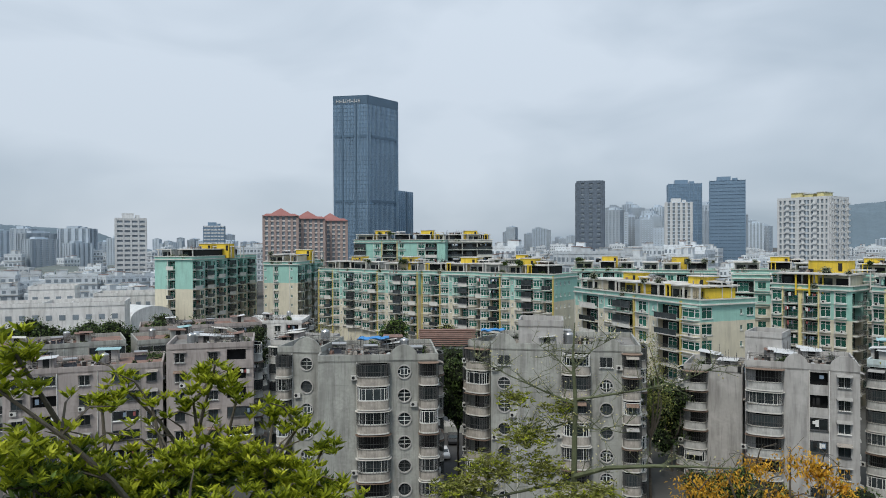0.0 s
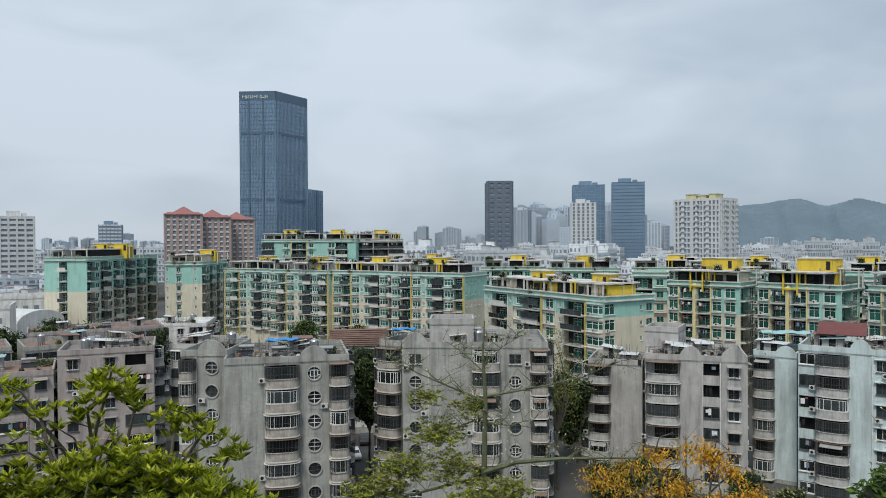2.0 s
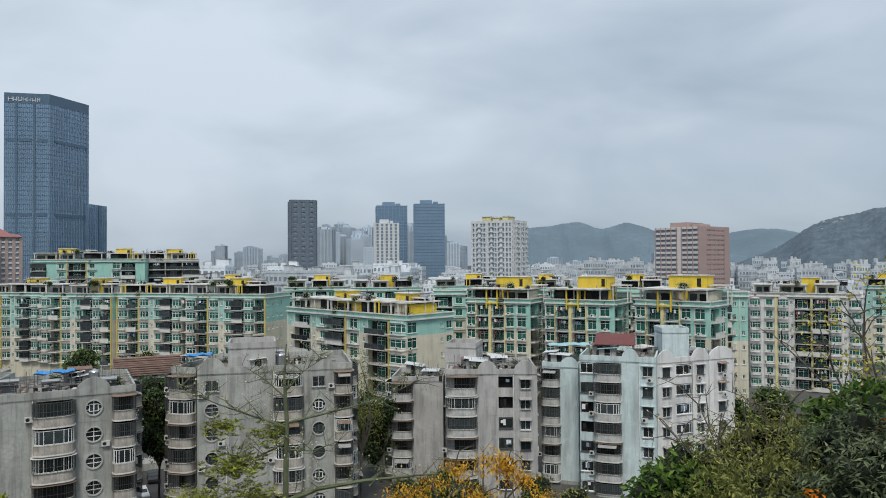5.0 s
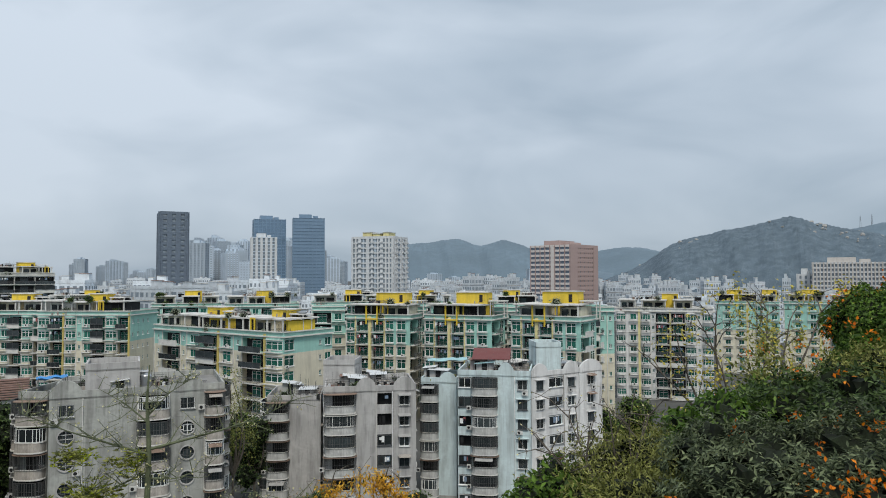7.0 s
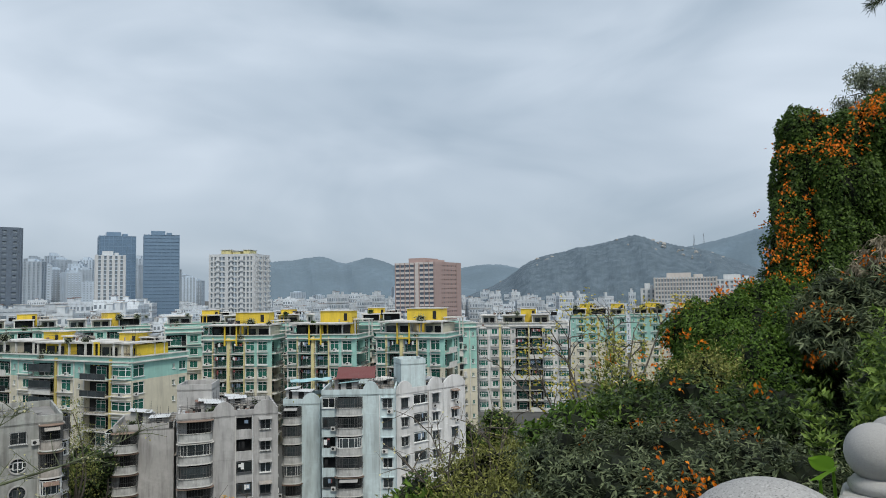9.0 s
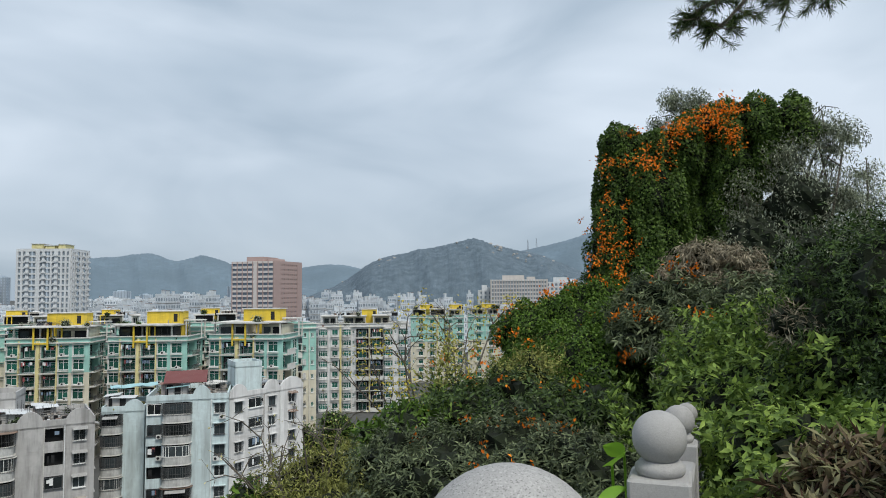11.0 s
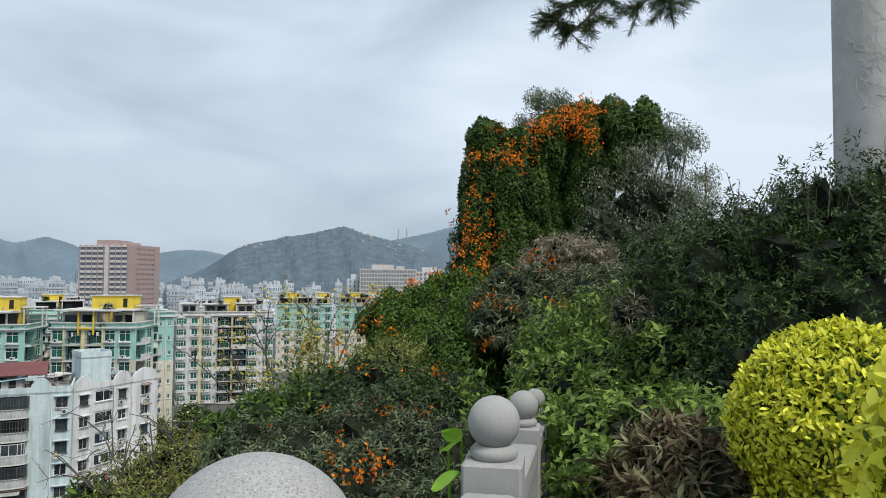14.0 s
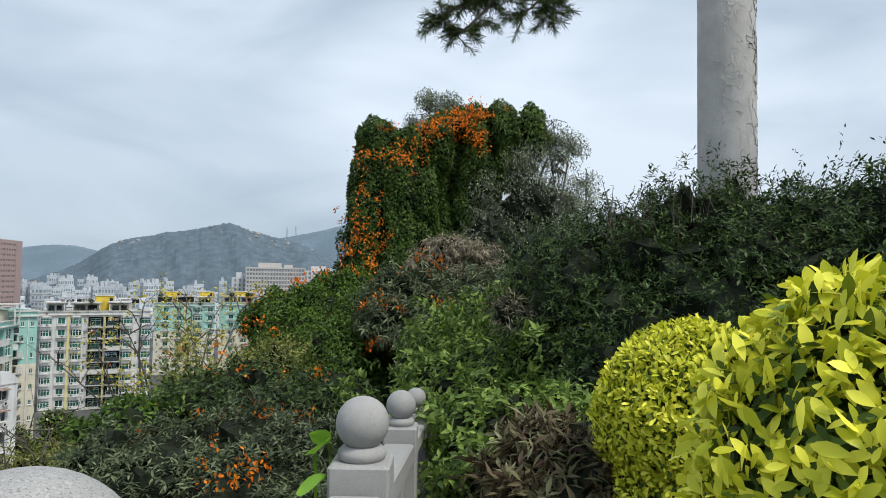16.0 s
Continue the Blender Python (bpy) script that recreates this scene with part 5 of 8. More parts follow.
def roof_house(parent, corners, z, seed, huts=2, hh=5.2):
    """Penthouse storey with a white overhanging slab, yellow frames, and yellow stair huts above."""
    r = random.Random(seed)
    c = [Vector(q) for q in corners]
    d, e = c[1] - c[0], c[3] - c[0]
    W, D = d.length, e.length
    d, e = d.normalized(), e.normalized()
    m = Matrix(((d.x, e.x, 0, c[0].x), (d.y, e.y, 0, c[0].y), (0, 0, 1, z), (0, 0, 0, 1)))
    g = Geo(M["cream"], M["slab"], M["yellow"], M["dark"], M["ledge"], M["glass"])
    x = 0.6
    while x < W - 3:
        w = min(r.uniform(4.5, 7.5), W - x - 0.5)
        y0 = r.uniform(1.2, 2.6)
        # slot 3 walls are near-black, the shadow under the slab as colour
        k = r.choice((2, 0, 2, 3)) if seed == 51 else r.choice((0, 4, 3, 3, 0))
        g.box((x + 0.4, y0 + 0.8, 0), (x + w - 0.4, D * 0.7, 2.7), k, m)
        g.box((x + 0.8, y0 + 0.74, 0.1), (x + w * 0.45, y0 + 0.85, 2.2), 5, m)
        g.box((x + w * 0.55, y0 + 0.74, 0.1), (x + w - 0.9, y0 + 0.85, 2.2), 3, m)
        th = r.uniform(2.7, 3.0)
        g.box((x - 0.2, y0 - 1.0, th), (x + w + 0.1, D * 0.75, th + 0.28), 1, m)
        for px in (x + 0.1, x + w - 0.35):
            g.box((px, y0 - 0.8, 0), (px + 0.28, y0 - 0.5, th), 4, m)
        if r.random() < 0.22:
            for px in (x + 0.9, x + 2.0):
                g.box((px, y0 - 1.25, -0.9), (px + 0.25, y0 - 1.02, th + 0.25), 2, m)
            g.box((x + 0.9, y0 - 1.26, th + 0.02), (x + 2.25, y0 - 1.0, th + 0.3), 2, m)
        x += w + r.uniform(0.6, 2.5)
    if 60 <= seed < 70:
        # broad canopy slab over a yellow portal that tops the great pillar
        u = W * 0.42
        g.box((1.0, -1.3, 3.02), (W - 2.5, 3.2, 3.3), 1, m)
        for px in (u - 1.5, u + 1.2):
            g.box((px, -0.75, -1.4), (px + 0.3, -0.45, 3.02), 2, m)
        g.box((u - 1.5, -0.76, -0.35), (u + 1.5, -0.44, -0.05), 2, m)
    part("penthouse", g, parent)
    for j in range(huts):
        g = Geo(M["yellow"], M["slab"], M["dark"])
        hx, hy = W * (j + 0.5) / huts + r.uniform(-2, 1), D * r.uniform(0.35, 0.5)
        w = r.uniform(4.2, 5.6)
        if 60 <= seed < 70:
            w = r.uniform(7.2, 8.2)
            hx = W * 0.56 - w / 2
        g.box((hx, hy, 0), (hx + w, hy + 3.6, hh), 0, m)
        g.box((hx - 0.25, hy - 0.25, hh), (hx + w + 0.25, hy + 3.85, hh + 0.18), 1, m)
        g.box((hx + w * 0.75, hy - 0.05, hh - 2.2), (hx + w * 0.75 + 0.8, hy + 0.05, hh - 0.5), 2, m)
        part("stair_hut", g, parent, label="yellow painted stair hut")
        g = Geo(M["slab"], M["ledge"])
        g.box((hx + w + 0.3, hy + 0.2, 3.7), (hx + w + 4.2, hy + 3, 3.92), 0, m)
        for px in (hx + w + 0.5, hx + w + 3.8):
            for py in (hy + 0.4, hy + 2.6):
                g.box((px, py, 0), (px + 0.22, py + 0.22, 3.7), 1, m)
        part("pergola", g, parent)
    for _ in range(max(1, int(W / 11))):
        p = m @ Vector((r.uniform(1, W - 1), D * r.uniform(0.5, 0.65), 3.0))
        put_heater(p.x, p.y, p.z, math.degrees(math.atan2(d.y, d.x)) + r.choice((0, 180)))
    for j in range(max(2, int(W / 5))):
        p = m @ Vector((r.uniform(1.5, W - 2), r.choice((r.uniform(.8, 1.8), D * .8)), 0))
        put_clutter(p.x, p.y, p.z, math.degrees(math.atan2(d.y, d.x)), j + seed)
    for j in range(max(1, int(W / 9))):
        p = m @ Vector((r.uniform(2, W - 2), D * r.uniform(.35, .6), 3.1))
        put_clutter(p.x, p.y, p.z, math.degrees(math.atan2(d.y, d.x)), j + seed + 2)
    pts = []
    for _ in range(max(3, int(W / 2.6))):
        p = m @ Vector((r.uniform(0.5, W - 0.5), r.uniform(0.2, 1.4), 0))
        pts.append((p.x, p.y, p.z + r.choice((0, 0, 0, 3.0)), r.uniform(0.5, 1.3)))
    roof_plants(pts, seed, mat=r.choice(("leaf_mid", "leaf_grey", "leaf_dark")))


def green_block(p0, p1, depth, floors, fh, front, left=None, right=None, z0=1.2, seed=1, huts=2, label="", two=3, roof=True, first=0, style="green", mats=GREEN, ac=0.55):
    t = thing("apartment_building", label or "cream and mint green apartment building with yellow trim and roof terraces", "apartment building", group="green estate")
    c = rect_corners(p0, p1, depth)
    mm = [M[k] for k in mats]
    storeys(t, c[0], c[1], front, floors, fh, mm, two, z0, style, ac, first=first)
    storeys(t, c[1], c[2], right or [("x", 1)], floors, fh, mm, two, z0, style, 0.3, ledges=False, first=first)
    storeys(t, c[3], c[0], left or [("x", 1)], floors, fh, mm, two, z0, style, 0.3, ledges=False, first=first)
    storeys(t, c[2], c[3], [("x", 1)], floors, fh, mm, two, z0, style, 0)
    z = z0 + floors * fh
    roof_part(t, c, z + 0.25, 0.85, ("roof", mats[1]))
    if z0 > 0:
        g = Geo(M["ledge"])
        prism(g, [tuple(q) for q in c], -0.3, z0)
        part("plinth", g, t)
    for a, b in ((c[0], c[1]), (c[1], c[2]), (c[3], c[0])):
        W = Wall(t, a, b, (M["ledge"],), z0, "cornice")
        W.block(0.0, floors * fh + 0.05, 0.035, W.len, floors * fh + 0.28, 0.5)
        W.block(0.0, floors * fh + 0.98, 0.035, W.len, floors * fh + 1.2, 0.35)
        W.done()
    if roof:
        roof_house(t, c, z + 0.25, seed, huts, 5.7 if 60 <= seed < 70 else 4.6)
    return t


UNIT = [("v", 2.4), ("b", 2.6), ("y", 0.45), ("v", 2.3), ("n", 1.2), ("w", 2.0), ("g", 2.6), ("v", 2.4), ("b", 2.2)]
# long stepped row
a, b = Vector((-41.75, 231.3)), Vector((29.5, 177.0))
step = (b - a) / 4
nrm = Vector((step.y, -step.x)).normalized()
for j in range(4):
    o = nrm * (0, 2.2, 0.6, 2.8)[j]
    green_block(a + step * j + o, a + step * (j + 1) + o, 13, 8, 2.95, UNIT + [("y", 0.4)] if j % 2 else [("y", 0.5)] + UNIT, None, [("n", 2)] * 4 + [("x", 3)] if j == 3 else None, seed=40 + j, huts=1, z0=1.4, two=2 + (j < 1), first=2)
# corner block with the blank cream gable
green_block((30.5, 161), (45.8, 123.8), 13, 8, 2.95, [("n", 1.6), ("b", 3.4), ("n", 1.2), ("w", 2.2), ("g", 3.2), ("y", 0.4), ("t", 2.2), ("n", 1.4), ("b", 3.4), ("y", 0.4), ("v", 2.4)], None, [("t", 2.6), ("x", 4.6), ("n", 1.6), ("w", 2)], seed=51, huts=2, z0=-1.0, two=1, label="cream apartment building with mint green top storeys and a blank gable")
# three bay-fronted units in a row
for j, (a0, a1, r, zt) in enumerate(((25.3, 30.5, 163, 0.4), (31.7, 37.2, 155, 0.6), (38.8, 44.4, 146, 1.0))):
    p0, p1 = polar(a0, r + 3), polar(a1, r - 3)
    green_block(p0, p1, 14, 8, 2.95, [("t", 2.3), ("y", 0.35), ("d", 3.0), ("y", 1.0), ("d", 3.0), ("y", 0.35), ("t", 2.2), ("x", 0.6), ("t", 2.5), ("x", 0.9)], [("b", 3), ("w", 2)], [("b", 3), ("t", 3), ("b", 3)], seed=60 + j, huts=1, z0=zt, two=2, first=1, mats=("cream", "mint", "dark", "ledge", "pale_yellow" if j < 3 else "yellow"), ac=0.75, label="bay-fronted mint and cream apartment unit with glazed balconies")
# recessed link walls between them
for a0, a1, r in ((22.6, 25.2, 172), (30.4, 31.8, 168), (37.4, 39.2, 162)):
    green_block(polar(a0, r), polar(a1, r), 8, 9, 2.95, [("b", 3), ("w", 2.2)], seed=70, huts=0, roof=False, z0=-1, label="shaded recessed stair wing between apartment units", two=2)
# slab with the mint gable, then the white and green block
green_block(polar(44.8, 152), polar(47.0, 154), 12, 9, 2.95, [("b", 2.5), ("n", 1.5), ("n", 1.5)], seed=71, huts=0, roof=False, z0=-0.4, two=3)
green_block(polar(47.15, 201), polar(54.4, 200), 13, 9, 2.95, [("v", 2.4), ("x", 0.8), ("w", 2.2), ("y", 0.7), ("v", 2.4), ("n", 1.2), ("b", 3.4), ("y", 0.3), ("b", 3.4), ("v", 2.6), ("n", 1.4), ("v", 2.6)], seed=72, huts=1, z0=-2.6, mats=("plaster_white", "plaster_white", "dark", "ledge", "pale_yellow"), label="white apartment building with green windows and pale yellow pillars")
for j, (a0, a1, r) in enumerate(((54.6, 59.0, 262), (59.3, 64.0, 270), (64.2, 69, 280))):
    green_block(polar(a0, r), polar(a1, r), 13, 9, 2.95, [("n", 1.6), ("w", 2.2), ("x", 0.8), ("w", 2.2), ("y", 0.5), ("n", 1.6), ("v", 2.2), ("x", 0.8), ("w", 2.2)], seed=80 + j, huts=2, z0=-2.6, two=3, mats=("cream", "mint", "ledge", "ledge", "pale_yellow"))
# two gables beside the avenue
green_block((-88.2, 211.5), (-75.6, 208.7), 40, 9, 2.95, [("x", 4.5), ("b", 2.6), ("x", 6)], None, [("b", 3), ("w", 2.2), ("g", 3), ("w", 2.2)] * 3, seed=91, huts=2, z0=2.8, two=3)
green_block((-59.3, 228.2), (-47.8, 227.0), 30, 8, 2.95, [("n", 1.5), ("x", 2.2), ("w", 2), ("x", 4), ("n", 1.6), ("x", 1.5)], None, [("b", 3), ("w", 2.2)] * 4, seed=92, huts=1, z0=3.6, two=2)
# taller green block and its neighbour behind
green_block((-36, 279), (0.5, 275), 16, 11, 2.95, [("g", 3), ("x", 2), ("w", 2), ("y", 0.3), ("b", 3.6), ("y", 0.3), ("w", 2), ("x", 3), ("t", 2), ("b", 3), ("x", 2)], seed=93, huts=2, z0=2.0, two=6, label="tall mint green apartment building with terraced roof")
green_block((1.5, 286), (20.2, 289), 14, 11, 2.95, [("b", 4), ("b", 4), ("g", 4)], seed=94, huts=1, z0=2.0, two=11, mats=("slab", "slab", "dark", "ledge", "pale_yellow"), style="dark", label="grey balcony block with roof terraces")
# roofs farther back in the estate
for j, (a0, a1, r) in enumerate(((3.5, 9.0, 262), (10.5, 15.5, 232), (15.8, 21.5, 222), (22.5, 28, 228), (28.5, 34, 215), (35, 41, 212))):
    green_block(polar(a0, r), polar(a1, r), 14, 8, 2.95, [("w", 2.4), ("b", 3)] * 3, seed=100 + j, huts=1, z0=1.0, two=3, first=6)

# ---- weathered blocks below ----


def arch_top(parent, W, u0, u1, v, rise, mat):
    """Arched gable parapet above a wall strip."""
    g = Geo(mat)
    n = 12
    for s in range(n):
        a, b = s / n, (s + 1) / n
        za, zb = rise * math.sin(math.pi * a) ** 0.6, rise * math.sin(math.pi * b) ** 0.6
        ua, ub = u0 + (u1 - u0) * a, u0 + (u1 - u0) * b
        for w0, flip in ((0.04, False), (-0.22, True)):
            q = [W.at(ua, v, w0), W.at(ub, v, w0), W.at(ub, v + 0.4 + zb, w0), W.at(ua, v + 0.4 + za, w0)]
            g.quad(*(q[::-1] if flip else q))
        g.quad(W.at(ua, v + 0.4 + za, 0.04), W.at(ub, v + 0.4 + zb, 0.04), W.at(ub, v + 0.4 + zb, -0.22), W.at(ua, v + 0.4 + za, -0.22))
    for u in (u0, u1):
        g.quad(W.at(u, v, 0.04), W.at(u, v + 0.4, 0.04), W.at(u, v + 0.4, -0.22), W.at(u, v, -0.22))
    part("arched_parapet", g, parent)


def old_front(t, p0, p1, bays, floors, fh, mat, z0=0.0, seed=1, rise=1.5, open_rate=0.3):
    """Front of a weathered walk-up block. Bays: x blank, c curved balcony, o round windows, s square windows, r recessed loggia; capitals get an arched parapet."""
    r = random.Random(seed)
    # slot 1 colours the recess backs near-black, standing in for shade
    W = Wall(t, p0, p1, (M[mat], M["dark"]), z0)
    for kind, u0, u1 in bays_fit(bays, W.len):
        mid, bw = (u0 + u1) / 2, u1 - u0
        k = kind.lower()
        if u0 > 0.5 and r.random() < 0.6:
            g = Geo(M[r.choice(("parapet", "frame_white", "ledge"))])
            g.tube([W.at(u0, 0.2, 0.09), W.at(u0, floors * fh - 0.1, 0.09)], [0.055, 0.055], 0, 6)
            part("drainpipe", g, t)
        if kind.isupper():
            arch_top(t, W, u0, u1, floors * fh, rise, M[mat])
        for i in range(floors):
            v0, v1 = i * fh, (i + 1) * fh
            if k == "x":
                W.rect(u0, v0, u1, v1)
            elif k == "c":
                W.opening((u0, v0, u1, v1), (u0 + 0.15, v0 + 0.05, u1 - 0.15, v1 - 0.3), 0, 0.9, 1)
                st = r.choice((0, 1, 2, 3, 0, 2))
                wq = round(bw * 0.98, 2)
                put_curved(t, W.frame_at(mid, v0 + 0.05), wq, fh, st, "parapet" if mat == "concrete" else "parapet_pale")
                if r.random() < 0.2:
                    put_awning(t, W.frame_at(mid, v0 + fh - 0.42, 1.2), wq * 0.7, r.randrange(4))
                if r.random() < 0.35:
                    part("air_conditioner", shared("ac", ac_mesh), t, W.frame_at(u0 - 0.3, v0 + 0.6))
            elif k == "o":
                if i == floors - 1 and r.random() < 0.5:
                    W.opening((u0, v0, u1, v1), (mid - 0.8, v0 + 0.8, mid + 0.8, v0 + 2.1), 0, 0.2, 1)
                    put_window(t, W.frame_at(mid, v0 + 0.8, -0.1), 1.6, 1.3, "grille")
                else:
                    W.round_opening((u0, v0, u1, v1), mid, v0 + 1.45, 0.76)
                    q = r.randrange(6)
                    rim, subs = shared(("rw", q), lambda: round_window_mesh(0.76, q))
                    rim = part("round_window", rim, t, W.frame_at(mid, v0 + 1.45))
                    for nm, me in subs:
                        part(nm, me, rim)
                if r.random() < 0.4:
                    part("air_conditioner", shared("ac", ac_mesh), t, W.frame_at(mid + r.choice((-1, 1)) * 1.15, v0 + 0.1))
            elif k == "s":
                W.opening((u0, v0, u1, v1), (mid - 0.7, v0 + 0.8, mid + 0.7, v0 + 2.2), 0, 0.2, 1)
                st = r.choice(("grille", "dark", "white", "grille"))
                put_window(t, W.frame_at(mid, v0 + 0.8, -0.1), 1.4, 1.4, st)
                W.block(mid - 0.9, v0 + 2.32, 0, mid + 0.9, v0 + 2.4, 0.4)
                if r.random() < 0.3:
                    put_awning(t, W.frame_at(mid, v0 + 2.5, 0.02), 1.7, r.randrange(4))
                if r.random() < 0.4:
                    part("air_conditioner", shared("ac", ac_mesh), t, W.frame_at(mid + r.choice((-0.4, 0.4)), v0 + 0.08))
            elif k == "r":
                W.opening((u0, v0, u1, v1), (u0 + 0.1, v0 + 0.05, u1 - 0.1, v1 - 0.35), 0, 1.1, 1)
                W.block(u0 + 0.1, v0 + 0.05, -0.12, u1 - 0.1, v0 + 0.95, 0.0)
                wq = round(bw - 0.3, 2)
                for _ in range(r.randint(0, 5)):
                    x, top = r.uniform(u0 + 0.3, u1 - 0.7), v1 - r.uniform(0.5, 0.7)
                    W.wash.append((x, top - r.uniform(0.4, 0.9), x + r.uniform(0.2, 0.5), top, r.uniform(0.05, 0.3), r.choice((0, 0, 1, 1, 3, 3, 4, 2))))
                if r.random() < 0.75:
                    st = r.choice(("grille", "dark", "white"))
                    put_window(t, W.frame_at(mid, v0 + 1.0, -0.1), wq, 1.4, st)
    for i in range(1, floors + 1):
        W.block(0, i * fh - 0.04, -0.02, W.len, i * fh + 0.015, 0.018)
    W.done()
    return W


def roof_clutter(corners, z, seed, n=6, tarp=True):
    r = random.Random(seed)
    c = [Vector(q) for q in corners]
    d, e = c[1] - c[0], c[3] - c[0]
    ang = math.degrees(math.atan2(d.y, d.x))
    for j in range(n + 1):
        p = c[0] + d * r.uniform(0.15, 0.85) + e * r.uniform(0.12, 0.6)
        put_clutter(p.x, p.y, z, ang, j + seed)
    if n > 1:
        roof_plants([(*(c[0] + d * r.uniform(.05, .95) + e * r.uniform(.06, .8)), z, r.uniform(.4, .9)) for _ in range(n)], seed + 900, "potted plants on a flat roof", r.choice(("leaf_mid", "leaf_dark", "leaf_olive")))
    for j in range(n):
        p = c[0] + d * r.uniform(0.12, 0.88) + e * r.uniform(0.15, 0.8)
        q = r.random()
        if q < 0.25:
            put_tank(p.x, p.y, z)
        elif q < 0.45:
            put_heater(p.x, p.y, z, ang)
        else:
            w, h = r.uniform(1.5, 2.8), r.uniform(1.0, 1.9)
            t = thing("roof_shed", "small rooftop shed with a patched sheet roof", "shed", pose(p.x, p.y, z, 0, 0, ang), "roof sheds")
            g = Geo(M[r.choice(("concrete", "concrete_pale", "plaster_pink"))])
            g.box((-w / 2, -1, 0), (w / 2, 1.2, h), 0)
            part("body", g, t)
            g = Geo(M["dark"])
            g.box((-0.4, -1.04, 0), (0.4, -0.98, min(1.9, h)), 0)
            part("door", g, t)
            g = Geo(M[r.choice(("sheet_white", "sheet_teal", "roof_red", "sheet_white", "slab"))])
            m = Matrix.Translation((0, 0, h + 0.05)) @ Matrix.Rotation(radians(r.uniform(-9, 9)), 4, "Y")
            at = lambda i, y, dz: tuple(m @ Vector((-w / 2 - 0.3 + i * (w + 0.6) / 16, y, 0.05 * (i % 2) + dz)))
            for i in range(16):
                g.quad(at(i, -1.5, .03), at(i + 1, -1.5, .03), at(i + 1, 1.5, .03), at(i, 1.5, .03))
                g.quad(at(i, 1.5, 0), at(i + 1, 1.5, 0), at(i + 1, -1.5, 0), at(i, -1.5, 0))
                g.quad(at(i, -1.5, 0), at(i + 1, -1.5, 0), at(i + 1, -1.5, .03), at(i, -1.5, .03))
            part("roof", g, t)
            g = Geo(M["rail"])
            g.tube([(w / 2, 1.24, 0), (w / 2, 1.24, h + 1.2)], [.03, .02], 0, 5)
            part("pole", g, t)


def tarpaulin(x, y, z, w, d, mat, label, az=0, tilt=8):
    g = Geo(M[mat], M["rail"])
    n = 8
    for a in range(n):
        for b in range(n):
            h = lambda i, j: 0.12 * math.sin(i * 1.7 + j) + 0.1 * math.cos(j * 2.1) + i * d / n * math.tan(radians(tilt)) * 0.3
            q = lambda i, j: (-w / 2 + w * i / n, -d / 2 + d * j / n, 1.7 + h(i, j))
            g.quad(q(a, b), q(a + 1, b), q(a + 1, b + 1), q(a, b + 1))
    for sx in (-1, 1):
        for sy in (-1, 1):
            g.box((sx * w * 0.46 - 0.04, sy * d * 0.46 - 0.04, 0), (sx * w * 0.46 + 0.04, sy * d * 0.46 + 0.04, 1.9), 1)
    thing("canopy", label, "canopy", pose(x, y, z, 0, 0, az), data=g.mesh("canopy"))


def old_block(label, p0, p1, depth, bays, floors, fh, mat, left=None, right=None, z0=0.0, seed=1, clutter=6, rise=1.5, parapet=0.7, roof="roof"):
    t = thing("apartment_block", label, "apartment block", group="weathered walk-up blocks")
    c = rect_corners(p0, p1, depth)
    old_front(t, c[0], c[1], bays, floors, fh, mat, z0, seed, rise)
    old_front(t, c[1], c[2], right or [("x", 1)], floors, fh, mat, z0, seed + 1, rise)
    old_front(t, c[3], c[0], left or [("x", 1)], floors, fh, mat, z0, seed + 2, rise)
    old_front(t, c[2], c[3], [("x", 1)], floors, fh, mat, z0, seed + 3, rise)
    roof_part(t, c, z0 + floors * fh + 0.02, parapet, (roof, mat))
    if z0 > 0:
        g = Geo(M["concrete"])
        prism(g, [tuple(q) for q in c], -0.3, z0)
        part("plinth", g, t)
    if clutter:
        roof_clutter(c, z0 + floors * fh + 0.02, seed, clutter)
    return t, c


# block with round windows
FL = 2.88
old_block("grey concrete block with round windows and curved balconies", (-15.2, 83.7), (-0.7, 85.0), 13, [("x", 4.7), ("c", 4.0), ("O", 3.6), ("c", 2.4)], 7, FL, "concrete", None, [("s", 3), ("x", 2), ("c", 3), ("x", 3)], -0.4, 3, 7)
old_block("grey concrete wing with round windows", (-21.0, 87.6), (-15.4, 86.8), 10, [("c", 1.9), ("O", 3.7)], 7, FL, "concrete", [("c", 3), ("s", 3), ("x", 3)], None, 0.2, 5, 1)
tarpaulin(-9.2, 90.5, 19.9, 4.0, 3.0, "sheet_blue", "blue and white tarpaulin canopy on a roof")
old_block("grey concrete block with round windows, tall stair core and curved balconies", (6.0, 88.2), (24.2, 85.0), 13, [("O", 3.4), ("x", 5.7), ("c", 3.6), ("O", 3.9), ("c", 2.3)], 7, 2.9, "concrete", [("x", 2), ("c", 3), ("s", 2.5), ("c", 3), ("x", 1.5)], [("s", 3), ("c", 3), ("s", 3)], 0.3, 9, 6)
old_block("curved balcony corner of a grey concrete block", (3.2, 91.0), (5.9, 89.2), 8, [("c", 2.6)], 7, 2.9, "concrete", [("s", 3), ("c", 3)], None, 0.3, 10, 0)
old_block("grey concrete stair core above the roof", (9.6, 88.9), (15.2, 88.0), 6, [("x", 1)], 8, 2.9, "concrete_pale", None, None, 0.2, 12, 0)
tarpaulin(6.6, 93, 20.6, 3.2, 2.6, "sheet_blue", "sagging blue tarpaulin canopy on a roof")
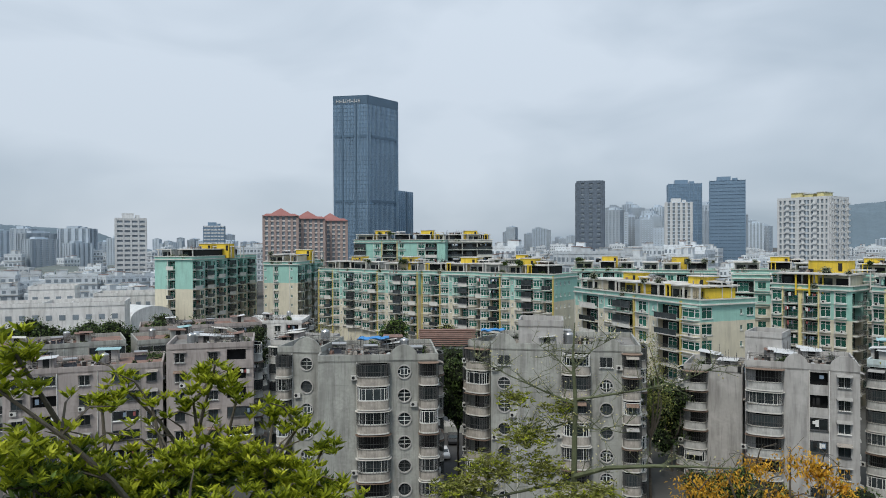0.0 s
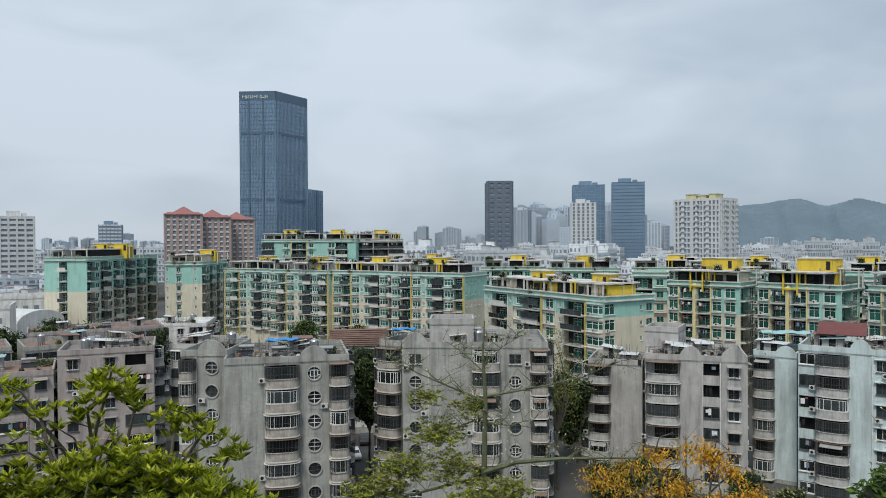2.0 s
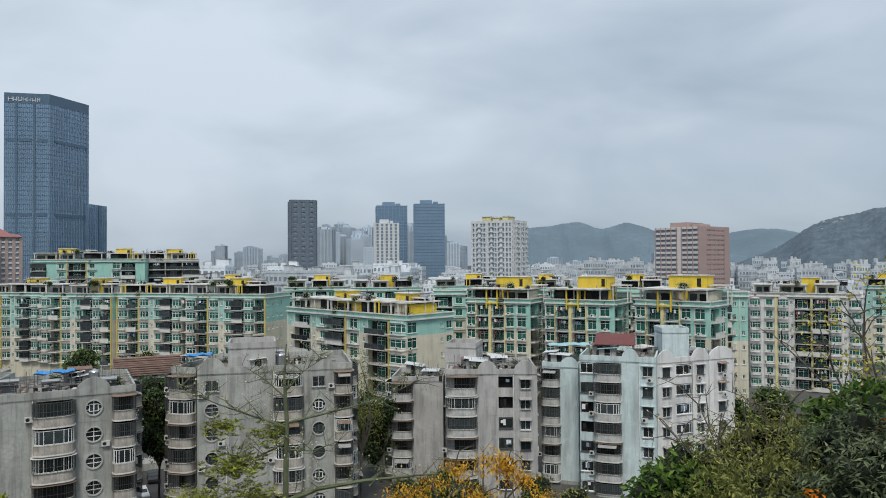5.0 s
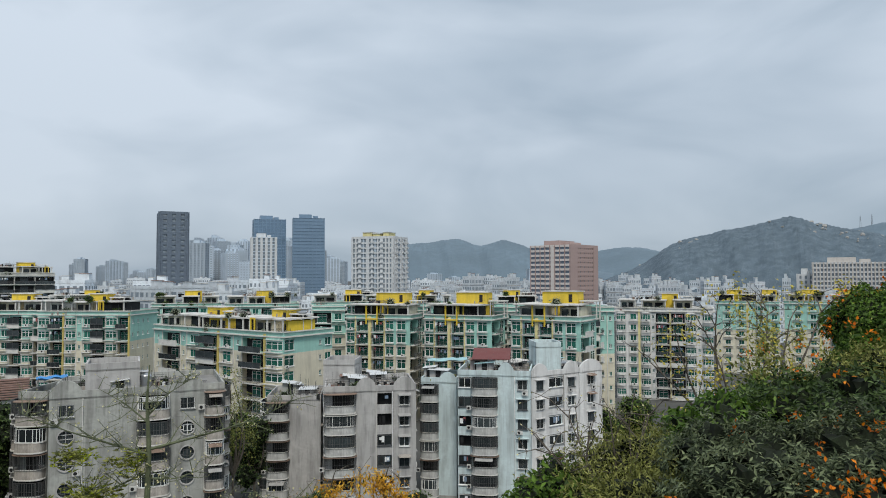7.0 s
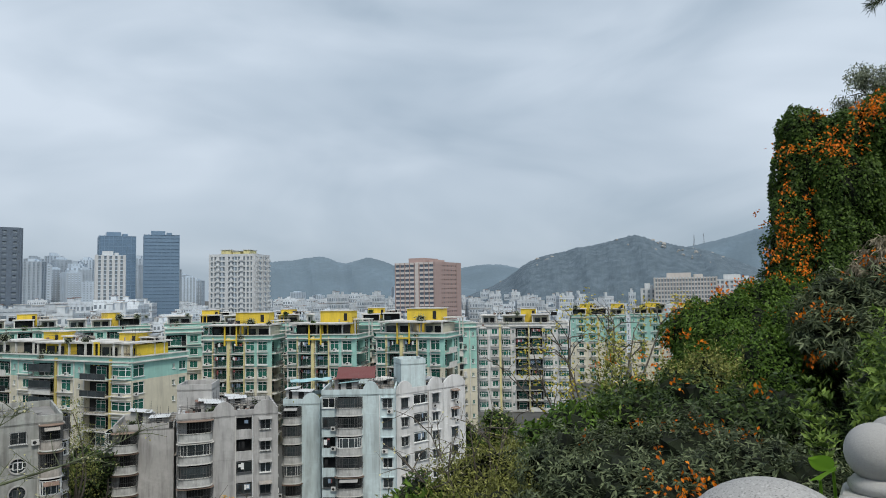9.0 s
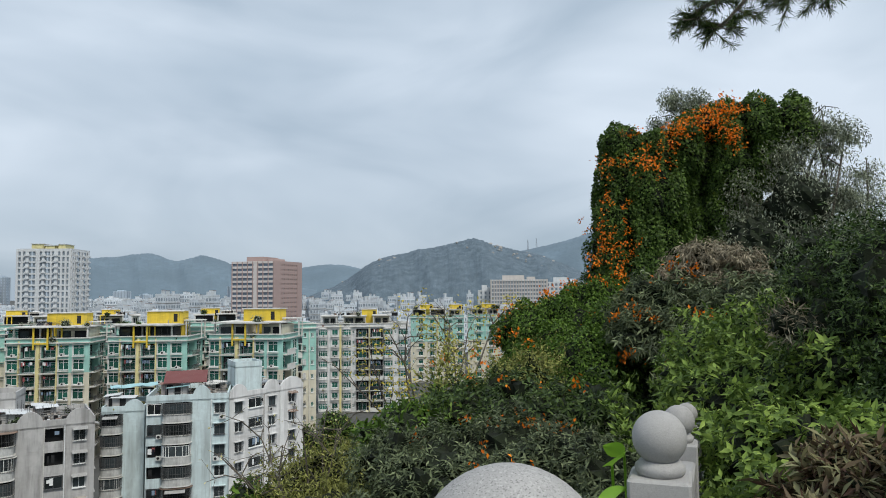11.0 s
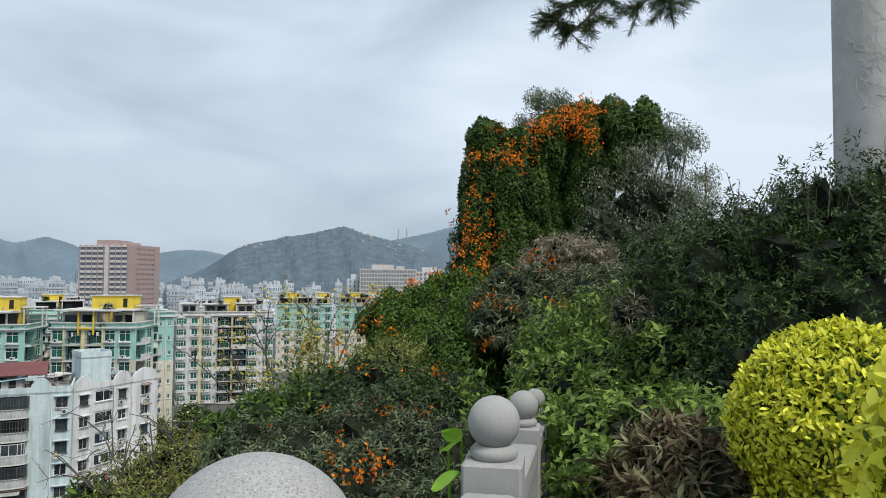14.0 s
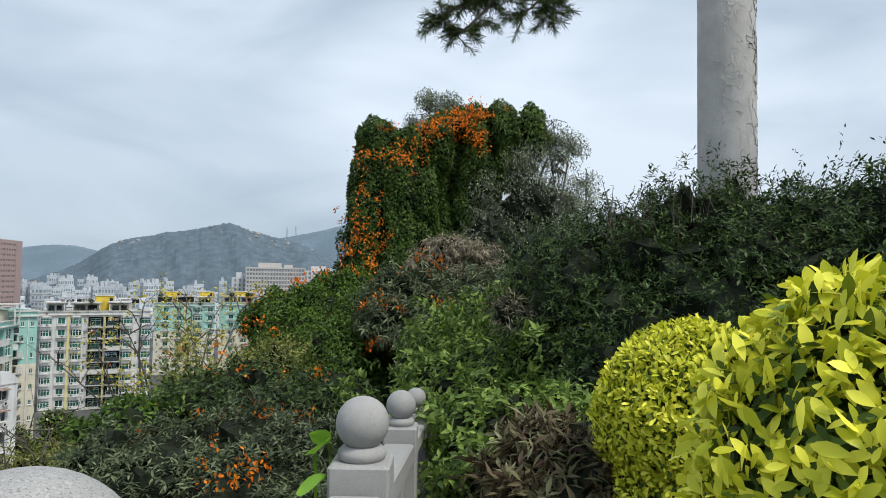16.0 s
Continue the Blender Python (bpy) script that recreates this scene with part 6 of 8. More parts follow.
# blocks with square windows farther along
a, b, c_, d_ = polar(19.1, 108), polar(23.3, 107), polar(23.6, 99), polar(31.0, 99.5)
old_block("pale grey block wing with rounded balconies", a, b, 9, [("c", 3.2), ("x", 4.6)], 6, 2.85, "concrete_pale", [("r", 3), ("c", 3)], None, -1.6, 15, 3)
old_block("pale grey block with arched parapets, rounded balconies and square windows", c_, d_, 12, [("c", 4.6), ("X", 3.2), ("r", 2.4), ("S", 3.6)], 6, 2.88, "concrete_pale", [("s", 3), ("r", 3)], [("s", 3), ("s", 3)], 0.6, 17, 6)
old_block("pale grey stair tower with patched sheet roofs", polar(23.5, 107), polar(26.0, 106), 6, [("x", 1)], 7, 2.9, "concrete_pale", None, None, 0.4, 19, 0)
a, b = polar(31.4, 108), polar(34.3, 107)
old_block("pale blue block wing with rounded balconies", a, b, 9, [("c", 2.8), ("X", 2.8)], 6, 2.85, "plaster_blue", None, None, 0.6, 21, 2, 1.2)
a, b = polar(34.4, 104), polar(40.3, 103)
old_block("pale blue block with arched parapets and rounded balconies", a, b, 12, [("r", 2.0), ("c", 3.7), ("X", 2.4), ("s", 2.2)], 7, 2.85, "plaster_blue", None, None, -0.6, 23, 4)
a, b = polar(40.4, 106), polar(46.0, 116)
old_block("white block with arched parapets, loggias and square windows", a, b, 12, [("S", 2.8), ("r", 2.6), ("S", 2.8), ("S", 4.2)], 6, 2.9, "plaster_white", None, [("s", 3), ("x", 3)], 1.4, 25, 4)
old_block("white stair tower with a small arched window", polar(40.8, 109), polar(42.8, 110), 5, [("x", 1)], 8, 2.85, "plaster_blue", None, None, 0.2, 26, 0)
# dark red lean-to roof and teal canopy on those roofs
g = Geo(M["sheet_red"], M["rail"])
for s in range(18):
    g.box((-2.9 + s * 0.32, -2.4, 0.03 * (s % 2)), (-2.9 + (s + 1) * 0.32, 2.6, 0.05 + 0.03 * (s % 2)), 0, Matrix.Rotation(radians(14), 4, "X"))
for x in (-2.6, 2.6):
    g.box((x - 0.05, -2.2, -2.6), (x + 0.05, -2.1, -0.55), 1)
    g.box((x - 0.05, 2.3, -2.6), (x + 0.05, 2.4, 0.5), 1)
p = polar(37.2, 107.5)
thing("lean_to_roof", "dark red corrugated metal lean-to roof on a block", "roof", pose(p.x, p.y, 22.0, 0, 0, -40), data=g.mesh("lean_to_roof"))
p = polar(33.6, 114)
tarpaulin(p.x, p.y, 18.6, 6.5, 4.5, "sheet_teal", "pale teal sheet canopy on a roof", -30)

# left quarter
old_block("pinkish grey block with protruding window bays", (-60, 94), (-41, 101), 11, [("s", 2.6), ("r", 2.6), ("x", 1.4), ("s", 2.6), ("x", 1.4), ("r", 3), ("s", 2.4)], 6, 2.8, "plaster_pink", None, [("r", 3), ("s", 3), ("r", 3)], -0.6, 31, 6, roof="roof_red")
old_block("pinkish grey block with paired windows", (-40.5, 101), (-28.6, 104), 11, [("s", 3), ("x", 0.8), ("s", 3), ("r", 3.2)], 6, 2.85, "plaster_pink", [("s", 3), ("x", 4)], [("r", 3), ("c", 3), ("r", 3)], 1.6, 33, 6)
old_block("grey walk-up block with red tiled terraces", (-74, 112), (-56, 122), 12, [("r", 3), ("s", 2.6), ("x", 2), ("r", 3)], 6, 2.8, "concrete", None, [("s", 3), ("r", 3), ("s", 3)], -0.2, 35, 5, roof="roof_red")
old_block("grey walk-up block with cluttered roof", (-54, 122), (-38, 131), 12, [("r", 3), ("s", 2.6), ("x", 2), ("r", 3)], 6, 2.8, "concrete", None, [("c", 3), ("r", 3), ("c", 3)], -0.4, 37, 5, roof="roof_red")
old_block("grey walk-up block with long red roof", (-66, 150), (-42, 160), 12, [("r", 3), ("s", 2.6), ("x", 2), ("r", 3)], 5, 2.8, "plaster_pink", None, [("c", 3), ("r", 3), ("c", 3)], 1.4, 39, 5, roof="roof_red")
old_block("white roofed plaster block", polar(-16.2, 181), polar(-11.6, 178), 14, [("s", 3), ("x", 2), ("s", 3), ("r", 3)], 6, 2.85, "plaster_white", None, [("c", 3), ("r", 3), ("c", 3)], -3.0, 41, 3, roof="sheet_white")
old_block("grey side block with terraces", (-28, 112), (-20.5, 110), 10, [("c", 3), ("r", 3)], 6, 2.8, "concrete_pale", None, [("c", 3), ("r", 3)], 1.0, 43, 3)
# small house with a red tiled roof
t, c = old_block("small white plastered house below the estate", (-3.4, 124), (4.8, 124), 9, [("s", 3), ("x", 2), ("s", 3)], 5, 2.9, "plaster_white", None, None, 1.2, 45, 0, parapet=0)
g = Geo(M["roof_red"])
z = 1.2 + 14.5
for s in range(9):
    f0, f1 = s / 9, (s + 1) / 9
    g.box((-4.6, 0.55 * s - 0.35, z + 0.28 * s), (5.9, 0.55 * s + 0.3, z + 0.28 * s + 0.14), 0, Matrix.Translation((0, 123.7, 0)))
    g.box((-4.6, 9.6 - 0.55 * s - 0.3, z + 0.28 * s), (5.9, 9.6 - 0.55 * s + 0.35, z + 0.28 * s + 0.14), 0, Matrix.Translation((0, 123.7, 0)))
part("pitched_roof", g, t, label="weathered red clay tile roof")

# ---- plants ----
HX, HY = 0.42, 0.1


def spot(az, el, r, near=False):
    p = polar(az, r)
    return np.array([p.x + (HX if near else 0), p.y + (HY if near else 0), EYE + r * math.tan(radians(el))])


def blob(az, el, r, s, sz, near=True):
    return (*spot(az, el, r, near), s, s, sz)


def whorls(parent, name, C, mat, L, n_leaf=9, wide=0.33, seed=1, up=0.55, label=""):
    """Rosettes of leaves at twig ends."""
    r = np.random.RandomState(seed)
    n = len(C)
    P = np.repeat(C, n_leaf, 0) + r.normal(size=(n * n_leaf, 3)) * L * 0.08
    q = np.tile(np.arange(n_leaf) * 2.4, n) + np.repeat(r.uniform(0, 6.3, n), n_leaf)
    ax = r.normal(size=(n, 3)) * 0.45 + np.array([0, 0, 1.0])
    D = np.stack([np.cos(q), np.sin(q), np.full(len(q), up)], 1) + np.repeat(ax, n_leaf, 0) * 0.35 + r.normal(size=P.shape) * 0.15
    Ls = L * r.uniform(0.7, 1.2, len(P))
    return part(name, leaf_geo(name, P, D, Ls, Ls * wide, M[mat], seed=seed), parent, label=label)


def in_blobs(blobs, n, seed, shell=0.45):
    r = np.random.RandomState(seed)
    B = np.array(blobs, float)
    vol = B[:, 3] * B[:, 4] * B[:, 5]
    k = r.choice(len(B), n, p=vol ** 0.8 / (vol ** 0.8).sum())
    U = r.normal(size=(n, 3))
    U /= np.linalg.norm(U, axis=1, keepdims=True)
    return B[k, :3] + U * B[k, 3:] * r.uniform(shell, 1.0, n)[:, None]


def limbs(parent, name, base, targets, r0, mat, seed, sub=4, twig=0.01, split=0.35, bend=0.12, twigs=None):
    """A trunk that divides into limbs reaching the targets, with side twigs. Returns the twig ends."""
    r = random.Random(seed)
    base = Vector(base)
    g = Geo(M[mat])
    ends = []
    mid = sum((Vector(t) for t in targets), Vector()) / len(targets)
    fork = base.lerp(mid, split)
    fork.x, fork.y = base.x * 0.6 + fork.x * 0.4, base.y * 0.6 + fork.y * 0.4
    g.tube([base, base.lerp(fork, 0.5) + Vector((r.uniform(-.1, .1), r.uniform(-.1, .1), 0)), fork], [r0, r0 * 0.85, r0 * 0.7], 0, 8)
    for t in targets:
        t = Vector(t)
        ln = (t - fork).length
        pts, n = [], 6
        side = Vector((r.uniform(-1, 1), r.uniform(-1, 1), r.uniform(-0.2, 0.9))) * ln * bend
        for j in range(n + 1):
            f = j / n
            pts.append(fork.lerp(t, f) + side * math.sin(math.pi * f))
        g.tube(pts, [r0 * 0.55 * (1 - 0.85 * j / n) + twig for j in range(n + 1)], 0, 6)
        for _ in range(sub):
            j = r.randint(2, n)
            d = Vector((r.uniform(-1, 1), r.uniform(-1, 1), r.uniform(-0.2, 1))).normalized() * min(ln * r.uniform(0.15, 0.4), 0.9)
            e = pts[j] + d
            m = pts[j] + d * 0.5 + Vector((0, 0, ln * 0.03))
            g.tube([pts[j], m, e], [twig * 2.0, twig * 1.5, twig * 0.7], 0, 4)
            ends.append(e)
            for _ in range(twigs or 0):
                e2 = m.lerp(e, r.uniform(0, 1)) + Vector((r.uniform(-1, 1), r.uniform(-1, 1), r.uniform(-0.3, 1))).normalized() * ln * r.uniform(0.06, 0.18)
                g.tube([m.lerp(e, 0.5), e2], [twig, twig * 0.5], 0, 3)
                ends.append(e2)
        ends.append(t)
    part(name, g, parent)
    return ends


# bright green tree below the terrace
t = thing("tree", "bright green tree with whorled leaves on the slope", "tree")
LT = [(-31.5, -7.5, 12, .7, .5), (-32.3, -10.2, 12, .8, .4), (-24.3, -10.9, 14.5, .6, .35), (-26, -11.8, 14.5, .55, .3), (-22.6, -12.2, 14.3, .45, .3), (-18.2, -10.6, 14.5, .7, .4), (-16.3, -11.8, 14.3, .6, .4), (-19.6, -12.2, 14.2, .5, .35), (-11.6, -14.6, 14, .6, .35), (-13.6, -14, 14, .6, .35), (-9.6, -16.2, 14, .5, .3)]
LM = [(-31, -13.5, 12, 1.0, .5), (-28, -15, 12.6, 1.0, .5), (-24.5, -15.6, 13.4, 1.0, .5), (-21, -15.4, 13.6, .9, .45), (-17.5, -15, 13.8, 1.0, .5), (-14, -16.2, 13.6, .9, .45), (-11, -17.6, 13.2, .9, .45), (-8.6, -19.2, 13, .7, .4), (-30, -18.5, 11.6, 1.2, .5), (-25, -19, 12, 1.3, .5), (-20, -19, 12.2, 1.3, .5), (-15.5, -19.6, 12.4, 1.2, .5), (-11.5, -20.6, 12.4, 1, .4)]
BT = [blob(a, e, r, s * .8, z * .8, False) for a, e, r, s, z in LT]
BM = [blob(a, e - 1.3, r, s * .9, z * .9, False) for a, e, r, s, z in LM]
ends = limbs(t, "trunk", (-4.6, 13.2, 23), [b[:3] for b in BT + BM], 0.16, "bark", 3, 5, 0.012, 0.35)
C = np.concatenate([in_blobs(BT, 130, 4, 0.3), in_blobs(BM, 520, 24, 0.3), np.array([tuple(e) for e in ends])])
whorls(t, "crown", C, "leaf_bright", 0.22, 13, 0.27, 5)
whorls(t, "young_growth", in_blobs([(b[0], b[1], b[2] + b[5] * .4, b[3], b[4], b[5] * .7) for b in BT + BM], 190, 14, 0.6), "leaf_tip", 0.2, 10, 0.3, 15)
# darker leaf colour set lower in the crown to paint its inner shade
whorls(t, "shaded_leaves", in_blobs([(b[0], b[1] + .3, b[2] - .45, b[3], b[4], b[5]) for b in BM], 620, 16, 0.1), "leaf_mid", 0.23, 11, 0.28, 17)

# tall sparse tree with level boughs
t = thing("tree", "sparse tree with green bark, level boughs and few leaves", "tree")
KX = polar(10.75, 21)
g = Geo(M["bark_green"])
trunk = [(KX.x, KX.y, 19), (KX.x + .03, KX.y, 24), (KX.x, KX.y, 27), (KX.x + .05, KX.y, 29.3), (KX.x - .02, KX.y, 30.6), (KX.x + .04, KX.y, 31.6)]
g.tube(trunk, [.13, .11, .09, .065, .04, .015], 0, 8)
part("trunk", g, t)
kr = random.Random(8)
tips = []


def bough(pts, r0, n_twig, name="bough"):
    g = Geo(M["bark_green"])
    P = [Vector(spot(a, e, r)) for a, e, r in pts]
    g.tube(P, [r0 * (1 - 0.8 * j / (len(P) - 1)) for j in range(len(P))], 0, 6)
    for _ in range(n_twig):
        j = kr.randrange(len(P) - 1)
        p = P[j].lerp(P[j + 1], kr.random())
        d = Vector((kr.uniform(-1, 1), kr.uniform(-.6, .6), kr.uniform(-.25, 1))).normalized() * kr.uniform(.3, 1.0)
        q = p + d * .5 + Vector((kr.uniform(-.1, .1), 0, kr.uniform(-.1, .1)))
        g.tube([p, q, p + d], [.014, .01, .005], 0, 4)
        tips.append(p + d)
        for _ in range(3):
            e = q + Vector((kr.uniform(-1, 1), kr.uniform(-1, 1), kr.uniform(-.3, 1))).normalized() * kr.uniform(.12, .4)
            g.tube([q, e], [.006, .003], 0, 3)
            tips.append(e)
    part(name, g, t)


bough([(10.8, -12.6, 21), (13, -12.2, 21), (16, -11.6, 20.6), (18.8, -10.9, 20.2), (21.5, -9.6, 20)], .045, 28)
bough([(10.8, -12.9, 21), (8.4, -12.0, 21), (5.5, -10.8, 20.6), (2.6, -9.3, 20.3)], .04, 28)
bough([(10.7, -18.4, 21), (13.4, -17.6, 20.6), (17, -17.2, 20), (20, -17.0, 19.6), (23, -16.8, 19.5)], .085, 24)
bough([(10.7, -18.8, 21), (8, -19.3, 20.6), (4, -20.2, 20), (1, -20.6, 19.6)], .06, 20)
bough([(10.8, -10.2, 21), (12.3, -8.6, 21), (14, -7.6, 21)], .025, 18)
bough([(10.7, -10.6, 21), (9.2, -9.2, 21.2), (7.4, -8.0, 21.4)], .025, 18)
bough([(10.8, -14.6, 21), (12.8, -14.8, 20.8), (15, -14.2, 20.6)], .03, 20)
bough([(10.7, -14.2, 21), (8.5, -15, 21), (6.2, -15.4, 21)], .03, 20)
B = [blob(a, e, r, s, z, False) for a, e, r, s, z in ((7, -15.5, 21, 1.0, .5), (4.2, -18, 20.5, 1.1, .5), (8.3, -18, 20.6, .9, .5), (1.6, -19.6, 20, 1.1, .45), (9.5, -13.4, 21, .6, .4), (13, -19.6, 20, .8, .35), (6, -12.6, 21, .7, .35), (10.5, -20.2, 19.5, 1.2, .4))]
C = in_blobs(B, 1250, 9, 0.2)
whorls(t, "leaves", C, "leaf_olive", 0.15, 6, 0.3, 10, 0.1)
whorls(t, "young_leaves", in_blobs(B, 420, 19, 0.3), "leaf_bright", 0.14, 6, 0.3, 11, 0.1)
P = np.array([tuple(p) for p in tips])
tagged(part("bud_growth", leaf_geo("bud_growth", P, np.random.RandomState(2).normal(size=P.shape) + [0, 0, 1], 0.07, 0.05, M["bud"], seed=2), t), kind="stuff")

# autumn tree
t = thing("tree", "small tree with drooping orange yellow autumn leaves", "tree")
OT = [(20.3, -18.6, 22, .95, .45), (22.5, -17.6, 22, .8, .4), (24.3, -16.6, 22.4, .75, .45), (26.6, -15.9, 22.4, .85, .5), (28.6, -16.4, 22, .8, .55), (30, -17.2, 22, .6, .4), (26, -18.6, 21.6, 1.0, .4), (23.4, -19.3, 21.4, .9, .35), (31.5, -18.6, 21.4, .55, .35), (29.3, -19.3, 21, .7, .3)]
B = [blob(a, e, r, s, z, False) for a, e, r, s, z in OT]
limbs(t, "trunk", (*polar(26, 21.6), 20), [b[:3] for b in B], 0.1, "bark", 5, 6, 0.012, 0.6, 0.1, 2)
P = in_blobs(B, 5600, 12, 0.1)
keep = lump(P, 4.5, 77) > -0.05
P = P[keep]
part("crown", leaf_geo("crown", P, np.random.RandomState(3).normal(size=P.shape) * 0.7 - [0, 0, 0.6], 0.15, 0.055, M["leaf_orange"], seed=3), t, label="orange yellow drooping leaves")
P = in_blobs(B, 260, 13, 0.1)
part("green_leaves", leaf_geo("green_leaves", P, np.random.RandomState(4).normal(size=P.shape) - [0, 0, 0.5], 0.18, 0.06, M["leaf_olive"], seed=4), t)

# trees standing between the blocks


def street_tree(az, r, top, height, rad, mat, seed, label, dens=9, leaf=0.42, thin=0.0, base=0.0):
    p = polar(az, r)
    t = thing("tree", label, "tree", group="street trees")
    q = random.Random(seed)
    B = []
    for j in range(9):
        a = q.uniform(0, 6.28)
        f = j / 8
        d = rad * q.uniform(0.25, 0.65) * (1 - 0.5 * f)
        B.append((p.x + d * math.cos(a), p.y + d * math.sin(a), top - height * (0.85 - 0.7 * f), rad * q.uniform(.42, .6), rad * q.uniform(.42, .6), height * q.uniform(.16, .24)))
    limbs(t, "trunk", (p.x, p.y, base), [b[:3] for b in B], 0.2, "bark", seed, 3, 0.03, 0.5)
    foliage(t, "crown", B, mat, dens, leaf, seed, core=0.0 if thin else 0.72, lumpy=0.4, jitter=0.3, thin=thin)


street_tree(1.2, 101, 18.8, 11, 4.3, "leaf_dark", 201, "dense dark green tree between two blocks", 12)
street_tree(3.4, 118, 15, 9, 3.6, "leaf_mid", 202, "green tree beside the lane")
street_tree(16.6, 96, 21.8, 12, 3.6, "leaf_olive", 203, "airy olive green tree beside a block", 12, 0.28, 0.3)
street_tree(18.2, 108, 13, 10, 4, "leaf_dark", 204, "dark green tree in a courtyard")
street_tree(17.2, 118, 12, 9, 4, "leaf_mid", 205, "green tree in a courtyard")
street_tree(-22.4, 118, 17, 12, 5, "leaf_dark", 206, "dark green tree between low blocks", 10)
street_tree(-20.8, 127, 14, 10, 4.5, "leaf_dark", 207, "dark green tree between low blocks")
street_tree(-4.0, 150, 17.5, 12, 5, "leaf_mid", 208, "green tree in front of a mint building")
street_tree(0.2, 145, 17, 10, 4, "leaf_olive", 209, "green tree in front of a mint building")
street_tree(-9.5, 140, 17.5, 9, 3.5, "leaf_olive", 210, "roof height tree with pale leaves", 8, 0.35, 0.3)
street_tree(-15.5, 165, 15, 10, 5, "leaf_dark", 211, "dense dark green street tree")
for j in range(9):
    street_tree(-32 + j * 1.5, 172 + 6 * math.sin(j), 16.4 + math.sin(j * 2.1), 13, 6, "leaf_dark", 220 + j, "dark green avenue tree", 5, 0.6)
for j in range(9):
    street_tree(20.5 + j * 2.6, 92 - 5 * (j % 2) - (j > 3) * 4, 5.5 + 2.2 * math.sin(j * 1.7), 5, 3.4, ("leaf_dark", "leaf_mid", "leaf_olive")[j % 3], 260 + j, "low green tree at the foot of the blocks", 9, 0.35)
for j in range(5):
    street_tree(42 + j * 3.4, 128 + 9 * (j % 3), 9, 8, 6, "leaf_mid", 240 + j, "green courtyard tree below the hillside", 5, 0.6)

# hillside growth: (name, label, leaf, blobs, leaves per square metre, leaf size)


def shrub(label, mat, blobs, dens, size, seed, name="shrub", **kw):
    t = thing(name, label, "shrub", group="hillside shrubs")
    B = [blob(*b) for b in blobs]
    foliage(t, "leaves", B, mat, dens, size, seed, **kw)
    return t, B


def flowers(parent, B, n, seed, size=0.16, bunch=11, side=None, top=0.0):
    """Bunches of small trumpet flowers on the outside of the growth."""
    P, D = crown_points(B, 3.0, seed, 0.02, 0.22)
    r = np.random.RandomState(seed)
    ok = (P[:, :2] * D[:, :2]).sum(1) < 0.35 * np.linalg.norm(P[:, :2], axis=1)
    if top:
        ok &= (D[:, 2] > 0.1) & (D[:, 2] < 0.75)
    P, D = P[ok], D[ok]
    cl = lump(P, 2.4, seed + 2) + r.normal(size=len(P)) * 0.12
    k = np.argsort(-cl)[:n]
    C, E = np.repeat(P[k], bunch, 0), np.repeat(D[k], bunch, 0)
    C = C + r.normal(size=C.shape) * size * 0.65
    tagged(part("blossom", leaf_geo("blossom", C, E + r.normal(size=C.shape) * 0.6, size * 0.75, size * 0.5, M["flower"], seed=seed), parent, label="bunches of orange trumpet flowers"), kind="stuff")


def flower_band(parent, path, n, seed, spread=0.35, size=0.13, bunch=7):
    """Bunches of flowers strewn along a line of (azimuth, elevation, range)."""
    r = np.random.RandomState(seed)
    f = r.uniform(0, len(path) - 1.001, n)
    k = f.astype(int)
    Q = np.array([spot(*p, True) for p in path])
    P = Q[k] + (Q[k + 1] - Q[k]) * (f - k)[:, None] + r.normal(size=(n, 3)) * spread
    P = np.repeat(P, bunch, 0) + r.normal(size=(n * bunch, 3)) * size * 0.7
    out = -P / np.linalg.norm(P, axis=1, keepdims=True)
    tagged(part("blossom", leaf_geo("blossom", P, out * 0.6 + r.normal(size=P.shape) * 0.6, size * 0.8, size * 0.5, M["flower"], seed=seed), parent, label="bunches of orange trumpet flowers"), kind="stuff")


# vine-draped tower of growth
VT = [(71.9, 11.3, 25, .8, .9), (72.0, 8.6, 25, 1.0, 1.5), (71.6, 5.4, 25, 1.1, 1.6), (71.3, 2.2, 25, 1.1, 1.6), (70.9, -1, 24.6, 1.2, 1.5), (73.9, 10.1, 25.4, 1.1, 1.1), (74, 7, 25.2, 1.35, 1.7), (73.8, 3.4, 25, 1.4, 1.7), (73.8, 0, 24.6, 1.5, 1.6),
      (76.6, 10.4, 26, 1.2, 1.3), (76.4, 7.8, 26.4, 1.1, 1.4), (79.2, 12, 26.4, 1.3, 1.1), (81.6, 12.3, 26.6, 1.2, 1.0), (79.8, 9, 26.4, 1.3, 1.3), (82.4, 9.8, 26.8, 1.0, 1.2), (84.5, 12.7, 27, .55, .8), (76.6, 4.6, 26.4, 1.2, 1.6), (79.2, 5.4, 26.6, 1.3, 1.7), (79, 2, 26, 1.4, 1.4), (76.4, 1.6, 25.6, 1.2, 1.4)]
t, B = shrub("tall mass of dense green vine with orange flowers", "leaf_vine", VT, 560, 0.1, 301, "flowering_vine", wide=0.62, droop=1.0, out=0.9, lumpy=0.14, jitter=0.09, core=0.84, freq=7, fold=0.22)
flowers(t, [blob(a, e, r, s, z) for a, e, r, s, z in VT[:1] + VT[5:6] + VT[9:13]], 24, 302, 0.13, top=0.1)
flowers(t, [blob(a - .4, e, r - .2, s, z) for a, e, r, s, z in VT[:5]], 12, 303, 0.12)
flowers(t, [blob(a, e, r - .5, s, z) for a, e, r, s, z in VT[3:5] + VT[7:9]], 10, 304, 0.12)
flower_band(t, [(73.8, 10.9, 23.9), (75.4, 11.9, 24.3), (77.2, 13.1, 24.6), (79.2, 13.6, 25), (80.6, 13.7, 25.2)], 75, 307, 0.2)
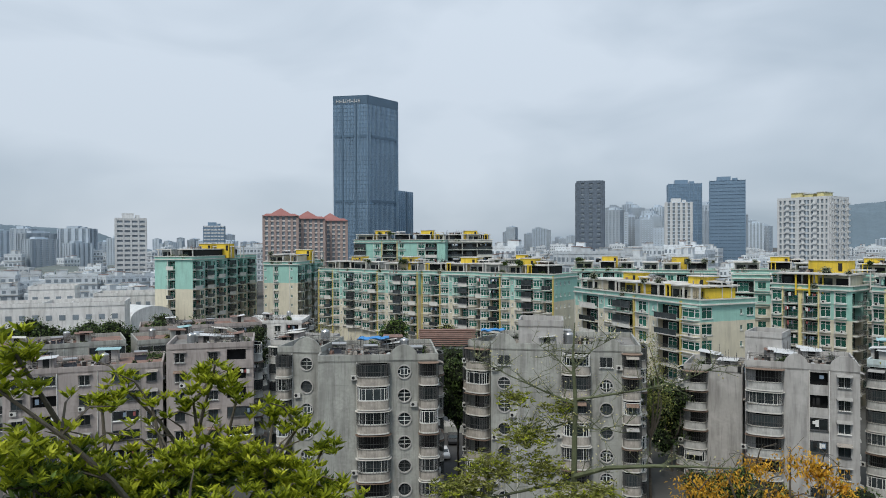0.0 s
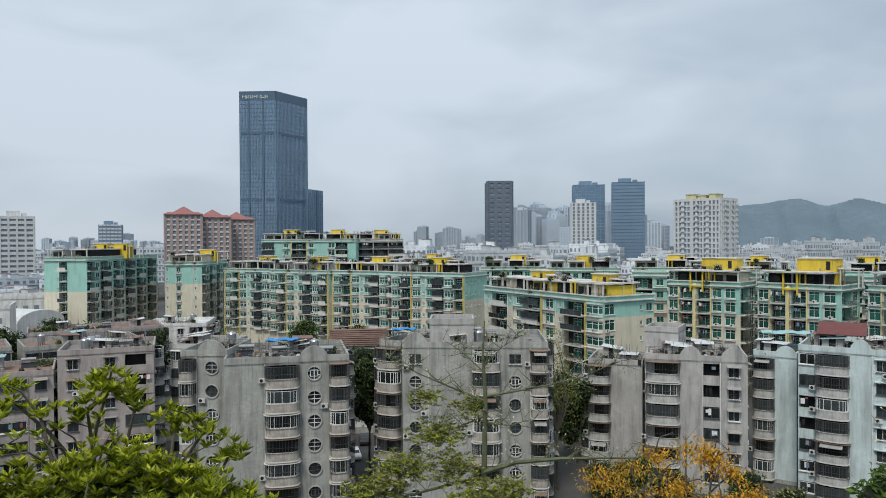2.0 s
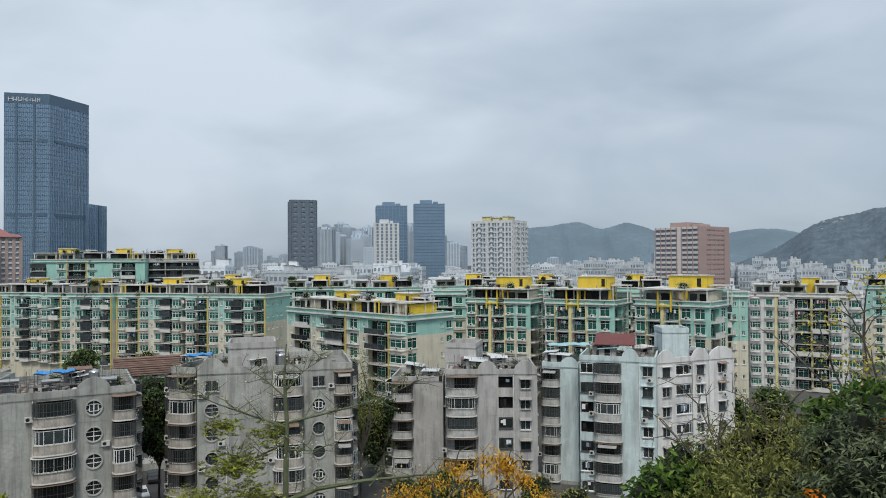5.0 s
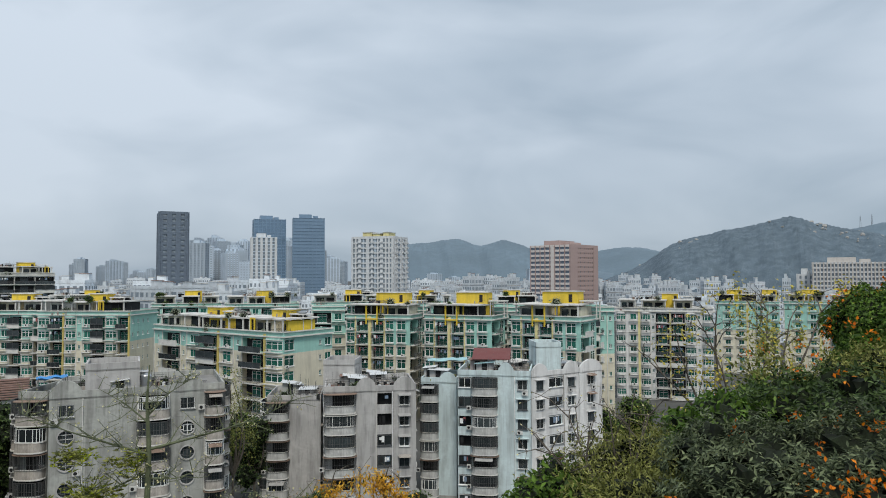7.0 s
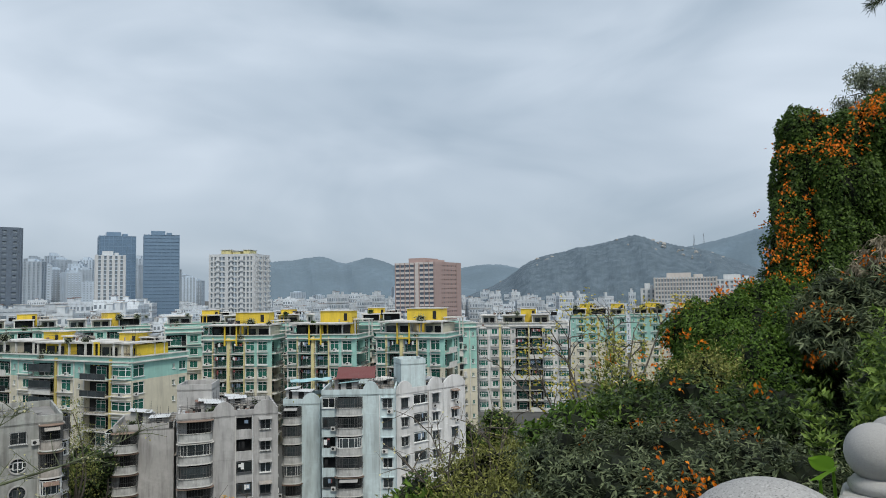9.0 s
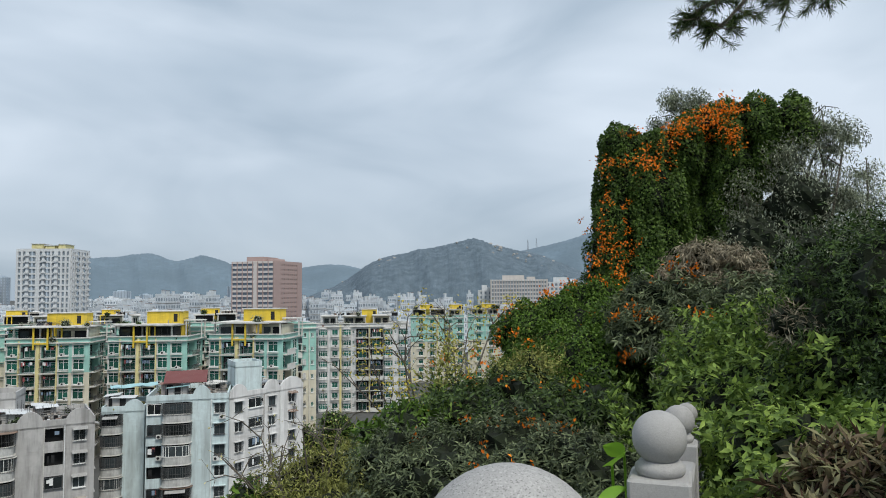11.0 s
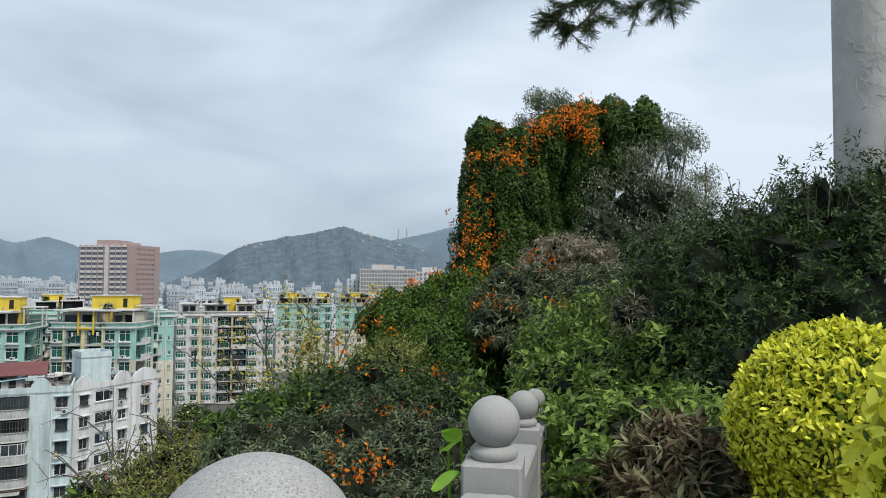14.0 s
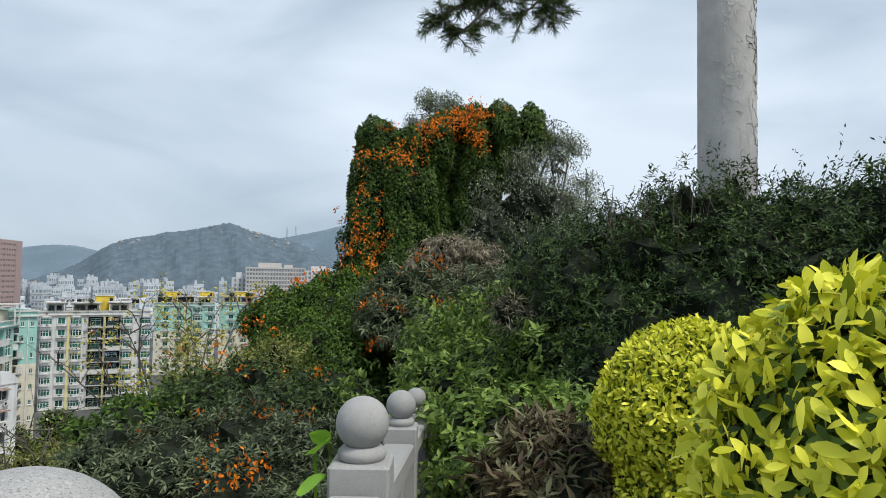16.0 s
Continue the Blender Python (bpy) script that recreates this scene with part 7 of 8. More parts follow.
flower_band(t, [(78.5, 13.2, 24.8), (80.2, 12.0, 25), (79.6, 11, 24.9)], 40, 308, 0.25)
flower_band(t, [(72.4, 10.3, 23.8), (73.6, 9.6, 23.9), (75.2, 10.2, 24)], 26, 309, 0.22)
flower_band(t, [(70.9, 10.6, 24), (70.5, 7, 23.9), (70.1, 3.6, 23.8), (69.9, 1.4, 23.5)], 40, 310, 0.16)
flower_band(t, [(71.6, 3.6, 23.5), (72.4, 2.2, 23.4), (71, 0.6, 23.2), (69.5, -.6, 22.6)], 26, 315, 0.35)
CV = [(69.2, -1.6, 23, 1.3, 1.0), (67, -3.2, 22, 1.3, 1.1), (64.6, -3.6, 22, 1.3, 1.0), (70.4, -4.6, 21.4, 1.4, 1.4), (67.6, -6.4, 20.6, 1.5, 1.5), (68.6, -8, 19, 1.2, 1.6), (65, -6.5, 21, 1.3, 1.2), (66.5, -9.6, 18.5, 1.3, 1.2)]
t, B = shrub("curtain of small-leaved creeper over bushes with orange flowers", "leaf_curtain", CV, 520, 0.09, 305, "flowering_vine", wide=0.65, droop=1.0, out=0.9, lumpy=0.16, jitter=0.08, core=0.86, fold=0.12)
flowers(t, B[:3], 60, 306, 0.14)
# dark bushes added at the hollow's back, under the curtain, as its shade
shrub("dark bushes added as the shade of a hollow", "leaf_ever", [(71.6, -4.6, 23, 1.3, 1.3), (71.8, -8, 22, 1.4, 1.4), (74.2, -5, 22.5, 1.5, 1.4), (74.6, -8.6, 21.5, 1.5, 1.4), (72.6, -12, 19, 1.5, 1.3), (69.6, -11.6, 18.5, 1.3, 1.2)], 260, 0.12, 351, wide=0.4, droop=0.6, lumpy=0.4, core=0.86, sprig=6)
# grey tree beside and behind
t = thing("tree", "airy grey green tree beside the vine mass", "tree")
GT = [(84, 9.5, 26, 1.1, 1.2), (86.6, 9.6, 26.4, 1.0, 1.3), (86.4, 11.6, 26.6, .8, .8), (84.4, 6, 25.4, 1.4, 1.5), (87.5, 6.4, 26, 1.2, 1.3), (81, 6.4, 25.2, .9, 1.3), (88.9, 8.2, 26.6, .6, .7), (81.5, 3.2, 24.6, 1.4, 1.3), (85.4, 2.4, 24.8, 1.7, 1.4), (79, 1.2, 23.6, 1.3, 1.2), (88.2, 3.2, 25, 1.2, 1.2)]
GT += [(87.6, 10.6, 26.6, .8, .8), (85.6, 12.4, 26.6, .7, .6), (88.6, 5.4, 26, .9, .9)]
B = [blob(*b) for b in GT]
limbs(t, "trunk", (*polar(84.5, 25.5), 29), [b[:3] for b in B], 0.14, "bark", 21, 5, 0.012, 0.4, 0.12, 0)
P = in_blobs(B, 80000, 22, 0.15)
keep = lump(P, 4.6, 23) + np.random.RandomState(5).normal(size=len(P)) * 0.15 > 0.0
P = P[keep]
part("crown", leaf_geo("crown", P, np.random.RandomState(6).normal(size=P.shape) - [0, 0, .5], 0.13, 0.04, M["leaf_grey"], seed=6), t)
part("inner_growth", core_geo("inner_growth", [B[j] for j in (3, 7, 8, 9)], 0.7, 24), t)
t = thing("tree", "small grey green tree crown behind the vine mass", "tree")
B = [blob(*b) for b in ((75.8, 14.3, 31, .75, .8), (77.6, 14.1, 31, .75, .8), (75, 13, 31, .7, .6), (78.4, 13.2, 31, .7, .6), (76.8, 12.4, 31, 1.1, .9))]
limbs(t, "trunk", (*polar(76.8, 31), 30), [b[:3] for b in B], 0.1, "bark", 25, 5, 0.015, 0.6)
P = in_blobs(B, 11000, 26, 0.2)
P = P[lump(P, 3, 27) > -0.3]
part("crown", leaf_geo("crown", P, np.random.RandomState(7).normal(size=P.shape), 0.15, 0.05, M["leaf_grey"], seed=7), t)
t, B = shrub("bright green climber at the crown of the grey tree", "leaf_mid", [(84.2, 12.6, 26.4, .6, .7), (85.0, 11.2, 26.2, .5, .6)], 150, 0.13, 316, lumpy=0.4, core=0.6)
# wilting shrub in front of it
t, B = shrub("wilting grey brown shrub with drooping leaves", "leaf_dead", [(77.4, 3.1, 20.6, .8, .32), (79.4, 2.6, 20.8, .9, .34), (76.2, 1.5, 20.4, .7, .3), (80.8, 1.2, 21, .7, .3), (78.2, .6, 20.4, 1.0, .34), (77.6, 1.9, 20.3, .6, .3)], 360, 0.17, 311, wide=0.22, droop=1.6, lumpy=0.5, core=0.5, jitter=0.3, thin=.3, clump=6., sprig=7)
flowers(t, [blob(76, .6, 20.2, .7, .5)], 34, 312, 0.15)
t, B = shrub("dark grey green shrub with hanging leaves and flowers", "leaf_slope", [(73.6, -1.2, 19.5, 1.0, .8), (76.4, -1.6, 19.5, 1.2, .9), (72.8, -3.4, 18.4, .8, .6), (77.2, -4.4, 18, 1.1, .9), (79.6, -2.8, 19, 1.3, 1.1), (82.5, -1.8, 19, 1.4, 1.1), (76.8, -7.4, 16.5, .7, .7)], 330, 0.2, 313, wide=0.24, droop=1.1, lumpy=0.5, core=0.7, thin=.26, clump=6., sprig=7)
flowers(t, B[2:4], 22, 314, 0.15)
# flowering slope that falls away below
SL = [(63.5, -6.2, 15, 1.1, .9), (60.6, -6.4, 15.5, .9, .8), (58, -9.6, 14.5, .7, .6), (62.5, -9.8, 13, 1.0, .75), (66, -11.4, 12, 1.0, .8), (69, -11, 12, .9, .8), (59.8, -11.2, 12.5, .9, .75), (56.5, -11.4, 13, .8, .55)]
t, B = shrub("dark green bush with scattered orange flowers", "leaf_dark", SL[2:], 380, 0.125, 321, wide=0.36, droop=0.5, lumpy=0.55, core=0.72, jitter=0.18, thin=.28, clump=7., sprig=6)
foliage(t, "fresh_leaves", [B[0], B[4], B[5]], "leaf_mid", 200, 0.1, 328, core=0.0, lumpy=0.5, thin=.55, clump=6., sprays=8)
t2, B2 = shrub("airy olive green bush of thin twigs with orange flowers", "leaf_olive", [(64.4, -6.4, 15, .8, .75), (61.8, -6.9, 15.3, .55, .5), (60.4, -8, 15, .5, .45)], 260, 0.08, 329, wide=0.35, lumpy=0.5, core=0.4, jitter=0.4, thin=.4, clump=5., sprays=12, reach=.55)
flowers(t2, B2, 8, 332, 0.12)
flowers(t, B, 20, 322, 0.12)
t, B = shrub("grey green bush with orange flowers on the steep slope", "leaf_slope", [(63.5, -13.6, 10, 1.0, .7), (58.5, -14.2, 10, .9, .6), (68, -14.2, 9.5, .8, .6), (54.6, -13.6, 10.5, .9, .6), (61.5, -17, 9, 1.1, .6), (66.5, -18, 8.6, 1.0, .6), (56, -17.5, 9, 1.0, .6), (71, -15.6, 8.6, .6, .6), (71.5, -19, 7.5, .8, .6)], 640, 0.092, 323, wide=0.3, droop=0.8, lumpy=0.55, core=0.72, jitter=0.18, thin=.28, clump=8., sprig=7)
foliage(t, "fresh_leaves", [B[j] for j in (0, 3, 5, 6)], "leaf_slope", 260, 0.095, 333, wide=0.28, droop=0.8, core=0.0, lumpy=0.55, thin=.5, clump=6., sprig=7)
flowers(t, B, 22, 324, 0.085)
flower_band(t, [(58.5, -15.4, 8.5), (61, -15.8, 8.3), (64.5, -15, 8.3)], 16, 325, 0.2, 0.085)
flower_band(t, [(61, -9.4, 11.6), (64.5, -10, 11.6), (66, -11.6, 10.8)], 14, 334, 0.3, 0.1)
t, B = shrub("bright green bush in the slope", "leaf_curtain", [(54, -11, 11.5, .55, .45), (52.4, -12, 11.4, .5, .4)], 190, 0.14, 325, lumpy=0.4)
t, B = shrub("fresh bright green bush low on the slope", "leaf_curtain", [(41.6, -16.6, 14.5, .75, .5), (43.6, -17.4, 14.2, .7, .45), (39.6, -18, 14, .6, .4)], 150, 0.16, 326, lumpy=0.4)
t, B = shrub("olive bush with thin pale twigs", "leaf_olive", [(46, -14.6, 15, 1.0, .55), (49, -13.6, 15, 1.0, .6), (51.8, -14.5, 13.5, .9, .6), (44, -16.4, 14.5, .9, .5), (48, -17, 13, 1.1, .55), (52, -18, 12, 1.1, .6), (45, -19.6, 12, 1.0, .5)], 170, 0.1, 327, wide=0.3, lumpy=0.5, core=0.6, jitter=0.35, sprays=14, reach=.5)
tw = limbs(t, "twig_work", (*polar(47.5, 14.6), 24), [spot(a, e, 14.8) for a, e in ((40.5, -12.2), (42, -13.5), (43.4, -11.0), (45, -11.6), (46.5, -10.4), (48, -11.4), (49.5, -10.6), (51, -12), (41, -15))], 0.05, "bark", 29, 6, 0.007, 0.55, 0.1, 3)
P = np.array([tuple(p) for p in tw])
tagged(part("bud_growth", leaf_geo("bud_growth", P, np.random.RandomState(8).normal(size=P.shape), 0.07, 0.045, M["bud"], seed=8), t), kind="stuff")
# thin young tree in front of the white building
t = thing("tree", "thin bare young tree with a few yellow leaves", "tree")
ends = limbs(t, "trunk", (*polar(56.5, 22), 24), [spot(a, e, 22) for a, e in ((51.5, -4.2), (53, -3), (54.6, -2.2), (56.6, -1.8), (58, -2.6), (59.5, -3.2), (61.5, -2.6), (49.2, -6.2))], 0.07, "bark", 31, 6, 0.01, 0.5, 0.16, 2)
tufts = np.array([tuple(e) for e in ends])
P = np.repeat(tufts[np.random.RandomState(6).choice(len(tufts), min(56, len(tufts)), False)], 18, 0)
P += np.random.RandomState(9).normal(size=P.shape) * .17
part("leaves", leaf_geo("leaves", P, np.random.RandomState(10).normal(size=P.shape), 0.13, 0.07, M["leaf_yellow"], seed=9), t)
t, B = shrub("bushy green climber on a thin tree", "leaf_olive", [(57.8, -5.4, 17, .6, .8), (56.8, -7.6, 16.5, .55, .7), (56, -9.2, 15.5, .5, .5)], 130, 0.1, 330, lumpy=0.5, core=0.0, jitter=0.5, thin=.35, clump=5., sprays=8, reach=.5)
flowers(t, B, 7, 331, 0.1)

# growth behind the balustrade
t, B = shrub("mid green tangled bushes behind the balustrade", "leaf_fresh", [(78.5, -6.2, 12, 1.0, .8), (81, -5.6, 11.5, 1.0, .8), (84, -4.8, 11, 1.1, .9), (86.5, -5.4, 10, 1.0, .9), (81.5, -8.6, 9.5, .9, .7), (85, -8.4, 9, .9, .7), (88, -7.6, 8.6, .9, .8), (78, -9, 10.5, .8, .7)], 430, 0.115, 341, wide=0.42, droop=0.5, lumpy=0.55, core=0.7, jitter=0.2, thin=.26, clump=8., sprig=6, sprays=5, reach=.35)
t, B = shrub("low green ground growth beside the balustrade", "leaf_fresh", [(80.6, -12.4, 7.4, .5, .45), (82, -12.4, 6.8, .6, .55), (84.5, -12.8, 6.4, .55, .5), (81.6, -18.5, 5.6, .5, .45), (84, -17.5, 5.4, .6, .5), (88, -13.5, 6, .6, .5), (92, -14, 5.8, .8, .6), (97, -16, 5.5, .9, .6)], 620, 0.095, 342, wide=0.45, droop=0.5, lumpy=0.5, core=0.7, thin=.26, clump=10., sprig=6)
t, B = shrub("bronze red leaved low shrub", "leaf_red", [(86, -13.4, 4.9, .32, .3), (88.4, -13.4, 4.8, .33, .28), (87, -16.6, 4.5, .4, .32), (90, -16, 4.5, .4, .35), (84.5, -16.6, 4.8, .3, .3)], 1000, 0.12, 343, wide=0.24, droop=0.3, lumpy=0.5, core=0.72, jitter=0.25, thin=.2, clump=10., sprig=8)
t, B = shrub("dense dark small-leaved evergreen shrub", "leaf_ever", [(88.3, -.4, 10, .7, .65), (91, 1.2, 9.6, .75, .75), (94, 2.7, 9.2, .8, .7), (97, 3.2, 8.8, .8, .8), (100.5, 2.8, 8.6, .8, .8), (104, 2.4, 8.4, .8, .8), (108.5, 3.0, 8.2, .85, .8), (113, 3.2, 8, .9, .8)], 800, 0.062, 346, wide=0.36, droop=0.1, lumpy=0.5, core=0.68, jitter=0.2, thin=.22, clump=9., sprig=6, sprays=12, reach=.4)
t, B = shrub("dark evergreen shrub with pale new shoots", "leaf_ever", [(86.4, -1.2, 9.8, .9, .8), (90.5, -.8, 9, 1.0, .9), (95, -1, 8.4, 1.0, .9), (100, -1.4, 8, 1.0, 1.0), (105.5, -1.2, 7.8, 1.0, 1.0), (111, -1.5, 7.8, 1.1, 1.0), (89, -4.6, 8.6, .9, .8), (94, -5.6, 7.6, .9, .8), (99.5, -6, 7.4, 1.0, .9), (106, -6, 7.4, 1.1, .9), (93, -9.5, 7, .8, .7), (99, -10, 6.8, .9, .7)], 800, 0.062, 344, wide=0.36, droop=0.1, lumpy=0.55, core=0.7, jitter=0.2, thin=.22, clump=9., sprig=6, sprays=6, reach=.35)
g = Geo(M["bark"])
tr = random.Random(41)
tp = []
for _ in range(150):
    a, e, r = tr.uniform(91, 114), tr.uniform(2.0, 5.0), tr.uniform(8, 9)
    p = Vector(spot(a, e, r, True))
    d = Vector((tr.uniform(-.25, .25), tr.uniform(-.25, .25), tr.uniform(.25, .6)))
    g.tube([p, p + d * .5, p + d], [.008, .006, .003], 0, 4)
    for j in range(12):
        tp.append((*(p + d * (j / 11)), ))
tagged(part("twig_work", g, t), kind="stuff")
P = np.array(tp)
tagged(part("new_growth", leaf_geo("new_growth", P, np.random.RandomState(12).normal(size=P.shape) + [0, 0, .6], 0.042, 0.018, M["leaf_dark"], seed=12), t), kind="stuff")
t, B = shrub("dry brown twiggy clump", "leaf_dead", [(83.2, -2.4, 8.5, .28, .25), (84.4, -2.9, 8.4, .24, .2)], 260, 0.11, 345, wide=0.12, lumpy=0.5, core=0.6, jitter=0.4)
t = thing("shrub", "young bright green sapling behind the balustrade", "shrub")
whorls(t, "leaves", in_blobs([blob(70.8, -8.3, 6.5, .16, .24), blob(71.2, -10.5, 6.3, .2, .3)], 45, 51, .1), "leaf_fresh", 0.08, 7, 0.35, 52)

# clipped golden hedges


def golden_hedge(label, B, dens, size, seed, six):
    t = thing("golden_hedge", label, "hedge", group="golden hedges")
    P, D = crown_points(B, dens, seed, 0.09, 0.08, 7.0)
    r = np.random.RandomState(seed)
    tan = np.cross(D, r.normal(size=P.shape))
    d = D * 0.5 + tan * 0.75 + r.normal(size=P.shape) * 0.25 + [0, 0, 0.5]
    L = size * r.uniform(0.6, 1.25, len(P))
    u = r.uniform(size=len(P))
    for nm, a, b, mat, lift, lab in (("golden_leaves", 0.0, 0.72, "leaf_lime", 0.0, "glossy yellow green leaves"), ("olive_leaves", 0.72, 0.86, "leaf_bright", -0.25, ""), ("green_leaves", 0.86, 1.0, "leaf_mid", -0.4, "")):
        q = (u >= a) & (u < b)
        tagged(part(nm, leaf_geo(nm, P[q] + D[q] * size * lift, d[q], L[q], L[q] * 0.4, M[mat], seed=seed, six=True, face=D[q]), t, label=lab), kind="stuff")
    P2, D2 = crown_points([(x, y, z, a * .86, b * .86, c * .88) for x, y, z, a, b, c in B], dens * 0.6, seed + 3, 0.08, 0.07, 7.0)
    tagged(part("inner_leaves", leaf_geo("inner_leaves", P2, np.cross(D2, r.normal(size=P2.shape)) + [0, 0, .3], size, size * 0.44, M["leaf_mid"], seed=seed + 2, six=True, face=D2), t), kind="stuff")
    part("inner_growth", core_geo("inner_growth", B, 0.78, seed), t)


golden_hedge("clipped rounded hedge with glossy yellow green leaves", [blob(98.0, -9.4, 4.3, .54, .5), blob(99, -15, 4.3, .5, .5)], 5200, 0.047, 401, True)
golden_hedge("golden hedge with large yellow green leaves beside the path", [blob(114.5, -13.5, 1.7, .44, .46), blob(116, -30, 1.62, .5, .5), blob(110, -21, 1.7, .36, .36)], 3600, 0.051, 402, True)

# hanging pine bough
t = thing("pine_tree", "pine tree with a dark overhanging bough of fine needles", "tree")
g = Geo(M["bark"])
b0, b1 = Vector(spot(128, 0, 9.5, True)), Vector(spot(91, 25.4, 8.35, True))
g.tube([(b0.x, b0.y, 29), (b0.x + .05, b0.y, 35), (b0.x, b0.y + .1, 39), (b0.x, b0.y, 42)], [.2, .17, .13, .08], 0, 10)
g.tube([(b0.x, b0.y, 38.6), b1.lerp(Vector((b0.x, b0.y, 39.2)), .5) + Vector((0, 0, .3)), b1], [.09, .06, .03], 0, 7)
part("trunk", g, t)
g = Geo(M["bark"])
pr = random.Random(61)
NP, ND = [], []
for pts in (((90.5, 25, 8.3), (86, 22.6, 8.2), (82, 21.6, 8.1), (78.6, 20.6, 8)), ((92, 26, 8.4), (89, 22.4, 8.3), (86.6, 20.8, 8.2), (85.2, 20, 8.2)), ((90, 24, 8.3), (88.8, 21.2, 8.3), (88.4, 19.8, 8.3)), ((84, 22.2, 8.1), (80.5, 19.6, 8), (79, 18.8, 8)), ((80, 21.2, 8.1), (77.6, 20.4, 8), (77.2, 19.2, 8)), ((82, 24, 8.1), (79, 23, 8), (77.4, 21.8, 8))):
    Q = [Vector(spot(78 + (a - 78) * .82, e + 0.8, d, True)) for a, e, d in pts]
    g.tube(Q, [.03 * (1 - .75 * j / (len(Q) - 1)) for j in range(len(Q))], 0, 5)
    for _ in range(26):
        j = pr.randrange(len(Q) - 1)
        f = pr.random()
        p = Q[j].lerp(Q[j + 1], f)
        d = Vector((pr.uniform(-.5, .5), pr.uniform(-1, 1), pr.uniform(-.8, .35))).normalized() * pr.uniform(.1, .3)
        g.tube([p, p + d * .5 + Vector((0, 0, -.02)), p + d], [.008, .006, .003], 0, 3)
        for k in range(60):
            NP.append(tuple(p + d * pr.uniform(.2, 1.05)))
            ND.append(tuple(d.normalized() * .8 + Vector((pr.gauss(0, .6), pr.gauss(0, .6), pr.gauss(-.1, .6)))))
part("bough", g, t)
part("needles", leaf_geo("needles", np.array(NP), np.array(ND), 0.12, 0.0042, M["leaf_dark"], seed=62), t)

# ---- column ----
t = thing("column", "tall pale concrete column with dry climbing roots", "column")
c = spot(99.88, 0, 9.4, True)
g = Geo(M["column"])
g.lathe([(.35, 31), (.35, 34.2), (.345, 37), (.34, 43)], 0, 32, Matrix.Translation((c[0], c[1], 0)))
ob = part("shaft", g.mesh("shaft", False), t)
for poly in ob.data.polygons:
    poly.use_smooth = len(poly.vertices) == 4
cr = random.Random(71)
face = math.atan2(-c[1] + HY, -c[0] + HX)


def climbing_roots(mat, n, lo, hi, label, r0):
    g = Geo(M[mat])
    for _ in range(n):
        a = face + cr.uniform(lo, hi)
        z = cr.uniform(34.4, 39)
        pts = []
        for j in range(cr.randint(6, 22)):
            pts.append((c[0] + 0.35 * math.cos(a), c[1] + 0.35 * math.sin(a), z))
            a += cr.gauss(0, .13)
            z += cr.uniform(-.02, .09)
        g.tube(pts, [r0 * (1 - .6 * j / len(pts)) for j in range(len(pts))], 0, 4)
    tagged(part("roots", g, t, label=label), kind="stuff")


climbing_roots("root", 60, -.2, 1.4, "dry pale tangled climbing roots", .0025)
climbing_roots("root_dark", 26, 1.1, 1.6, "dark tangled climbing roots", .004)

# ---- balustrade ----
t = thing("balustrade", "speckled grey granite balustrade with ball finials stepping downhill", "balustrade")
POSTS = [(-1.181, 0.003, 34.057), (1.055, 0.492, 33.724)] + [(3.245 + 2.236 * k, 0.944 + 0.489 * k, 33.422 - 0.333 * k) for k in range(4)]
BR = .108


def bevel_box(g, lo, hi, m, b=.012):
    """Block with small chamfered edges."""
    (x0, y0, z0), (x1, y1, z1) = lo, hi
    rings = [(b, z0), (0, z0 + b), (0, z1 - b), (b, z1)]
    n = len(g.v)
    for q, z in rings:
        for x, y in ((x0 + q + b, y0 + q), (x1 - q - b, y0 + q), (x1 - q, y0 + q + b), (x1 - q, y1 - q - b), (x1 - q - b, y1 - q), (x0 + q + b, y1 - q), (x0 + q, y1 - q - b), (x0 + q, y0 + q + b)):
            g.v.append(tuple(m @ Vector((x, y, z))))
    for j in range(3):
        for s in range(8):
            s2 = (s + 1) % 8
            g.f.append((n + j * 8 + s, n + j * 8 + s2, n + (j + 1) * 8 + s2, n + (j + 1) * 8 + s))
            g.i.append(0)
    g.f += [tuple(n + s for s in range(8))[::-1], tuple(n + 24 + s for s in range(8))]
    g.i += [0, 0]


yaw = math.degrees(math.atan2(.485, 2.222))
for x, y, z in POSTS:
    m = pose(x, y, z, 0, 0, yaw)
    g = Geo(M["granite"])
    bevel_box(g, (-.122, -.122, -1.35), (.122, .122, -.145), m)
    post = part("post", g, t)
    g = Geo(M["granite"])
    prof = [(.086, -.147), (.094, -.138), (.1, -.125), (.098, -.108), (.086, -.098), (.08, -.09)]
    g.lathe(prof, 0, 40, m)
    part("collar", g.mesh("collar", True), post)
    g = Geo(M["granite"])
    ball = [(max(.001, BR * math.sin(math.pi * j / 24)), -BR * math.cos(math.pi * j / 24)) for j in range(3, 25)]
    g.lathe(ball, 0, 48, m)
    part("ball_finial", g.mesh("ball_finial", True), post)
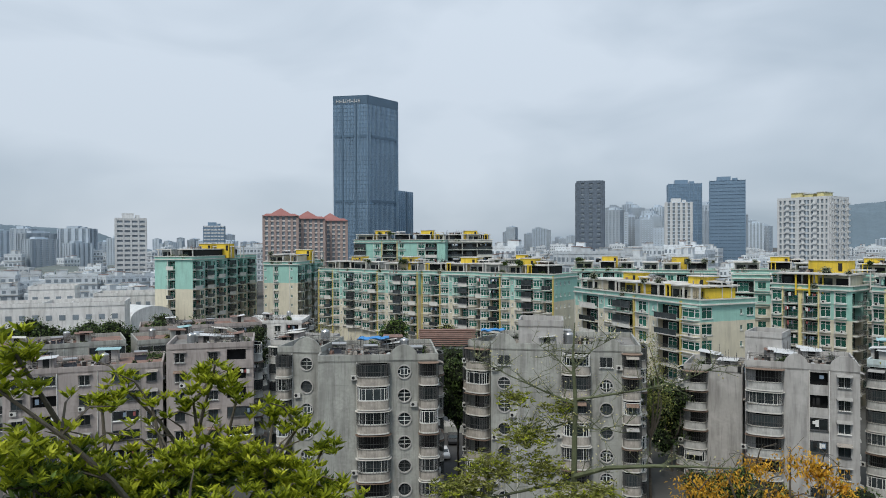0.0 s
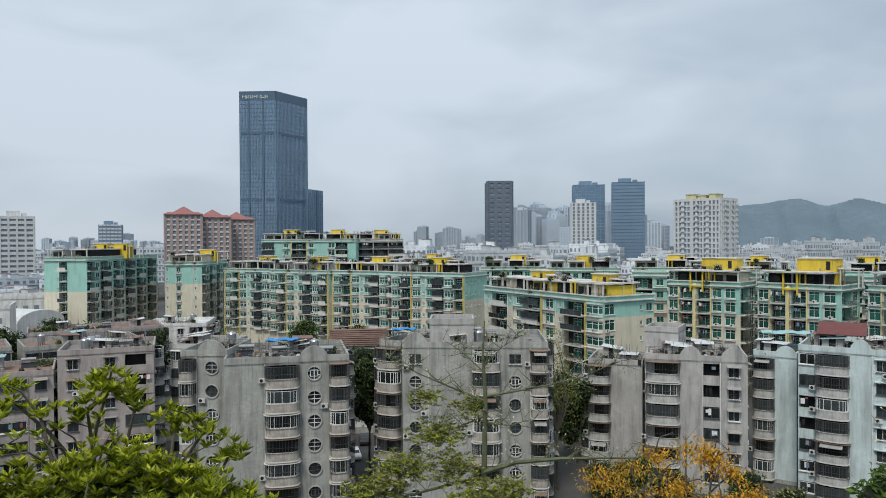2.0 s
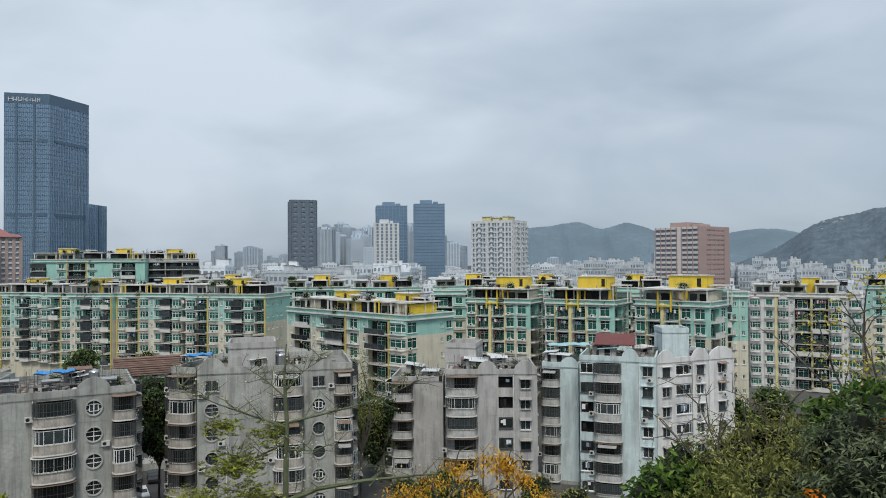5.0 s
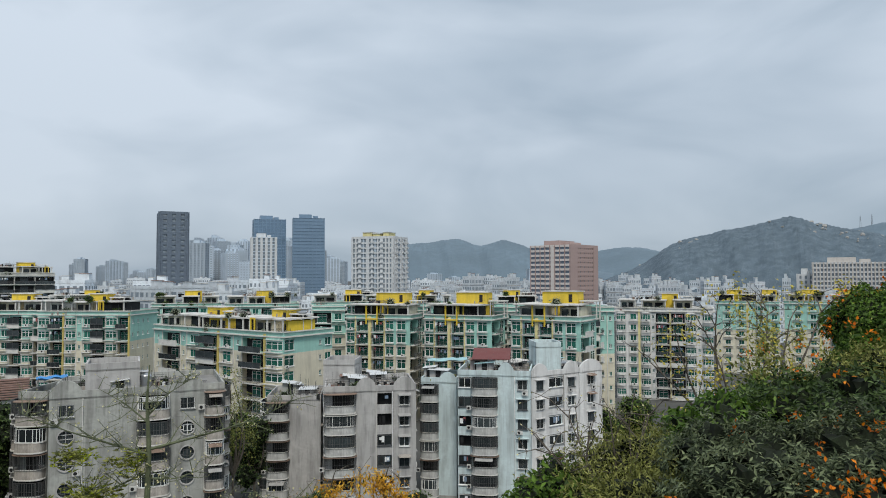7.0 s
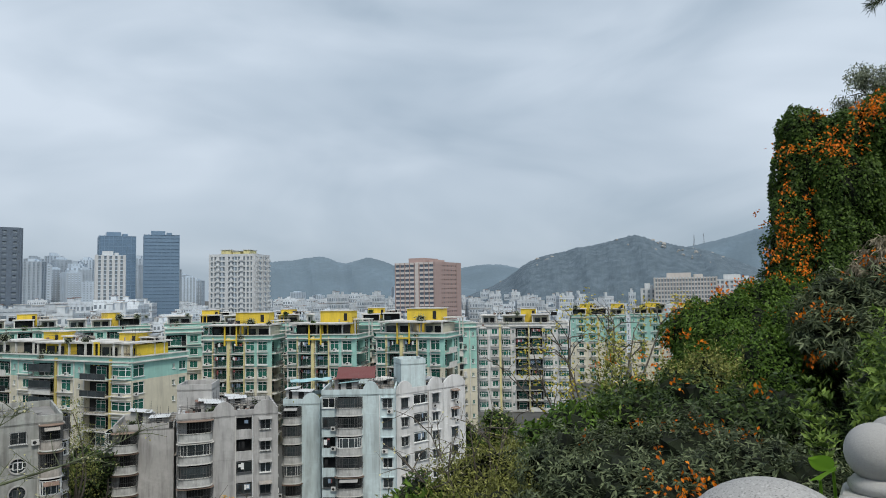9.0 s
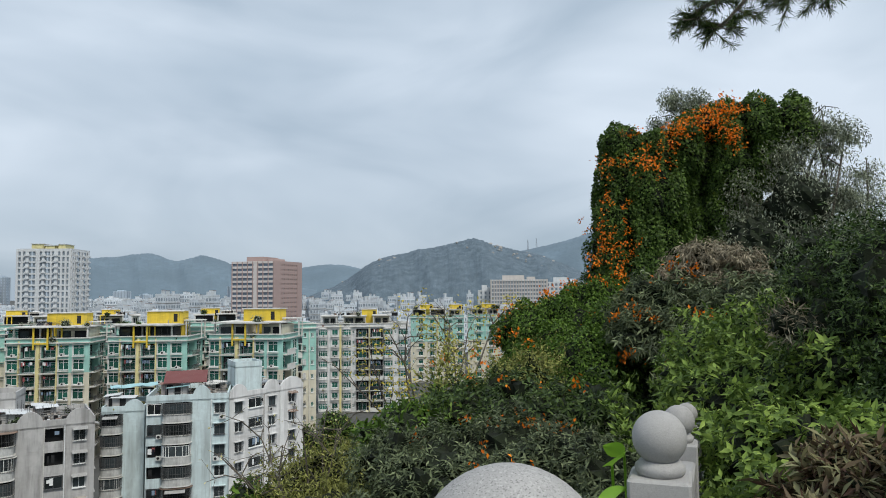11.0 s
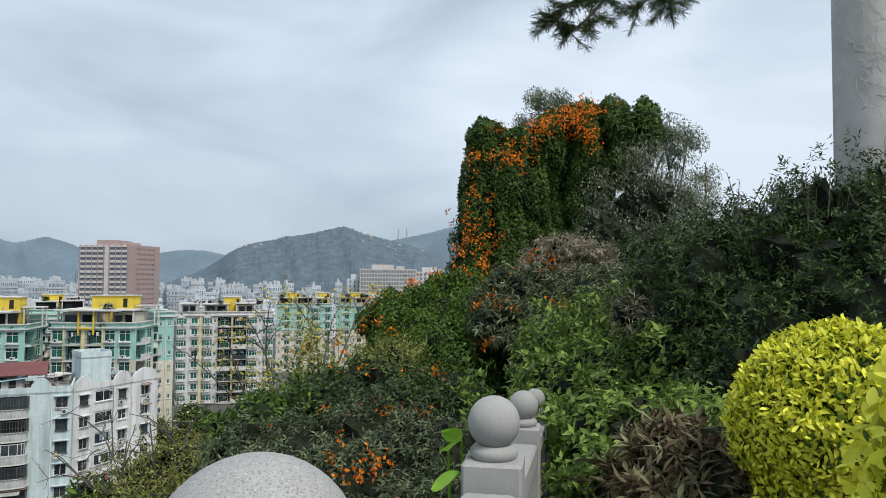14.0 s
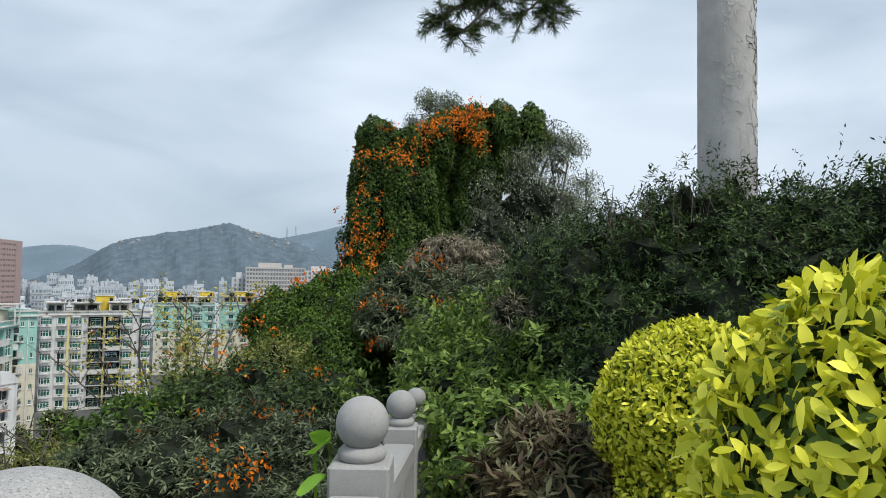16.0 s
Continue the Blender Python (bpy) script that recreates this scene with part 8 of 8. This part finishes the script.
for (x0, y0, z0), (x1, y1, z1) in zip(POSTS, POSTS[1:]):
    a, b = Vector((x0, y0, z0)), Vector((x1, y1, z1))
    d = (b - a).normalized()
    s = Vector((-d.y, d.x, 0)).normalized()
    u = d.cross(s)
    m = Matrix(((d.x, s.x, u.x, a.x), (d.y, s.y, u.y, a.y), (d.z, s.z, u.z, a.z), (0, 0, 0, 1)))
    ln = (b - a).length
    g = Geo(M["granite"])
    bevel_box(g, (.118, -.108, -.40), (ln - .118, .108, -.265), m, .015)
    part("handrail", g, t)
    g = Geo(M["granite"])
    bevel_box(g, (.118, -.06, -1.2), (ln - .118, .06, -1.0), m, .01)
    part("bottom_rail", g, t)
    for k in range(4):
        f = (k + .5) / 4
        g = Geo(M["granite"])
        p = a.lerp(b, f)
        mm = pose(p.x, p.y, p.z, 0, 0, yaw)
        bevel_box(g, (-.05, -.045, -1.02), (.05, .045, -.42), mm, .01)
        part("baluster", g, t)

# broad-leaved plant by the post
t = thing("broad_leaved_plant", "plant with large smooth bright green leaves behind the balustrade", "plant")
g = Geo(M["leaf_big"])
for az, el, r, yawd, tilt, L in ((69.7, -13.4, 2.95, 150, 20, .13), (68.5, -16.4, 2.9, 200, 10, .14), (70.7, -12.6, 3.1, 60, 45, .1)):
    m = Matrix.Translation(spot(az, el, r, True)) @ Euler((radians(40), radians(tilt), radians(yawd))).to_matrix().to_4x4()
    n = len(g.v)
    for j in range(9):
        f = j / 8
        w = .5 * L * math.sin(math.pi * f ** .8) ** .8 if 0 < f < 1 else 0
        for s in (-1, -.5, 0, .5, 1):
            g.v.append(tuple(m @ Vector((w * s, L * f, .1 * L * abs(s) - .12 * L * f * f))))
    for j in range(8):
        for s in range(4):
            g.f.append((n + j * 5 + s, n + j * 5 + s + 1, n + (j + 1) * 5 + s + 1, n + (j + 1) * 5 + s))
            g.i.append(0)
    p = Vector(spot(az, el, r, True))
    g.tube([p, p + Vector((.02, .0, -.2)), p + Vector((.03, 0, -.7))], [.006, .007, .008], 0, 5)
part("leaves", g.mesh("leaves", True), t)

# parked cars on the lane


def car(x, y, z, az, paint, label):
    t = thing("car", label, "car", pose(x, y, z, 0, 0, az), "parked cars")
    g = Geo(paint)
    prof = [(-2.1, .35), (-2.15, .75), (-1.95, .95), (-1.0, 1.02), (-.45, 1.42), (1.1, 1.46), (1.75, 1.02), (2.1, .92), (2.15, .4)]
    n = len(g.v)
    for s in (-.85, .85):
        for y_, z_ in prof:
            g.v.append((s * (0.86 if z_ > 1.1 else 1), y_, z_))
    k = len(prof)
    for j in range(k - 1):
        g.quad(g.v[n + j], g.v[n + j + 1], g.v[n + k + j + 1], g.v[n + k + j])
    g.f += [tuple(n + j for j in range(k)), tuple(n + k + j for j in range(k))[::-1]]
    g.i += [0, 0]
    part("body", g, t)
    g = Geo(M["glass"])
    g.quad((-.7, -.98, 1.05), (.7, -.98, 1.05), (.64, -.5, 1.4), (-.64, -.5, 1.4))
    part("windscreen", g, t)
    for s in (-.8, .8):
        for yy in (-1.35, 1.35):
            g = Geo(M["dark"])
            g.tube([(s - .1, yy, .33), (s + .1, yy, .33)], [.33, .33], 0, 14)
            part("wheel", g, t)


M["car_white"] = material("white_car_paint", (.7, .7, .71), .25, vary=.03, scale=1.0)
M["car_dark"] = material("dark_car_paint", (.03, .032, .036), .25, vary=.1, scale=1.0)
car(-.2, 110, .06, 8, M["car_white"], "small white car parked on the lane")
car(1.5, 118, .06, 2, M["car_dark"], "dark car standing on the lane")
car(-1.2, 119, .06, 4, M["car_white"], "white car parked behind another on the lane")
